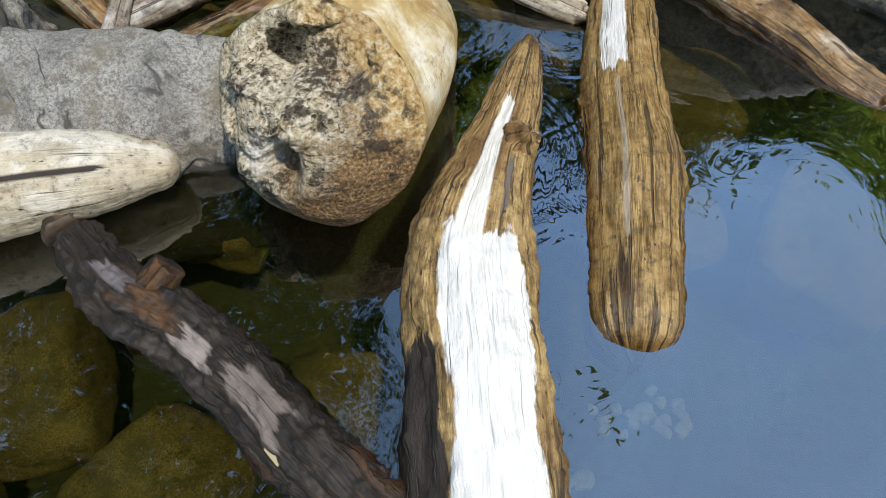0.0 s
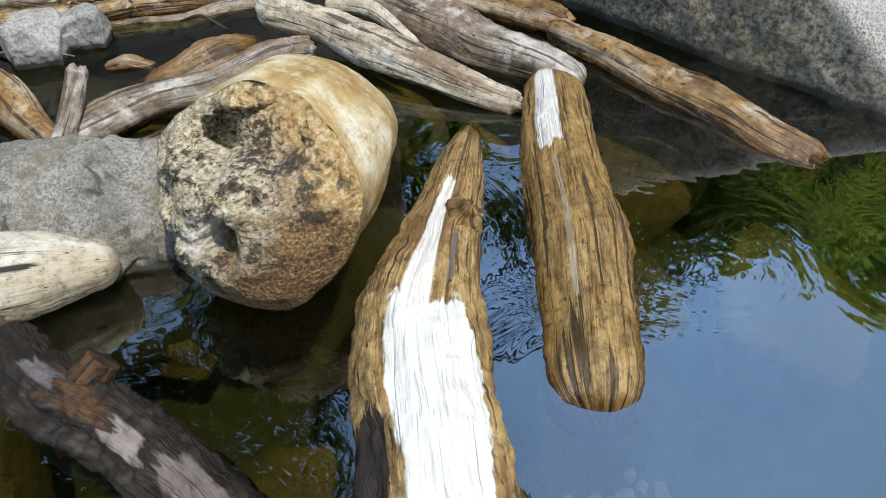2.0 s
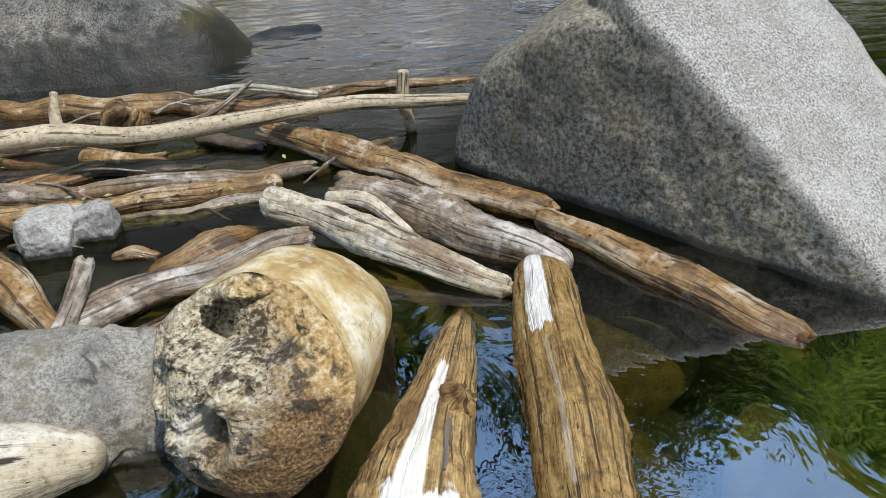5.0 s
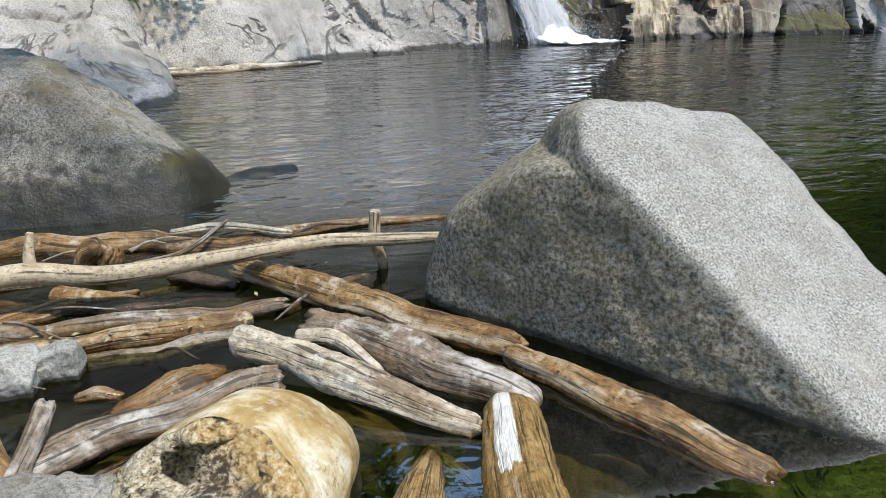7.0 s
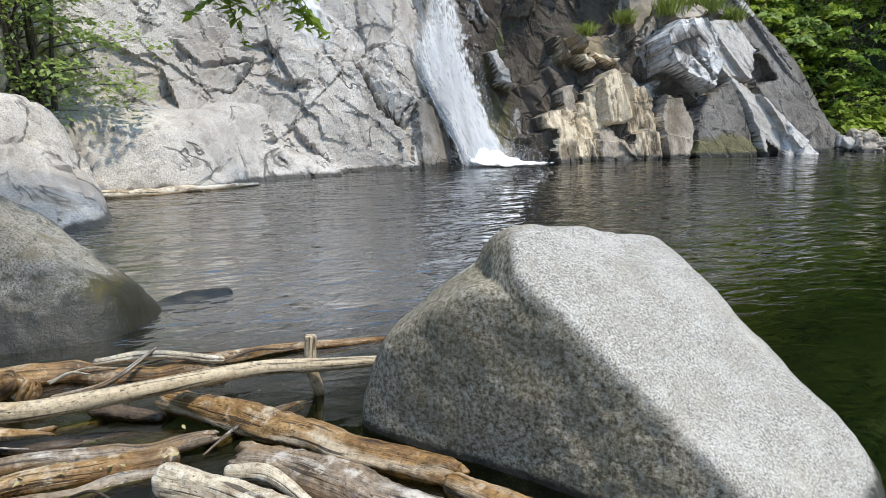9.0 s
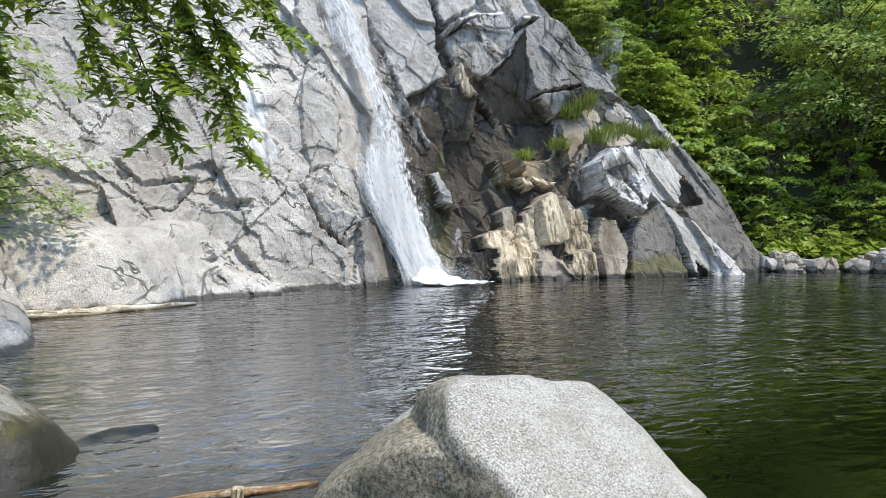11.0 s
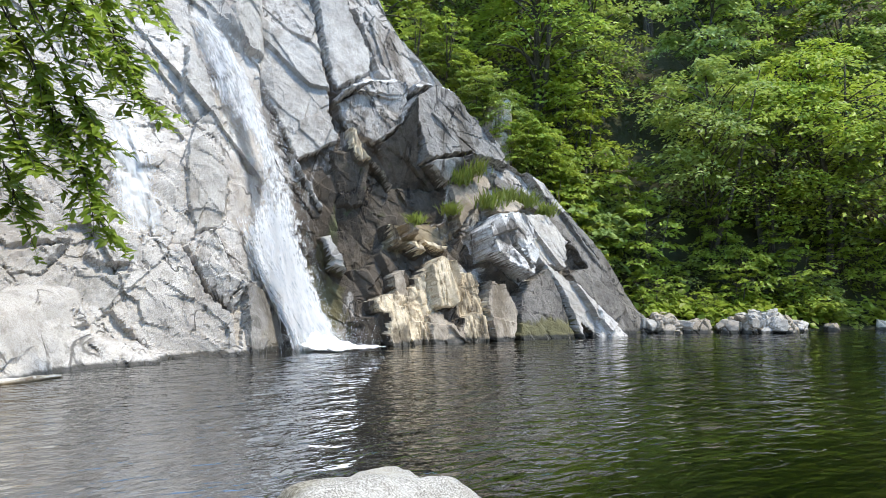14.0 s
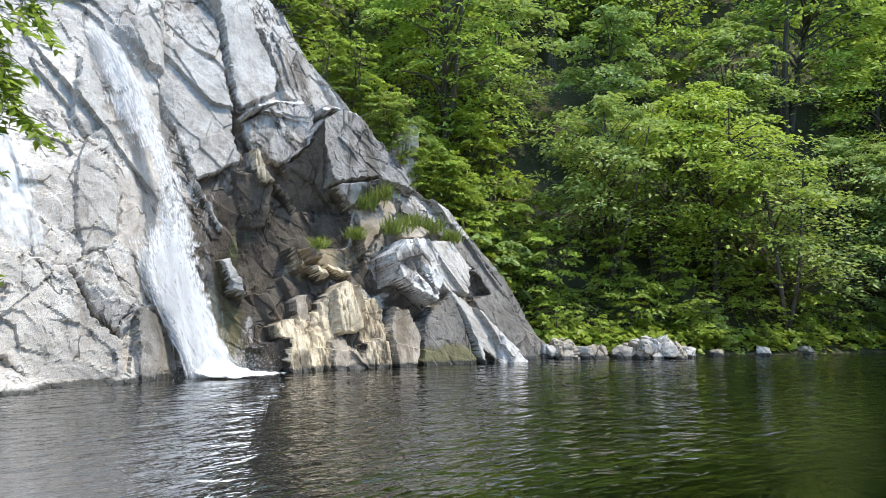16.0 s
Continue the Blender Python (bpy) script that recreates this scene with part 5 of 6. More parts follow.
lump("rock", (-1.07, 2.84, 0.03), (0.11, 0.08, 0.11), PALE_STONE, "small pale grey stone among driftwood", 57, sharp=40, lump=0.012, fine=0.004, dents=0.006, scale=6.0, rows=60, cols=90)

# ---- driftwood ----
def log(name, pts, radii, mat, label, seed, group="driftwood logs", cat="log", **kw):
    ob = part(name, log_mesh(pts, radii, seed, **kw), mat)
    return tagged(ob, label, cat, group)


front_log = log("driftwood_log", [(0.34, 2.02, -0.06), (0.24, 1.72, 0.02), (0.13, 1.42, 0.01), (0.02, 1.1, -0.02), (-0.01, 0.75, -0.04), (-0.03, 0.35, -0.05), (-0.05, -0.1, -0.05)],
                [0.035, 0.075, 0.115, 0.175, 0.175, 0.18, 0.18], W_FRONT, "thick honey driftwood log with a bleached white top", 1, n=190, m=110, ends=("round", "round"), groove=0.018, chunk=0.035, lump=0.14)
log("driftwood_log", [(0.64, 2.06, 0.0), (0.575, 1.7, -0.045), (0.515, 1.35, -0.055), (0.435, 0.95, -0.07)], [0.11, 0.145, 0.155, 0.14], W_RIGHT,
    "wet brown driftwood log with one white patch", 2, n=150, m=90, groove=0.018, chunk=0.025)
knot = part("knot", log_mesh([(0.175, 1.465, 0.05), (0.195, 1.45, 0.095), (0.205, 1.44, 0.12)], [0.062, 0.05, 0.026], 71, n=30, m=40, lump=0.35, groove=0.05, chunk=0.16), W_FRONT, front_log, "gnarled brown knot")
part("arm", log_mesh([(0.33, 2.0, -0.05), (0.42, 1.93, -0.09), (0.50, 1.82, -0.15), (0.56, 1.70, -0.22)], [0.032, 0.034, 0.03, 0.022], 72, n=36, m=24, groove=0.05), W_FRONT, front_log, "forked arm running under the water")
body_me, end_me = log_mesh([(-0.345, 1.40, 0.30), (-0.255, 1.58, 0.245), (-0.155, 1.78, 0.15), (-0.085, 1.96, 0.06)], [0.272, 0.268, 0.235, 0.165], 3, n=90, m=130, groove=0.012, lump=0.06, ends=("rotten", "round"))
stump = tagged(new("driftwood_stump"), "fat amber driftwood stump with a rotten hollow end", "stump")
part("trunk", body_me, W_ROUND, stump)
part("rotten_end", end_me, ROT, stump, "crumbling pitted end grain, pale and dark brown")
log("driftwood_log", [(-1.75, 1.30, 0.17), (-1.25, 1.39, 0.13), (-0.95, 1.43, 0.12), (-0.8, 1.45, 0.10)], [0.15, 0.135, 0.11, 0.07], W_SPLIT, "bleached driftwood log with dark splits", 4, n=120, m=80, groove=0.012, chunk=0.02)
bark_log = log("driftwood_log", [(-1.0, 1.27, 0.06), (-0.85, 1.10, 0.03), (-0.6, 0.87, 0.02), (-0.35, 0.6, 0.0), (-0.15, 0.38, -0.03)], [0.055, 0.075, 0.085, 0.085, 0.08], W_BARK,
    "blackened log with peeling wet bark", 5, n=240, m=90, lump=0.26, groove=0.05, chunk=0.11, bend=0.3, ends=("sawn", "broken"))
part("branch_stub", log_mesh([(-0.80, 1.05, 0.05), (-0.755, 1.085, 0.09), (-0.715, 1.115, 0.12)], [0.05, 0.046, 0.04], 73, n=40, m=40, lump=0.25, groove=0.05, chunk=0.12, ends=("round", "sawn")), W_BARK, bark_log, "short sawn stub of a side branch")
part("sawn_end", log_mesh([(-1.03, 1.305, 0.065), (-1.015, 1.288, 0.063)], [0.052, 0.054], 74, n=8, m=40, lump=0.15, groove=0.03, chunk=0.05, ends=("sawn", "bare")), W_DARK, bark_log, "dark brown sawn end")
log("driftwood_log", [(-0.29, 2.66, 0.12), (0.1, 2.35, 0.09), (0.5, 2.04, 0.02)], [0.068, 0.07, 0.04], W_PALE, "white driftwood log with a dark split end", 6, n=90, m=44, bend=0.3, lump=0.18, chunk=0.05, groove=0.01, ends=("round", "broken"))
log("driftwood_log", [(-0.03, 2.83, 0.06), (0.3, 2.55, 0.05), (0.72, 2.2, 0.0)], [0.085, 0.095, 0.075], W_GREY, "silvery cracked driftwood log", 7, n=90, m=44, bend=0.3, lump=0.18, chunk=0.05, ends=("broken", "round"), groove=0.02)
log("driftwood_log", [(-0.08, 2.72, 0.1), (0.06, 2.62, 0.12), (0.2, 2.46, 0.06)], [0.03, 0.035, 0.02], W_PALE, "short pale driftwood piece lying across logs", 8, ends=("round", "point"), n=30, m=24)
log("driftwood_log", [(-0.36, 3.62, 0.06), (0.2, 3.1, 0.04), (0.78, 2.55, 0.02)], [0.065, 0.085, 0.07], W_BROWN, "brown driftwood log with a splintered end", 9, n=90, m=44, bend=0.3, lump=0.16, chunk=0.05, groove=0.02, ends=("broken", "broken"))
log("driftwood_log", [(0.79, 2.45, 0.02), (1.08, 2.0, 0.01), (1.35, 1.60, -0.03)], [0.065, 0.075, 0.07], W_BROWN, "half-sunk driftwood log with a silvery top", 10, n=90, m=44, bend=0.3, lump=0.16, chunk=0.05, groove=0.022, ends=("round", "broken"))
branch = log("long_branch", [(-2.1, 3.2, 0.28), (-1.5, 3.31, 0.26), (-1.27, 3.36, 0.25), (-0.95, 3.36, 0.21), (-0.5, 3.4, 0.22), (0.05, 3.53, 0.21), (0.4, 3.5, 0.2), (0.72, 3.43, 0.21)],
    [0.052, 0.05, 0.052, 0.044, 0.042, 0.04, 0.036, 0.026], W_STICK, "long peeled branch resting on the boulder", 11, cat="branch", n=110, m=26, groove=0.015, lump=0.05)
part("spur", log_mesh([(-1.27, 3.36, 0.26), (-1.28, 3.4, 0.33), (-1.27, 3.44, 0.42)], [0.03, 0.025, 0.018], 68, n=30, m=20, ends=("round", "broken")), W_STICK, branch)
part("spur", log_mesh([(-1.6, 3.3, 0.27), (-1.66, 3.34, 0.31), (-1.7, 3.37, 0.33)], [0.028, 0.022, 0.014], 69, n=20, m=16, ends=("round", "broken")), W_STICK, branch)
log("stake", [(0.38, 3.6, -0.3), (0.39, 3.6, 0.0), (0.355, 3.6, 0.16), (0.36, 3.6, 0.33)], [0.028, 0.03, 0.032, 0.03], W_STICK, "short upright stick standing in the water", 12, cat="stick", n=40, m=20, ends=("round", "sawn"))
for k, (pts, rad, mat, lab, kw) in enumerate([
    ([(-2.6, 3.3, 0.05), (-1.53, 3.25, 0.05), (-0.8, 3.2, 0.05), (-0.14, 3.19, 0.08)], [0.05, 0.05, 0.045, 0.03], W_GREY, "silvery driftwood log lying in a raft of wood", {}),
    ([(-2.4, 3.0, 0.03), (-1.47, 3.06, 0.03), (-0.9, 3.08, 0.05), (-0.35, 3.08, 0.07)], [0.055, 0.05, 0.05, 0.045], W_BROWN, "brown driftwood log lying in a raft of wood", {}),
    ([(-1.15, 2.94, 0.0), (-0.7, 2.97, 0.02), (-0.33, 3.0, 0.03)], [0.03, 0.035, 0.03], W_GREY, "thin grey driftwood piece floating beside logs", {}),
    ([(-2.9, 4.6, 0.03), (-1.93, 4.47, 0.04), (-1.0, 4.3, 0.04), (-0.13, 4.1, 0.02)], [0.07, 0.075, 0.07, 0.05], W_BROWN, "brown sodden log floating below the boulder", {}),
    ([(-0.8, 4.28, 0.09), (-0.45, 4.2, 0.12), (-0.1, 4.08, 0.09)], [0.02, 0.025, 0.015], W_PALE, "curved pale sliver lying on a log", {}),
    ([(-0.97, 3.95, 0.03), (-0.7, 4.0, 0.06), (-0.46, 4.2, 0.16)], [0.012, 0.015, 0.008], W_GREY, "forked grey twig lying on driftwood", {}),
    ([(-1.25, 3.6, 0.05), (-1.1, 3.52, 0.05), (-0.9, 3.48, 0.02)], [0.05, 0.045, 0.02], W_BROWN, "reddish broken log stub", {}),
    ([(-0.75, 3.7, 0.03), (-0.6, 3.66, 0.04), (-0.42, 3.55, 0.02)], [0.03, 0.035, 0.025], W_DARK, "dark wet wood scrap among driftwood", {}),
    ([(-2.2, 3.6, 0.0), (-1.1, 3.45, 0.02), (-0.3, 3.42, 0.0)], [0.05, 0.05, 0.04], W_DARK, "dark sodden log half under water", {}),
    ([(-0.95, 2.12, 0.08), (-0.72, 2.27, 0.09), (-0.45, 2.38, 0.11), (-0.22, 2.5, 0.1)], [0.055, 0.055, 0.06, 0.055], W_GREY, "purple-grey curved driftwood log", {}),
    ([(-0.85, 2.02, -0.02), (-0.5, 2.28, 0.0), (-0.25, 2.42, 0.0)], [0.05, 0.05, 0.04], W_BROWN, "brown log lying under a grey one", {}),
    ([(-0.86, 2.47, -0.03), (-0.63, 2.63, -0.01), (-0.40, 2.75, -0.03)], [0.04, 0.10, 0.06], W_BROWN, "orange-brown wedge of wood half sunk", {}),
    ([(-1.03, 2.03, 0.05), (-0.97, 2.15, 0.13), (-0.93, 2.27, 0.2)], [0.03, 0.028, 0.03], W_GREY, "short broken stub standing up", {}),
    ([(-1.45, 2.6, 0.05), (-1.2, 2.36, 0.05), (-1.05, 2.15, 0.02)], [0.05, 0.055, 0.04], W_BROWN, "brown split log at the water's edge", {}),
    ([(-1.5, 2.3, 0.0), (-1.25, 2.1, 0.02), (-1.12, 2.02, 0.0)], [0.045, 0.045, 0.03], W_DARK, "dark rotten log at the water's edge", {}),
    ([(-0.95, 2.62, 0.01), (-0.88, 2.62, 0.02), (-0.8, 2.6, 0.0)], [0.02, 0.025, 0.02], W_BROWN, "small wood stub floating", {}),
    ([(-1.23, 4.05, 0.03), (-1.19, 4.02, 0.1), (-1.16, 3.98, 0.13)], [0.045, 0.05, 0.04], W_BROWN, "rounded stub end beside the branch", {}),
    ([(-1.11, 4.0, 0.02), (-1.07, 3.98, 0.08), (-1.04, 3.96, 0.12)], [0.04, 0.045, 0.035], W_BROWN, "rounded stub end beside the branch", {}),
    ([(-2.3, 11.9, 0.04), (-1.2, 12.15, 0.05), (-0.2, 12.4, 0.04), (0.6, 12.75, 0.02)], [0.065, 0.06, 0.05, 0.03], W_PALE, "white driftwood trunk stranded below the cliff", {}),
]):
    sunk = 0.045 if k in (0, 1, 2, 3, 8, 9, 10, 11) else 0.01
    pts = [(px, py, pz - sunk) for px, py, pz in pts]
    rad = [1.2 * r for r in rad] if sunk else rad
    log("driftwood_log", pts, rad, mat, lab, 50 + k, n=60, m=32, bend=0.6, lump=0.2, groove=0.022, chunk=0.045, ends=(("round", "broken"), ("broken", "round"), ("broken", "broken"))[k % 3], **kw)

# stones and pebbles under the shallow water
for k, (x, y, z, sx, sy, sz) in enumerate([(-1.25, 1.05, -0.32, 0.26, 0.24, 0.18), (-0.80, 0.70, -0.34, 0.27, 0.2, 0.16), (-0.36, 0.86, -0.36, 0.2, 0.22, 0.14), (-1.5, 0.7, -0.4, 0.25, 0.22, 0.2),
                                           (-0.75, 1.62, -0.3, 0.2, 0.2, 0.14), (-0.2, 0.4, -0.4, 0.25, 0.2, 0.16), (-0.55, 2.3, -0.3, 0.25, 0.2, 0.15), (-1.0, 2.4, -0.3, 0.25, 0.25, 0.15),
                                           (0.1, 2.6, -0.35, 0.3, 0.25, 0.15), (0.9, 2.0, -0.45, 0.35, 0.3, 0.2), (1.35, 1.35, -0.55, 0.35, 0.3, 0.2), (0.75, 1.6, -0.55, 0.25, 0.3, 0.16)]):
    lump("sunken_stone", (x, y, z), (sx, sy, sz), BED_STONE, "brown algae-covered stone lying under the water", 100 + k, "sunken stones", turn=k * 0.7)
rg = random.Random(8)
for k in range(26):
    big = k > 21
    x, y = (0.30 + rg.gauss(0, 0.03), 0.64 + rg.gauss(0, 0.05)) if big else (0.62 + rg.gauss(0, 0.10), 0.88 + rg.gauss(0, 0.05) + rg.uniform(-0.02, 0.02))
    s0 = rg.uniform(0.016, 0.03) * (1.6 if big else 1)
    zz = float(ground_z(np.array(x), np.array(y)))
    lump("pebble", (x, y, zz + s0 * 0.4), (s0, s0 * rg.uniform(0.7, 1.0), s0 * 0.6), PEBBLE, "pale pebble on the pool bed", 140 + k, "pebbles", turn=rg.uniform(0, 3), rows=12, cols=16)

# ---- waterfall ----
def fall_mat():
    m, nt = material("white_falling_water")
    uv = nd(nt, "UVMap", uv_map="UVMap")
    off = nd(nt, "CombineXYZ", {2: maths(nt, "MULTIPLY", nd(nt, "ObjectInfo", out=5), 20.0)})
    up = nd(nt, "VectorMath", {0: uv, 1: off}, operation="ADD")
    a = noise_tex(nt, vec_scale(nt, up, (6, 1.3, 1)), 1.0, 6, 0.7, 0.8)
    b = noise_tex(nt, vec_scale(nt, up, (24, 5.0, 1)), 1.0, 6, 0.78, 0.6)
    sep = nt.nodes.new("ShaderNodeSeparateXYZ")
    nt.links.new(uv, sep.inputs[0])
    rim = maths(nt, "MULTIPLY", maths(nt, "MULTIPLY", sep.outputs[0], maths(nt, "SUBTRACT", 1.0, sep.outputs[0])), 4.0)
    low = maths(nt, "MULTIPLY", maths(nt, "SUBTRACT", 3.4, sep.outputs[1]), 0.45, clamp=True)
    thin = nd(nt, "CombineXYZ", {0: maths(nt, "MULTIPLY", maths(nt, "SUBTRACT", sep.outputs[0], 0.25), 2.6), 1: maths(nt, "MULTIPLY", maths(nt, "SUBTRACT", sep.outputs[1], 4.1), 0.6)})
    gap = maths(nt, "SUBTRACT", 1.0, nd(nt, "VectorMath", {0: thin}, out=1, operation="LENGTH"), clamp=True)
    d = maths(nt, "ADD", maths(nt, "MULTIPLY", maths(nt, "SUBTRACT", a, 0.5), 1.3), maths(nt, "MULTIPLY", maths(nt, "SUBTRACT", b, 0.5), 2.6))
    body_d = maths(nt, "ADD", d, maths(nt, "MULTIPLY", maths(nt, "POWER", rim, 0.45), 1.05))
    body_d = maths(nt, "SUBTRACT", maths(nt, "ADD", body_d, maths(nt, "MULTIPLY", low, 0.5)), maths(nt, "MULTIPLY", gap, 1.0))
    cover = maths(nt, "MULTIPLY", maths(nt, "SUBTRACT", body_d, 0.72), 3.0, clamp=True)
    col = ramp(nt, b, [(0.37, (0.54, 0.59, 0.63)), (0.45, (0.86, 0.88, 0.90)), (0.53, (0.98, 0.98, 0.98))])
    pr = nd(nt, "BsdfPrincipled", {"Base Color": col, "Roughness": 0.5, "Normal": nd(nt, "Bump", {"Strength": 0.7, "Distance": 0.08, "Height": d})})
    tl = nd(nt, "BsdfTranslucent", {"Color": (0.9, 0.9, 0.9, 1)})
    body = nd(nt, "MixShader", {0: 0.3, 1: pr, 2: tl})
    nd(nt, "OutputMaterial", {"Surface": nd(nt, "MixShader", {0: cover, 1: nd(nt, "BsdfTransparent"), 2: body})})
    return m


FALL = fall_mat()
FZ = [7.5, 7.1, 6.0, 4.8, 3.8, 2.8, 1.9, 1.1, 0.4, -0.05]
FL = [3.2, 3.34, 3.56, 3.76, 3.9, 3.95, 4.2, 4.6, 4.86, 4.94]
FR = [3.82, 4.18, 4.75, 5.1, 5.4, 5.55, 5.62, 5.72, 5.9, 6.1]
waterfall = tagged(new("waterfall"), "white waterfall sliding down a granite cleft", "waterfall")
for k, (nm, off, wid) in enumerate([("water_sheet", 0.0, 1.0), ("spray_sheet", 0.10, 0.86)]):
    n, m2 = 120, 34
    z = np.linspace(FZ[0], FZ[-1], n)
    a, b = np.interp(-z, [-q for q in FZ], FL), np.interp(-z, [-q for q in FZ], FR)
    t = np.linspace(0, 1, m2)
    x = a[:, None] + (b - a)[:, None] * (0.5 + (t - 0.5) * wid)
    zg = z[:, None] + 0 * x
    bulge = 0.16 * np.sin(np.pi * t)[None, :]
    y = 14.62 + 0.345 * zg - bulge - off - 0.25 * smooth(1.2, 0.0, zg)
    y = np.minimum(y, face_y("cliff_left", np.minimum(x, 5.1), zg) - 0.07 - off)
    q = np.stack([x * 6, zg * 1.3, 0 * x + k * 5], -1)
    y = y - 0.10 * fbm(q, 4, 200 + k)
    uv = np.stack([0 * x + t, zg], -1)
    part(nm, grid_mesh(nm, np.stack([x, y, zg], -1), uv), FALL, waterfall)
# white sheet that paints sun glare on the wet pale face beside the fall
m, nt = material("white_glare_film")
uv = nd(nt, "UVMap", uv_map="UVMap")
sep = nt.nodes.new("ShaderNodeSeparateXYZ")
nt.links.new(uv, sep.inputs[0])
fo = noise_tex(nt, vec_scale(nt, uv, (7, 7, 1)), 1.0, 6, 0.7, 0.5)
e1 = maths(nt, "MULTIPLY", maths(nt, "MULTIPLY", sep.outputs[0], maths(nt, "SUBTRACT", 1.0, sep.outputs[0])), 4.0)
e2 = maths(nt, "MULTIPLY", maths(nt, "MULTIPLY", sep.outputs[1], maths(nt, "SUBTRACT", 1.0, sep.outputs[1])), 4.0)
cover = maths(nt, "MULTIPLY", maths(nt, "SUBTRACT", maths(nt, "ADD", fo, maths(nt, "MULTIPLY", maths(nt, "MULTIPLY", e1, e2), 0.5)), 0.62), 3.0, clamp=True)
pr = nd(nt, "BsdfPrincipled", {"Base Color": (0.93, 0.94, 0.94, 1), "Roughness": 0.35})
nd(nt, "OutputMaterial", {"Surface": nd(nt, "MixShader", {0: maths(nt, "MULTIPLY", cover, 0.6), 1: nd(nt, "BsdfTransparent"), 2: pr})})
tv, tu = np.linspace(0, 1, 70)[:, None], np.linspace(0, 1, 34)[None, :]
zf = 5.4 - 3.1 * tv + 0 * tu - 0.35 * tu
xf = 1.25 + 0.25 * tv + (0.9 + 0.35 * tv) * tu
yf = face_y("cliff_left", xf, zf) - 0.05
part("water_film", grid_mesh("water_film", np.stack([xf, yf, zf], -1), np.stack([tu + 0 * tv, tv + 0 * tu], -1)), m, waterfall, "white sheet standing for sun glare on wet rock")
m, nt = material("foam")
p = nd(nt, "TexCoord", out=3)
fo = noise_tex(nt, p, 5.0, 6, 0.7)
sep = nt.nodes.new("ShaderNodeSeparateXYZ")
nt.links.new(nd(nt, "UVMap", uv_map="UVMap"), sep.inputs[0])
cover = maths(nt, "MULTIPLY", maths(nt, "SUBTRACT", maths(nt, "ADD", fo, maths(nt, "SUBTRACT", 0.75, maths(nt, "MULTIPLY", sep.outputs[0], 1.15))), 0.45), 6.0, clamp=True)
pr = nd(nt, "BsdfPrincipled", {"Base Color": (0.9, 0.92, 0.93, 1), "Roughness": 0.7})
nd(nt, "OutputMaterial", {"Surface": nd(nt, "MixShader", {0: cover, 1: nd(nt, "BsdfTransparent"), 2: pr})})
rad = np.linspace(0.0, 1.0, 26)[:, None]
an = np.linspace(0, 2 * np.pi, 72, endpoint=False)[None, :]
fx = 5.6 + rad * (np.cos(an) * np.where(np.cos(an) > 0, 1.9, 0.85))
fy = 14.25 + rad * np.sin(an) * 0.75
fz = 0.02 + 0.30 * np.exp(-(((fx - 5.5) / 0.55) ** 2 + ((fy - 14.4) / 0.4) ** 2)) * (1 + 0.6 * vnoise(np.stack([fx * 7, fy * 7, 0 * fx], -1), 5)) + 0.05 * (1 - rad) * vnoise(np.stack([fx * 9, fy * 9, 0 * fx], -1), 6)
uvf = np.repeat(rad, 73, 1)
part("foam", grid_mesh("foam", np.stack([fx, fy, fz], -1), np.stack([uvf, uvf], -1), around=True), m, waterfall, "churned white foam where the fall meets the pool")

# ---- leaves and trees ----
def leaf_cloud(name, centers, sizes, normals, droop, rg, ratio=0.5, along=None):
    """Many folded leaves in one mesh; each leaf is two triangles either side of its midrib."""
    n = len(centers)
    nr = rg.normal(size=(n, 3))
    d = normals + 0.0
    d /= np.linalg.norm(d, axis=1)[:, None] + 1e-9
    t = np.cross(d, nr) if along is None else along - d * (along * d).sum(1)[:, None]
    t[:, 2] -= droop
    t /= np.linalg.norm(t, axis=1)[:, None] + 1e-9
    b = np.cross(d, t)
    b /= np.linalg.norm(b, axis=1)[:, None] + 1e-9
    L = sizes[:, None]
    v = np.stack([centers - t * L * 0.5, centers + b * L * ratio * 0.5 + d * L * 0.06 - t * L * 0.08, centers + t * L * 0.55, centers - b * L * ratio * 0.5 + d * L * 0.06 - t * L * 0.08], 1).reshape(-1, 3)
    i = np.arange(n)[:, None] * 4
    f = np.concatenate([i + (0, 1, 2), i + (0, 2, 3)], 1).reshape(-1, 3)
    me = bpy.data.meshes.new(name)
    me.from_pydata(v.tolist(), [], f.tolist())
    return me


def limb_mesh(lines, seed):
    """Tapered limbs, each a line and its radii, in one mesh."""
    bmx = bmesh.new()
    for k, (pts, radii) in enumerate(lines):
        me = log_mesh(pts, radii, seed + k, n=12 if radii[0] > 0.05 else 5, m=8 if radii[0] > 0.05 else 4, ends=("broken", "broken") if radii[0] > 0.05 else ("bare", "bare"), groove=0.02, lump=0.06)
        bmx.from_mesh(me)
        bpy.data.meshes.remove(me)
    return bmx


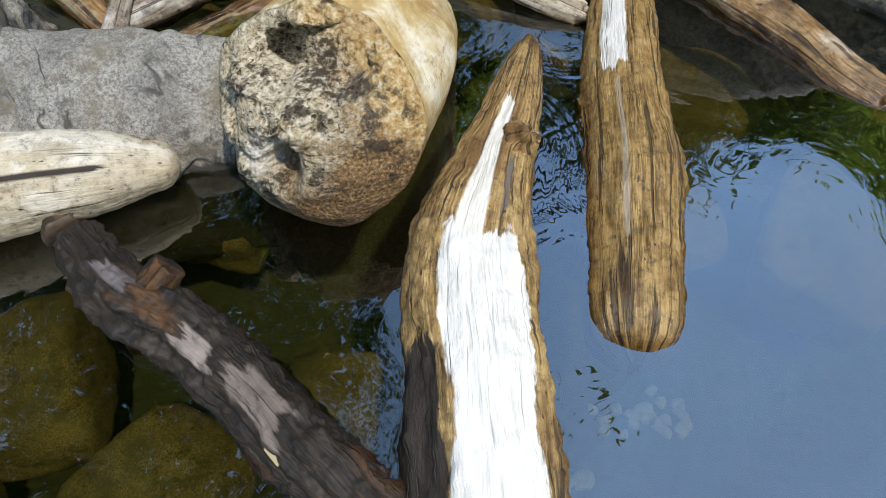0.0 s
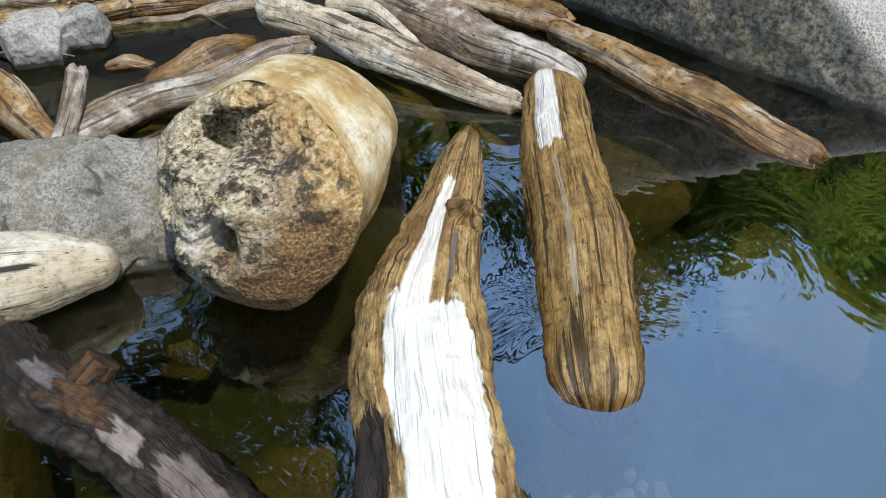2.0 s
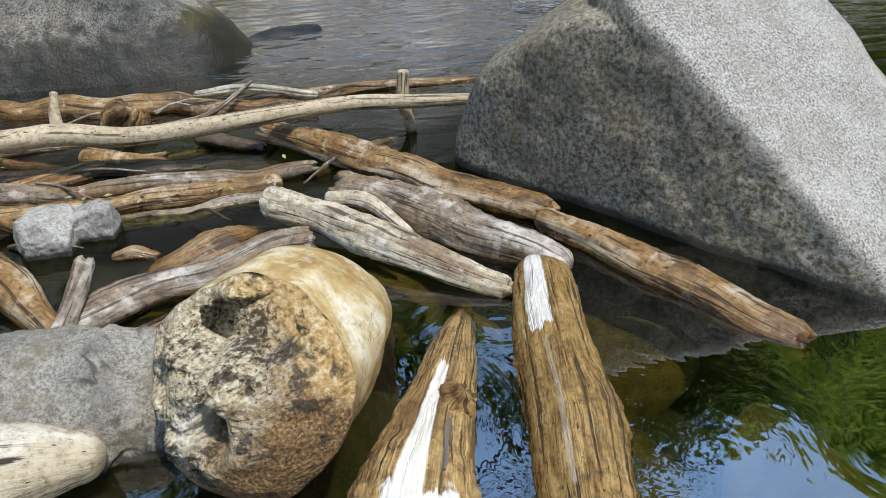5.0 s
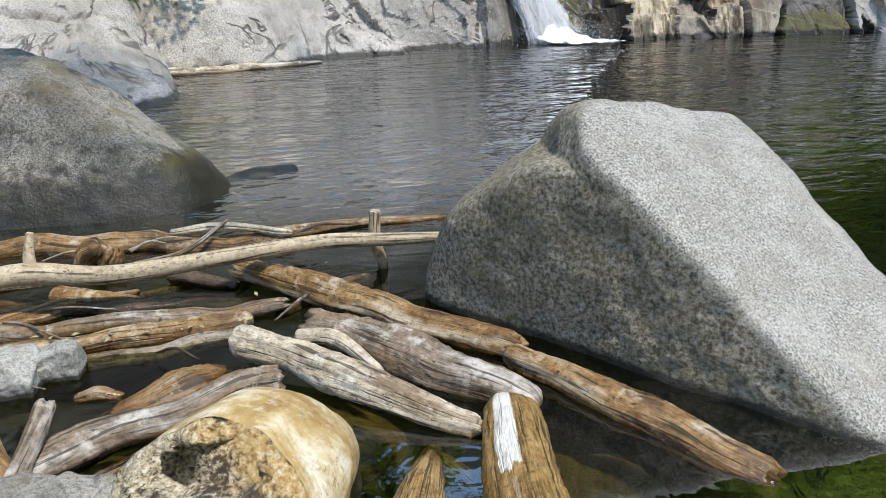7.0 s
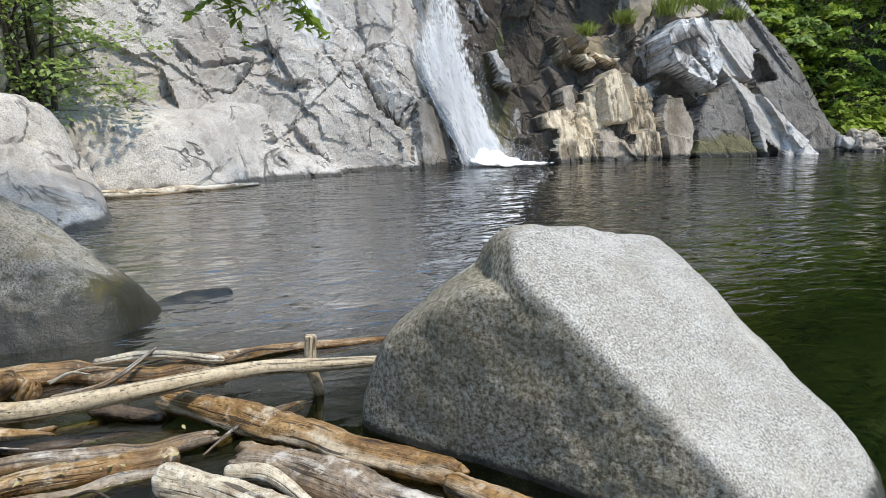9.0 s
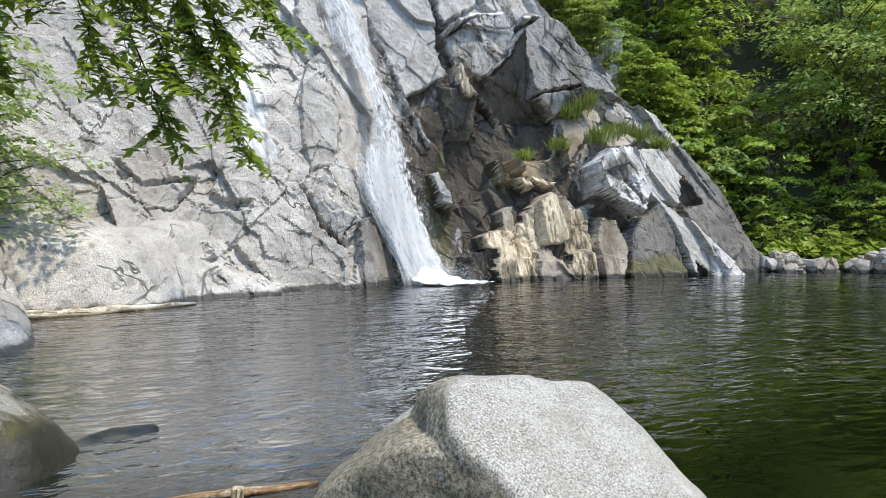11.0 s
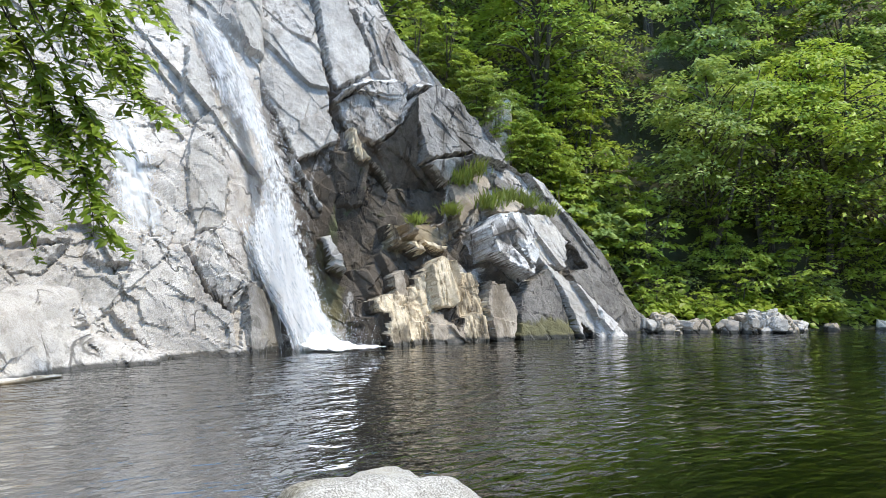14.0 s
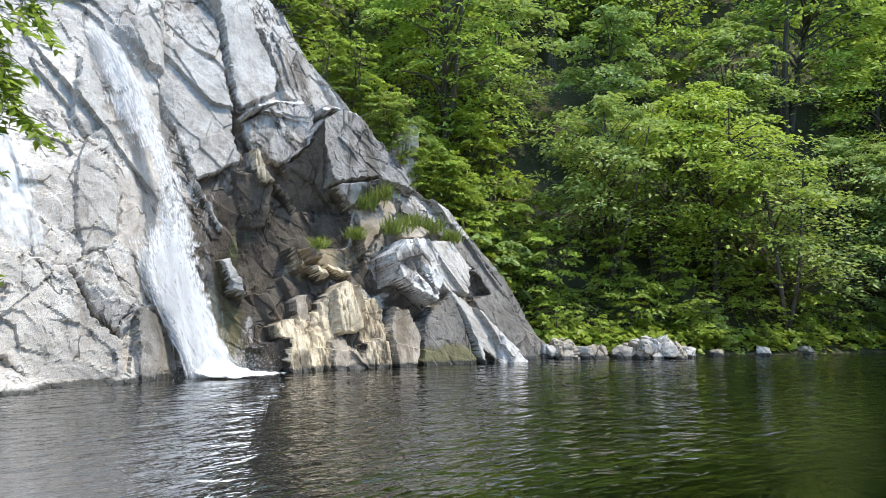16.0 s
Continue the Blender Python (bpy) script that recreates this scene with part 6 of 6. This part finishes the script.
def make_tree(seed, height, spread, mat, sprays=64, leaves=110, leaf=0.12, stems=1, low=0.25):
    """A broad-leaved tree whose crown is built of flat, drooping sprays of leaves in tiers, with gaps between them."""
    rg = np.random.default_rng(seed)
    root = tagged(new("tree"), "broad-leaved tree with layered green sprays on the slope", "tree", "hillside trees")
    lines = []
    lean = rg.normal(size=2) * 0.08 * height
    for s in range(stems):
        off = rg.normal(size=2) * (0.0 if stems == 1 else 0.12 * height)
        lines.append(([(0.1 * s, 0, -0.4), (lean[0] * 0.3 + off[0] * 0.5, lean[1] * 0.3 + off[1] * 0.5, height * 0.35), (lean[0] + off[0], lean[1] + off[1], height * 0.92)], [0.016 * height, 0.011 * height, 0.003 * height]))
    cen, nrm, way = [], [], []
    for k in range(sprays):
        f = (k + rg.uniform()) / sprays
        h = low + (1 - low) * f**0.85
        wide = spread * math.sqrt(max(0.04, 1 - abs(2 * f - 0.75) ** 2.3 / 1.55)) * rg.uniform(0.25, 1.08) ** 0.7
        a = k * 2.4 + rg.normal() * 0.9
        out = np.array([math.cos(a), math.sin(a), 0.0])
        side = np.array([-out[1], out[0], 0.0])
        ln = (0.30 + 0.25 * rg.uniform()) * spread * (1.15 - 0.6 * f)
        at = out * max(0.0, wide - ln) + (lean[0] * f, lean[1] * f, h * height + 0.05 * height * rg.normal())
        rise = 0.35 * (f - 0.35) + 0.12 * rg.normal()
        z0 = max(0.12 * height, at[2] - 0.6 * np.linalg.norm(at[:2]) - 0.06 * height)
        tip = at + out * ln + (0, 0, ln * (rise - 0.2))
        if k % 2 == 0:
            lines.append(([(lean[0] * f, lean[1] * f, z0), tuple(at * 0.6 + np.array([lean[0] * f, lean[1] * f, z0]) * 0.4), tuple(at * 0.4 + tip * 0.6)], [0.006 * height, 0.004 * height, 0.001 * height]))
        n = int(leaves * rg.uniform(0.6, 1.3))
        u = rg.uniform(0.0, 1.0, n) ** 0.8
        v = rg.normal(size=n) * 0.40 * (1.05 - 0.45 * u)
        twig = 0.06 * ln * np.sin(v * 30.0 + k)
        c = at + out * (u * ln + twig)[:, None] + side * (v * ln)[:, None]
        c[:, 2] += ln * (rise * u - 0.28 * u**2 - 0.45 * v**2) + rg.normal(size=n) * 0.06 * ln
        cen.append(c)
        nrm.append(np.array([0, 0, 1.0]) + 0.5 * out * u[:, None] + rg.normal(size=(n, 3)) * 0.38)
        way.append(out * 0.7 + side * np.sign(v)[:, None] * 0.7 + rg.normal(size=(n, 3)) * 0.3 - (0, 0, 0.25))
    cen, nrm, way = np.concatenate(cen), np.concatenate(nrm), np.concatenate(way)
    part("trunk", limb_mesh(lines, seed), BARK, root, "slender grey-brown trunk and limbs")
    part("crown", leaf_cloud("crown", cen, leaf * rg.uniform(0.7, 1.35, len(cen)), nrm, 0.0, rg, 0.55, way), mat, root)
    return root


kinds = [make_tree(301, 6.5, 2.9, LEAF_A, 92, 96, 0.165, low=0.15), make_tree(302, 7.5, 3.3, LEAF_B, 104, 96, 0.165, stems=3, low=0.2), make_tree(303, 6.0, 2.7, LEAF_C, 88, 96, 0.16, low=0.15),
         make_tree(304, 8.5, 3.1, LEAF_A, 108, 96, 0.165, stems=2, low=0.2), make_tree(305, 7.0, 3.5, LEAF_B, 104, 100, 0.165, stems=2, low=0.2)]
front_kinds = [make_tree(308, 7.0, 3.6, LEAF_A, 104, 96, 0.165, stems=3, low=0.30), make_tree(309, 6.2, 3.4, LEAF_C, 100, 96, 0.165, stems=2, low=0.28)]
far_kinds = [make_tree(306, 7.0, 3.4, LEAF_A, 52, 40, 0.42, low=0.1), make_tree(307, 8.0, 3.4, LEAF_B, 52, 40, 0.42, low=0.1)]
shrubs = [make_tree(311, 1.7, 1.3, LEAF_LOW, 44, 48, 0.12, 3, 0.05), make_tree(312, 1.4, 1.4, LEAF_C, 44, 48, 0.125, 3, 0.05), make_tree(313, 2.2, 1.2, LEAF_A, 48, 48, 0.11, 3, 0.05)]
for o in shrubs:
    o.name = "shrub"
    tagged(o, "low leafy shrub on the bank", "shrub", "bank shrubs")
used = set()


def plant(pool, x, y, rg, grow=1.0, lift=0.0):
    k = rg.randrange(len(pool))
    s = grow * rg.uniform(0.85, 1.2)
    z = float(ground_z(np.array(x), np.array(y))) - 0.1 + lift
    mtx = pose(x, y, z, rg.uniform(-5, 5), rg.uniform(-5, 5), rg.uniform(0, 360)) @ Matrix.Diagonal((s, s, s * rg.uniform(0.9, 1.1), 1))
    ob = pool[k]
    if ob.name in used:
        ob = copy_thing(ob, mtx)
        ob.matrix_basis = mtx
    else:
        used.add(ob.name)
        ob.matrix_basis = mtx
    return ob


rg = random.Random(77)
spots = []
# a row of spreading trees along the far bank
for k in range(9):
    a = radians(38 - 6.2 * k)
    r = float(shore_radius(np.array(a))) + rg.uniform(2.4, 3.4)
    x, y = MID[0] + r * math.cos(a), MID[1] + r * math.sin(a)
    if x > 17.2:
        spots.append((x, y))
        plant(front_kinds, x, y, rg, 1.0)
# the wooded slope beyond the pool
for _ in range(6000):
    a, d = rg.uniform(24, 100), rg.uniform(19, 70)
    x, y = d * math.sin(radians(a)), d * math.cos(radians(a))
    ang0 = math.atan2(y - MID[1], x - MID[0])
    out = math.hypot(x - MID[0], y - MID[1]) - float(shore_radius(np.array(ang0)))
    if out < 5.6 or (x < 16.5 and y < 19) or (x < 13.5 and y < 23):
        continue
    gap = 2.35 + 0.03 * d
    if all((x - u) ** 2 + (y - v) ** 2 > gap * gap for u, v in spots):
        spots.append((x, y))
        seen = a < 73 and d < 40
        plant(kinds if seen else far_kinds, x, y, rg, 0.9 + 0.008 * d)
# trees over the cliff, on the near banks and behind the camera
for _ in range(900):
    x, y = rg.uniform(-26, 14), rg.uniform(-24, 34)
    if -16 < x < 15 and -7 < y < 21:
        continue
    if all((x - u) ** 2 + (y - v) ** 2 > 48 for u, v in spots):
        spots.append((x, y))
        plant(far_kinds, x, y, rg, 1.1)
small = []
for _ in range(2500):
    a, d = rg.uniform(38, 92), rg.uniform(17.5, 40)
    x, y = d * math.sin(radians(a)), d * math.cos(radians(a))
    ang0 = math.atan2(y - MID[1], x - MID[0])
    out = math.hypot(x - MID[0], y - MID[1]) - float(shore_radius(np.array(ang0)))
    if not 0.5 < out < 1.7 or (x < 15.6 and y < 17):
        continue
    if all((x - u) ** 2 + (y - v) ** 2 > 1.5 for u, v in small):
        small.append((x, y))
        plant(shrubs, x, y, rg, 0.45 + 0.15 * min(out, 6))
for k in range(26):
    a = radians(50 - 2.3 * k + rg.uniform(-1, 1))
    r = float(shore_radius(np.array(a))) + rg.uniform(1.6, 3.6)
    if MID[0] + r * math.cos(a) > 16.5:
        plant(shrubs, MID[0] + r * math.cos(a), MID[1] + r * math.sin(a), rg, rg.uniform(0.8, 1.3))
# creepers and shrubs climbing the right edge of the cliff
for k in range(26):
    u = 0.62 * k / 25
    x = 16.9 - 6.6 * u + rg.uniform(-0.2, 0.6)
    z = 0.6 + 8.6 * u + rg.uniform(-0.2, 0.5)
    plant(shrubs, x + 0.9, 15.9 + 0.45 * z + rg.uniform(0, 0.8), rg, 0.65).location.z = z - 0.8

for k in range(22):
    u = 0.5 + 0.5 * k / 21
    z = 0.6 + 8.6 * u + rg.uniform(-0.3, 0.3)
    x = float(np.interp(z, [1.95, 3.2, 4.0, 5.5, 6.8, 7.9, 9.3, 10.6], [14.5, 13.8, 13.5, 12.0, 11.3, 10.2, 8.95, 7.6]))
    y = 14.6 + 0.36 * z + rg.uniform(1.0, 1.9)
    plant(shrubs, x * y / (14.6 + 0.36 * z) + rg.uniform(0.5, 1.3), y, rg, 0.75).location.z = z - 0.9
for k in range(20):
    plant(shrubs, rg.uniform(14.0, 17), rg.uniform(16.6, 21), rg, 1.3)

# thin many-stemmed shrubs on the ledge below the cliff
thin = make_tree(321, 3.6, 2.1, LEAF_C, 110, 60, 0.105, 6, 0.1)
thin.name = "shrub"
tagged(thin, "thin many-stemmed shrub rooted on the cliff ledge", "shrub", "ledge shrubs")
thin.matrix_basis = pose(-2.75, 12.9, 0.95, 0, 0, 40)
copy_thing(thin, pose(-3.9, 13.0, 1.0, 0, 0, 160))
copy_thing(thin, pose(-5.0, 12.8, 1.2, 0, 0, 250))

# low herbs over the far bank
gr = np.random.default_rng(5)
n = 110000
a = radians(1) * gr.uniform(38, 95, n)
d = gr.uniform(17, 42, n)
x, y = d * np.sin(a), d * np.cos(a)
out = np.hypot(x - MID[0], y - MID[1]) - shore_radius(np.arctan2(y - MID[1], x - MID[0]))
keep = (out > 0.15) & (out < 0.8 + 1.6 * gr.uniform(size=n) ** 1.5) & ~((x < 15.4) & (y < 18))
x, y, out = x[keep], y[keep], out[keep]
cen = np.stack([x, y, ground_z(x, y) + gr.uniform(0.02, 0.6, len(x))], -1)
herbs = part("herbs", leaf_cloud("herbs", cen, gr.uniform(0.12, 0.34, len(x)), np.array([0, -0.25, 1.0]) + gr.normal(size=(len(x), 3)) * 0.35, 0.1, gr, 0.8), LEAF_LOW)
tagged(herbs, "bright low herbs covering the far bank", "herbs", kind="stuff")

# rocks at the far water's edge
for k, (x, y, s0) in enumerate([(15.2, 14.0, 0.35), (15.6, 13.9, 0.5), (16.0, 13.6, 0.3), (16.4, 13.4, 0.4), (17.2, 13.15, 0.35), (17.7, 12.95, 0.5), (18.2, 12.75, 0.65), (18.8, 12.5, 0.45), (19.3, 12.4, 0.3), (20.6, 12.1, 0.2), (22.5, 11.6, 0.3), (24.5, 11.2, 0.25)]):
    lump("rock", (x, y + 0.15, 0.05), (s0 * 1.1, s0 * 0.8, s0 * 0.9), (CLIFF_SMOOTH, CLIFF_TAN)[k % 2], "pale broken rock at the water's edge", 160 + k, "shore rocks", turn=k, dents=0.3 * s0, sharp=40, scale=3.0, flat=True)

# grass tufts on the cliff ledges
def tuft(x, y, z, w, h, seed, label="green grass tuft on a rock ledge"):
    g = np.random.default_rng(seed)
    n = 150
    b = np.stack([x + g.normal(size=n) * w * 0.5, y + g.normal(size=n) * 0.15, z + g.normal(size=n) * 0.05], -1)
    tip = b + np.stack([g.normal(size=n) * 0.14, g.normal(size=n) * 0.14 - 0.06, h * g.uniform(0.5, 1.1, n)], -1)
    sd = np.stack([np.full(n, 0.012), g.normal(size=n) * 0.01, np.zeros(n)], -1)
    mid = (b + tip) / 2 + (0, 0, 0.1 * h)
    v = np.stack([b - sd, b + sd, mid + sd * 0.8, mid - sd * 0.8, tip], 1).reshape(-1, 3)
    i = np.arange(n)[:, None] * 5
    f = np.concatenate([i + (0, 1, 2), i + (0, 2, 3), i + (3, 2, 4)], 1).reshape(-1, 3)
    me = bpy.data.meshes.new("grass_tuft")
    me.from_pydata(v.tolist(), [], f.tolist())
    return tagged(part("grass_tuft", me, GRASS), label, "grass", kind="stuff")


tuft(9.85, 15.7, 3.95, 0.35, 0.45, 1)
tuft(10.25, 15.65, 4.25, 0.3, 0.4, 6)
tuft(10.3, 15.1, 3.3, 0.35, 0.4, 2)
tuft(10.9, 15.15, 3.5, 0.45, 0.4, 3)
tuft(11.5, 15.1, 3.4, 0.35, 0.4, 7)
tuft(12.15, 15.05, 3.2, 0.25, 0.35, 4)
tuft(8.25, 15.2, 2.85, 0.12, 0.2, 8)
tuft(9.35, 15.4, 3.15, 0.15, 0.25, 9)
tuft(-0.44, 13.4, 0.45, 0.25, 0.35, 5, "dark little tuft in a cliff joint")

# flung drops along the fall
gd = np.random.default_rng(9)
n = 5200
z = gd.uniform(0.05, 7.2, n)
lo, hi = np.interp(-z, [-q for q in FZ], FL), np.interp(-z, [-q for q in FZ], FR)
t = np.where(gd.uniform(size=n) < 0.45, gd.normal(0.96, 0.04, n), gd.uniform(0.0, 1.0, n))
x = lo + (hi - lo) * t
y = 14.62 + 0.345 * z - 0.28 - np.abs(gd.normal(0, 0.12, n))
m, nt = material("water_drops")
finish(nt, (0.9, 0.92, 0.93, 1), 0.4)
y = np.minimum(y, face_y("cliff_left", np.minimum(x, 5.1), z) - 0.2)
foot = np.arange(n) < 2200
x[foot], y[foot], z[foot] = gd.normal(5.6, 0.5, 2200), gd.normal(14.2, 0.22, 2200), np.abs(gd.normal(0.0, 0.26, 2200)) + 0.02
drops = part("spray_drops", leaf_cloud("spray_drops", np.stack([x, y, z], -1), gd.uniform(0.008, 0.026, n), gd.normal(size=(n, 3)) + (0, -1.0, 0.5), 2.0, gd, 0.5), m, waterfall)
drops["kind"] = "stuff"

# ---- overhanging tree at the pool's edge ----
def hanging_tree():
    g = np.random.default_rng(44)
    root = tagged(new("overhanging_tree"), "leafy branches hanging over the pool from the bank", "tree")
    lines, cen, nrm, way = [], [], [], []
    trunk = [(-4.6, 5.6, -0.2), (-4.2, 5.5, 2.5), (-3.6, 5.3, 5.0), (-2.8, 5.1, 6.8)]
    lines.append((trunk, [0.16, 0.13, 0.1, 0.05]))
    tips = [(0.55, 5.0, 2.15, 1.0), (0.15, 4.9, 2.5, 1.0), (0.80, 5.0, 2.95, 1.0), (0.45, 4.8, 3.2, 1.0), (-0.3, 4.9, 2.6, 0.9), (-0.7, 5.0, 3.0, 0.9), (0.2, 5.2, 3.6, 1.0), (0.9, 5.3, 3.75, 0.7), (-0.4, 5.3, 3.7, 1.0), (-0.1, 5.0, 3.0, 1.0), (-1.0, 5.5, 2.9, 0.8), (0.3, 5.1, 2.75, 1.0), (-0.6, 5.2, 3.3, 1.0), (-1.2, 5.6, 3.4, 0.8), (-1.9, 5.5, 3.2, 0.8), (0.7, 5.1, 3.3, 1.0), (0.5, 5.0, 2.6, 1.0), (-0.2, 5.0, 3.35, 1.0), (-0.9, 5.2, 2.6, 0.7), (0.1, 5.3, 2.2, 0.7), (-1.5, 5.4, 2.75, 0.7)]
    for tx, ty, tz, dense in tips:
        s = np.array(trunk[3]) * 0.5 + np.array(trunk[2]) * 0.5 + g.normal(size=3) * 0.2
        e = np.array([tx, ty, tz])
        midp = s * 0.4 + e * 0.6 + (0, 0, 0.55 + 0.12 * np.linalg.norm(e - s))
        midp[2] = min(midp[2], 5.2)
        pre = e * 0.8 + midp * 0.2 + (0.0, 0, 0.18)
        br = [tuple(s), tuple(midp), tuple(pre), tuple(e)]
        lines.append((br, [0.03, 0.014, 0.006, 0.002]))
        c = spline(br, 60)
        for k in range(16, 60):
            if g.uniform() > 0.75 * dense + 0.2:
                continue
            run = c[min(k + 1, 59)] - c[k - 1]
            run = run / np.linalg.norm(run)
            tw = run * 0.7 + np.array([g.normal() * 0.6, g.normal() * 0.6, -0.22 + g.normal() * 0.15])
            tw /= np.linalg.norm(tw)
            ln = g.uniform(0.18, 0.5) * (1.15 - 0.5 * k / 60)
            q = c[k] + tw * ln
            lines.append(([tuple(c[k]), tuple((c[k] + q) / 2 + (0, 0, 0.02)), tuple(q)], [0.0035, 0.0025, 0.001]))
            flat = np.cross(tw, (0, 0, 1.0))
            flat /= np.linalg.norm(flat)
            for j in range(int(6 + 30 * ln)):
                w = (flat if j % 2 else -flat) * 0.75 + tw * 0.6 + np.array([0, 0, -0.30]) + g.normal(size=3) * 0.18
                w /= np.linalg.norm(w)
                cen.append(c[k] + tw * ln * (j + 1) / (6 + 30 * ln) + w * 0.05)
                nrm.append(np.array([0, -0.25, 0.9]) + g.normal(size=3) * 0.38)
                way.append(w)
    for k in range(1000):
        u = g.uniform(-1, 1, 3)
        if np.linalg.norm(u) > 1:
            continue
        c0 = np.array([-3.6, 3.7, 7.0]) + u * (3.1, 3.1, 1.3)
        if k % 12 == 0:
            lines.append(([trunk[3], tuple((c0 + trunk[3]) / 2 + (0, 0, 0.3)), tuple(c0)], [0.03, 0.015, 0.004]))
        for j in range(30):
            cen.append(c0 + g.normal(size=3) * (0.36, 0.36, 0.12))
            nrm.append(np.array([0, 0, 1.0]) + g.normal(size=3) * 0.5)
    # Unseen foliage, added so that the near water mirrors dark leaves.
    for k in range(520):
        u = g.uniform(-1, 1, 3)
        if np.linalg.norm(u) > 1:
            continue
        c0 = np.array([4.8, 8.6, 7.6]) + u * (2.7, 1.5, 0.5) + (0.0, 0.5 * math.sin(u[0] * 5.0), 0.0)
        if k % 14 == 0:
            lines.append(([trunk[3], tuple((c0 + trunk[3]) / 2 + (0, 0, 0.8)), tuple(c0)], [0.04, 0.025, 0.006]))
        for j in range(26):
            cen.append(c0 + g.normal(size=3) * (0.36, 0.36, 0.1))
            nrm.append(np.array([0, 0, 1.0]) + g.normal(size=3) * 0.5)
    for c0 in ((0.9, 2.3, 5.4), (1.25, 2.6, 5.7), (0.5, 2.4, 5.9), (0.1, 2.9, 6.2)):
        c0 = np.array(c0)
        lines.append(([trunk[3], tuple((c0 + trunk[3]) / 2 + (0, 0, 0.5)), tuple(c0)], [0.03, 0.014, 0.003]))
        for j in range(26):
            cen.append(c0 + g.normal(size=3) * (0.3, 0.25, 0.12))
            nrm.append(np.array([0, 0, 1.0]) + g.normal(size=3) * 0.5)
    cen, nrm = np.array(cen), np.array(nrm)
    part("trunk", limb_mesh(lines, 60), BARK, root, "thin dark branches")
    near = np.arange(len(cen)) < len(way)
    up = ~near
    part("foliage", leaf_cloud("foliage", cen[near], 0.10 * g.uniform(0.7, 1.3, len(way)), nrm[near], 0.0, g, 0.42, np.array(way)), LEAF_NEAR, root)
    part("crown", leaf_cloud("crown", cen[up], 0.18 * g.uniform(0.7, 1.35, int(up.sum())), nrm[up], 0.9, g, 0.48), LEAF_CROWN, root)


hanging_tree()

# sodden wood crowded under and between the larger logs
rg = random.Random(31)
for k in range(9):
    x, y = rg.uniform(-2.1, 0.2), rg.uniform(3.2, 4.3)
    if x > -0.1 and y < 3.0:
        y += 0.6
    ln, a = rg.uniform(0.25, 0.8), radians(rg.choice((rg.gauss(3, 10), rg.gauss(-38, 8), rg.gauss(25, 8))))
    dx, dy = ln * math.cos(a), ln * math.sin(a)
    r0 = rg.uniform(0.018, 0.045)
    z0 = rg.uniform(-0.06, 0.01)
    log("driftwood_piece", [(x - dx, y - dy, z0), (x, y, z0 + 0.02), (x + dx, y + dy, z0 - 0.01)], [r0, r0 * 1.15, r0 * 0.6], rg.choice((W_DARK, W_BROWN, W_BROWN, W_GREY)),
        "sodden piece of wood half sunk in the raft", 120 + k, "sodden wood", "wood", n=36, m=20, bend=0.8, lump=0.2, groove=0.08, ends=("broken", "broken"))
# thin twigs
for k in range(16):
    x, y = rg.uniform(-2.0, 0.2), rg.uniform(2.7, 4.4)
    ln, a = rg.uniform(0.1, 0.3), radians(rg.uniform(-50, 50))
    dx, dy = ln * math.cos(a), ln * math.sin(a)
    z0 = rg.uniform(0.05, 0.10)
    log("twig", [(x - dx, y - dy, z0 - 0.05), (x, y, z0), (x + dx, y + dy, z0 - 0.02)], [0.006, 0.007, 0.003], rg.choice((W_GREY, W_PALE, W_DARK)), "thin twig lying on driftwood", 150 + k, "twigs", "twig", n=16, m=8, bend=2.0)

# fallen leaves on the raft
m, nt = material("fallen_leaf")
finish(nt, mix(nt, nd(nt, "NewGeometry", out=8), (0.22, 0.14, 0.05), (0.40, 0.36, 0.18)), 0.6)
gl = np.random.default_rng(12)
n = 46
x = np.r_[gl.normal(-0.75, 0.25, 34), gl.uniform(-2, 0.2, 12)]
y = np.r_[gl.normal(3.03, 0.05, 34), gl.uniform(2.7, 4.0, 12)]
litter = part("fallen_leaves", leaf_cloud("fallen_leaves", np.stack([x, y, 0.058 + 0.01 * gl.uniform(size=n)], -1), gl.uniform(0.022, 0.042, n), np.array([0, 0, 1.0]) + gl.normal(size=(n, 3)) * 0.25, 0.0, gl, 0.6), m)
tagged(litter, "yellowed fallen leaves scattered on the driftwood", "leaves", kind="stuff")
leaf1 = part("fallen_leaf", leaf_cloud("fallen_leaf", np.array([[-0.45, 0.66, 0.085]]), np.array([0.085]), np.array([[0.1, -0.3, 1.0]]), 0.0, gl, 0.7), m)
tagged(leaf1, "yellow-green fallen leaf stuck on the black log", "leaf")
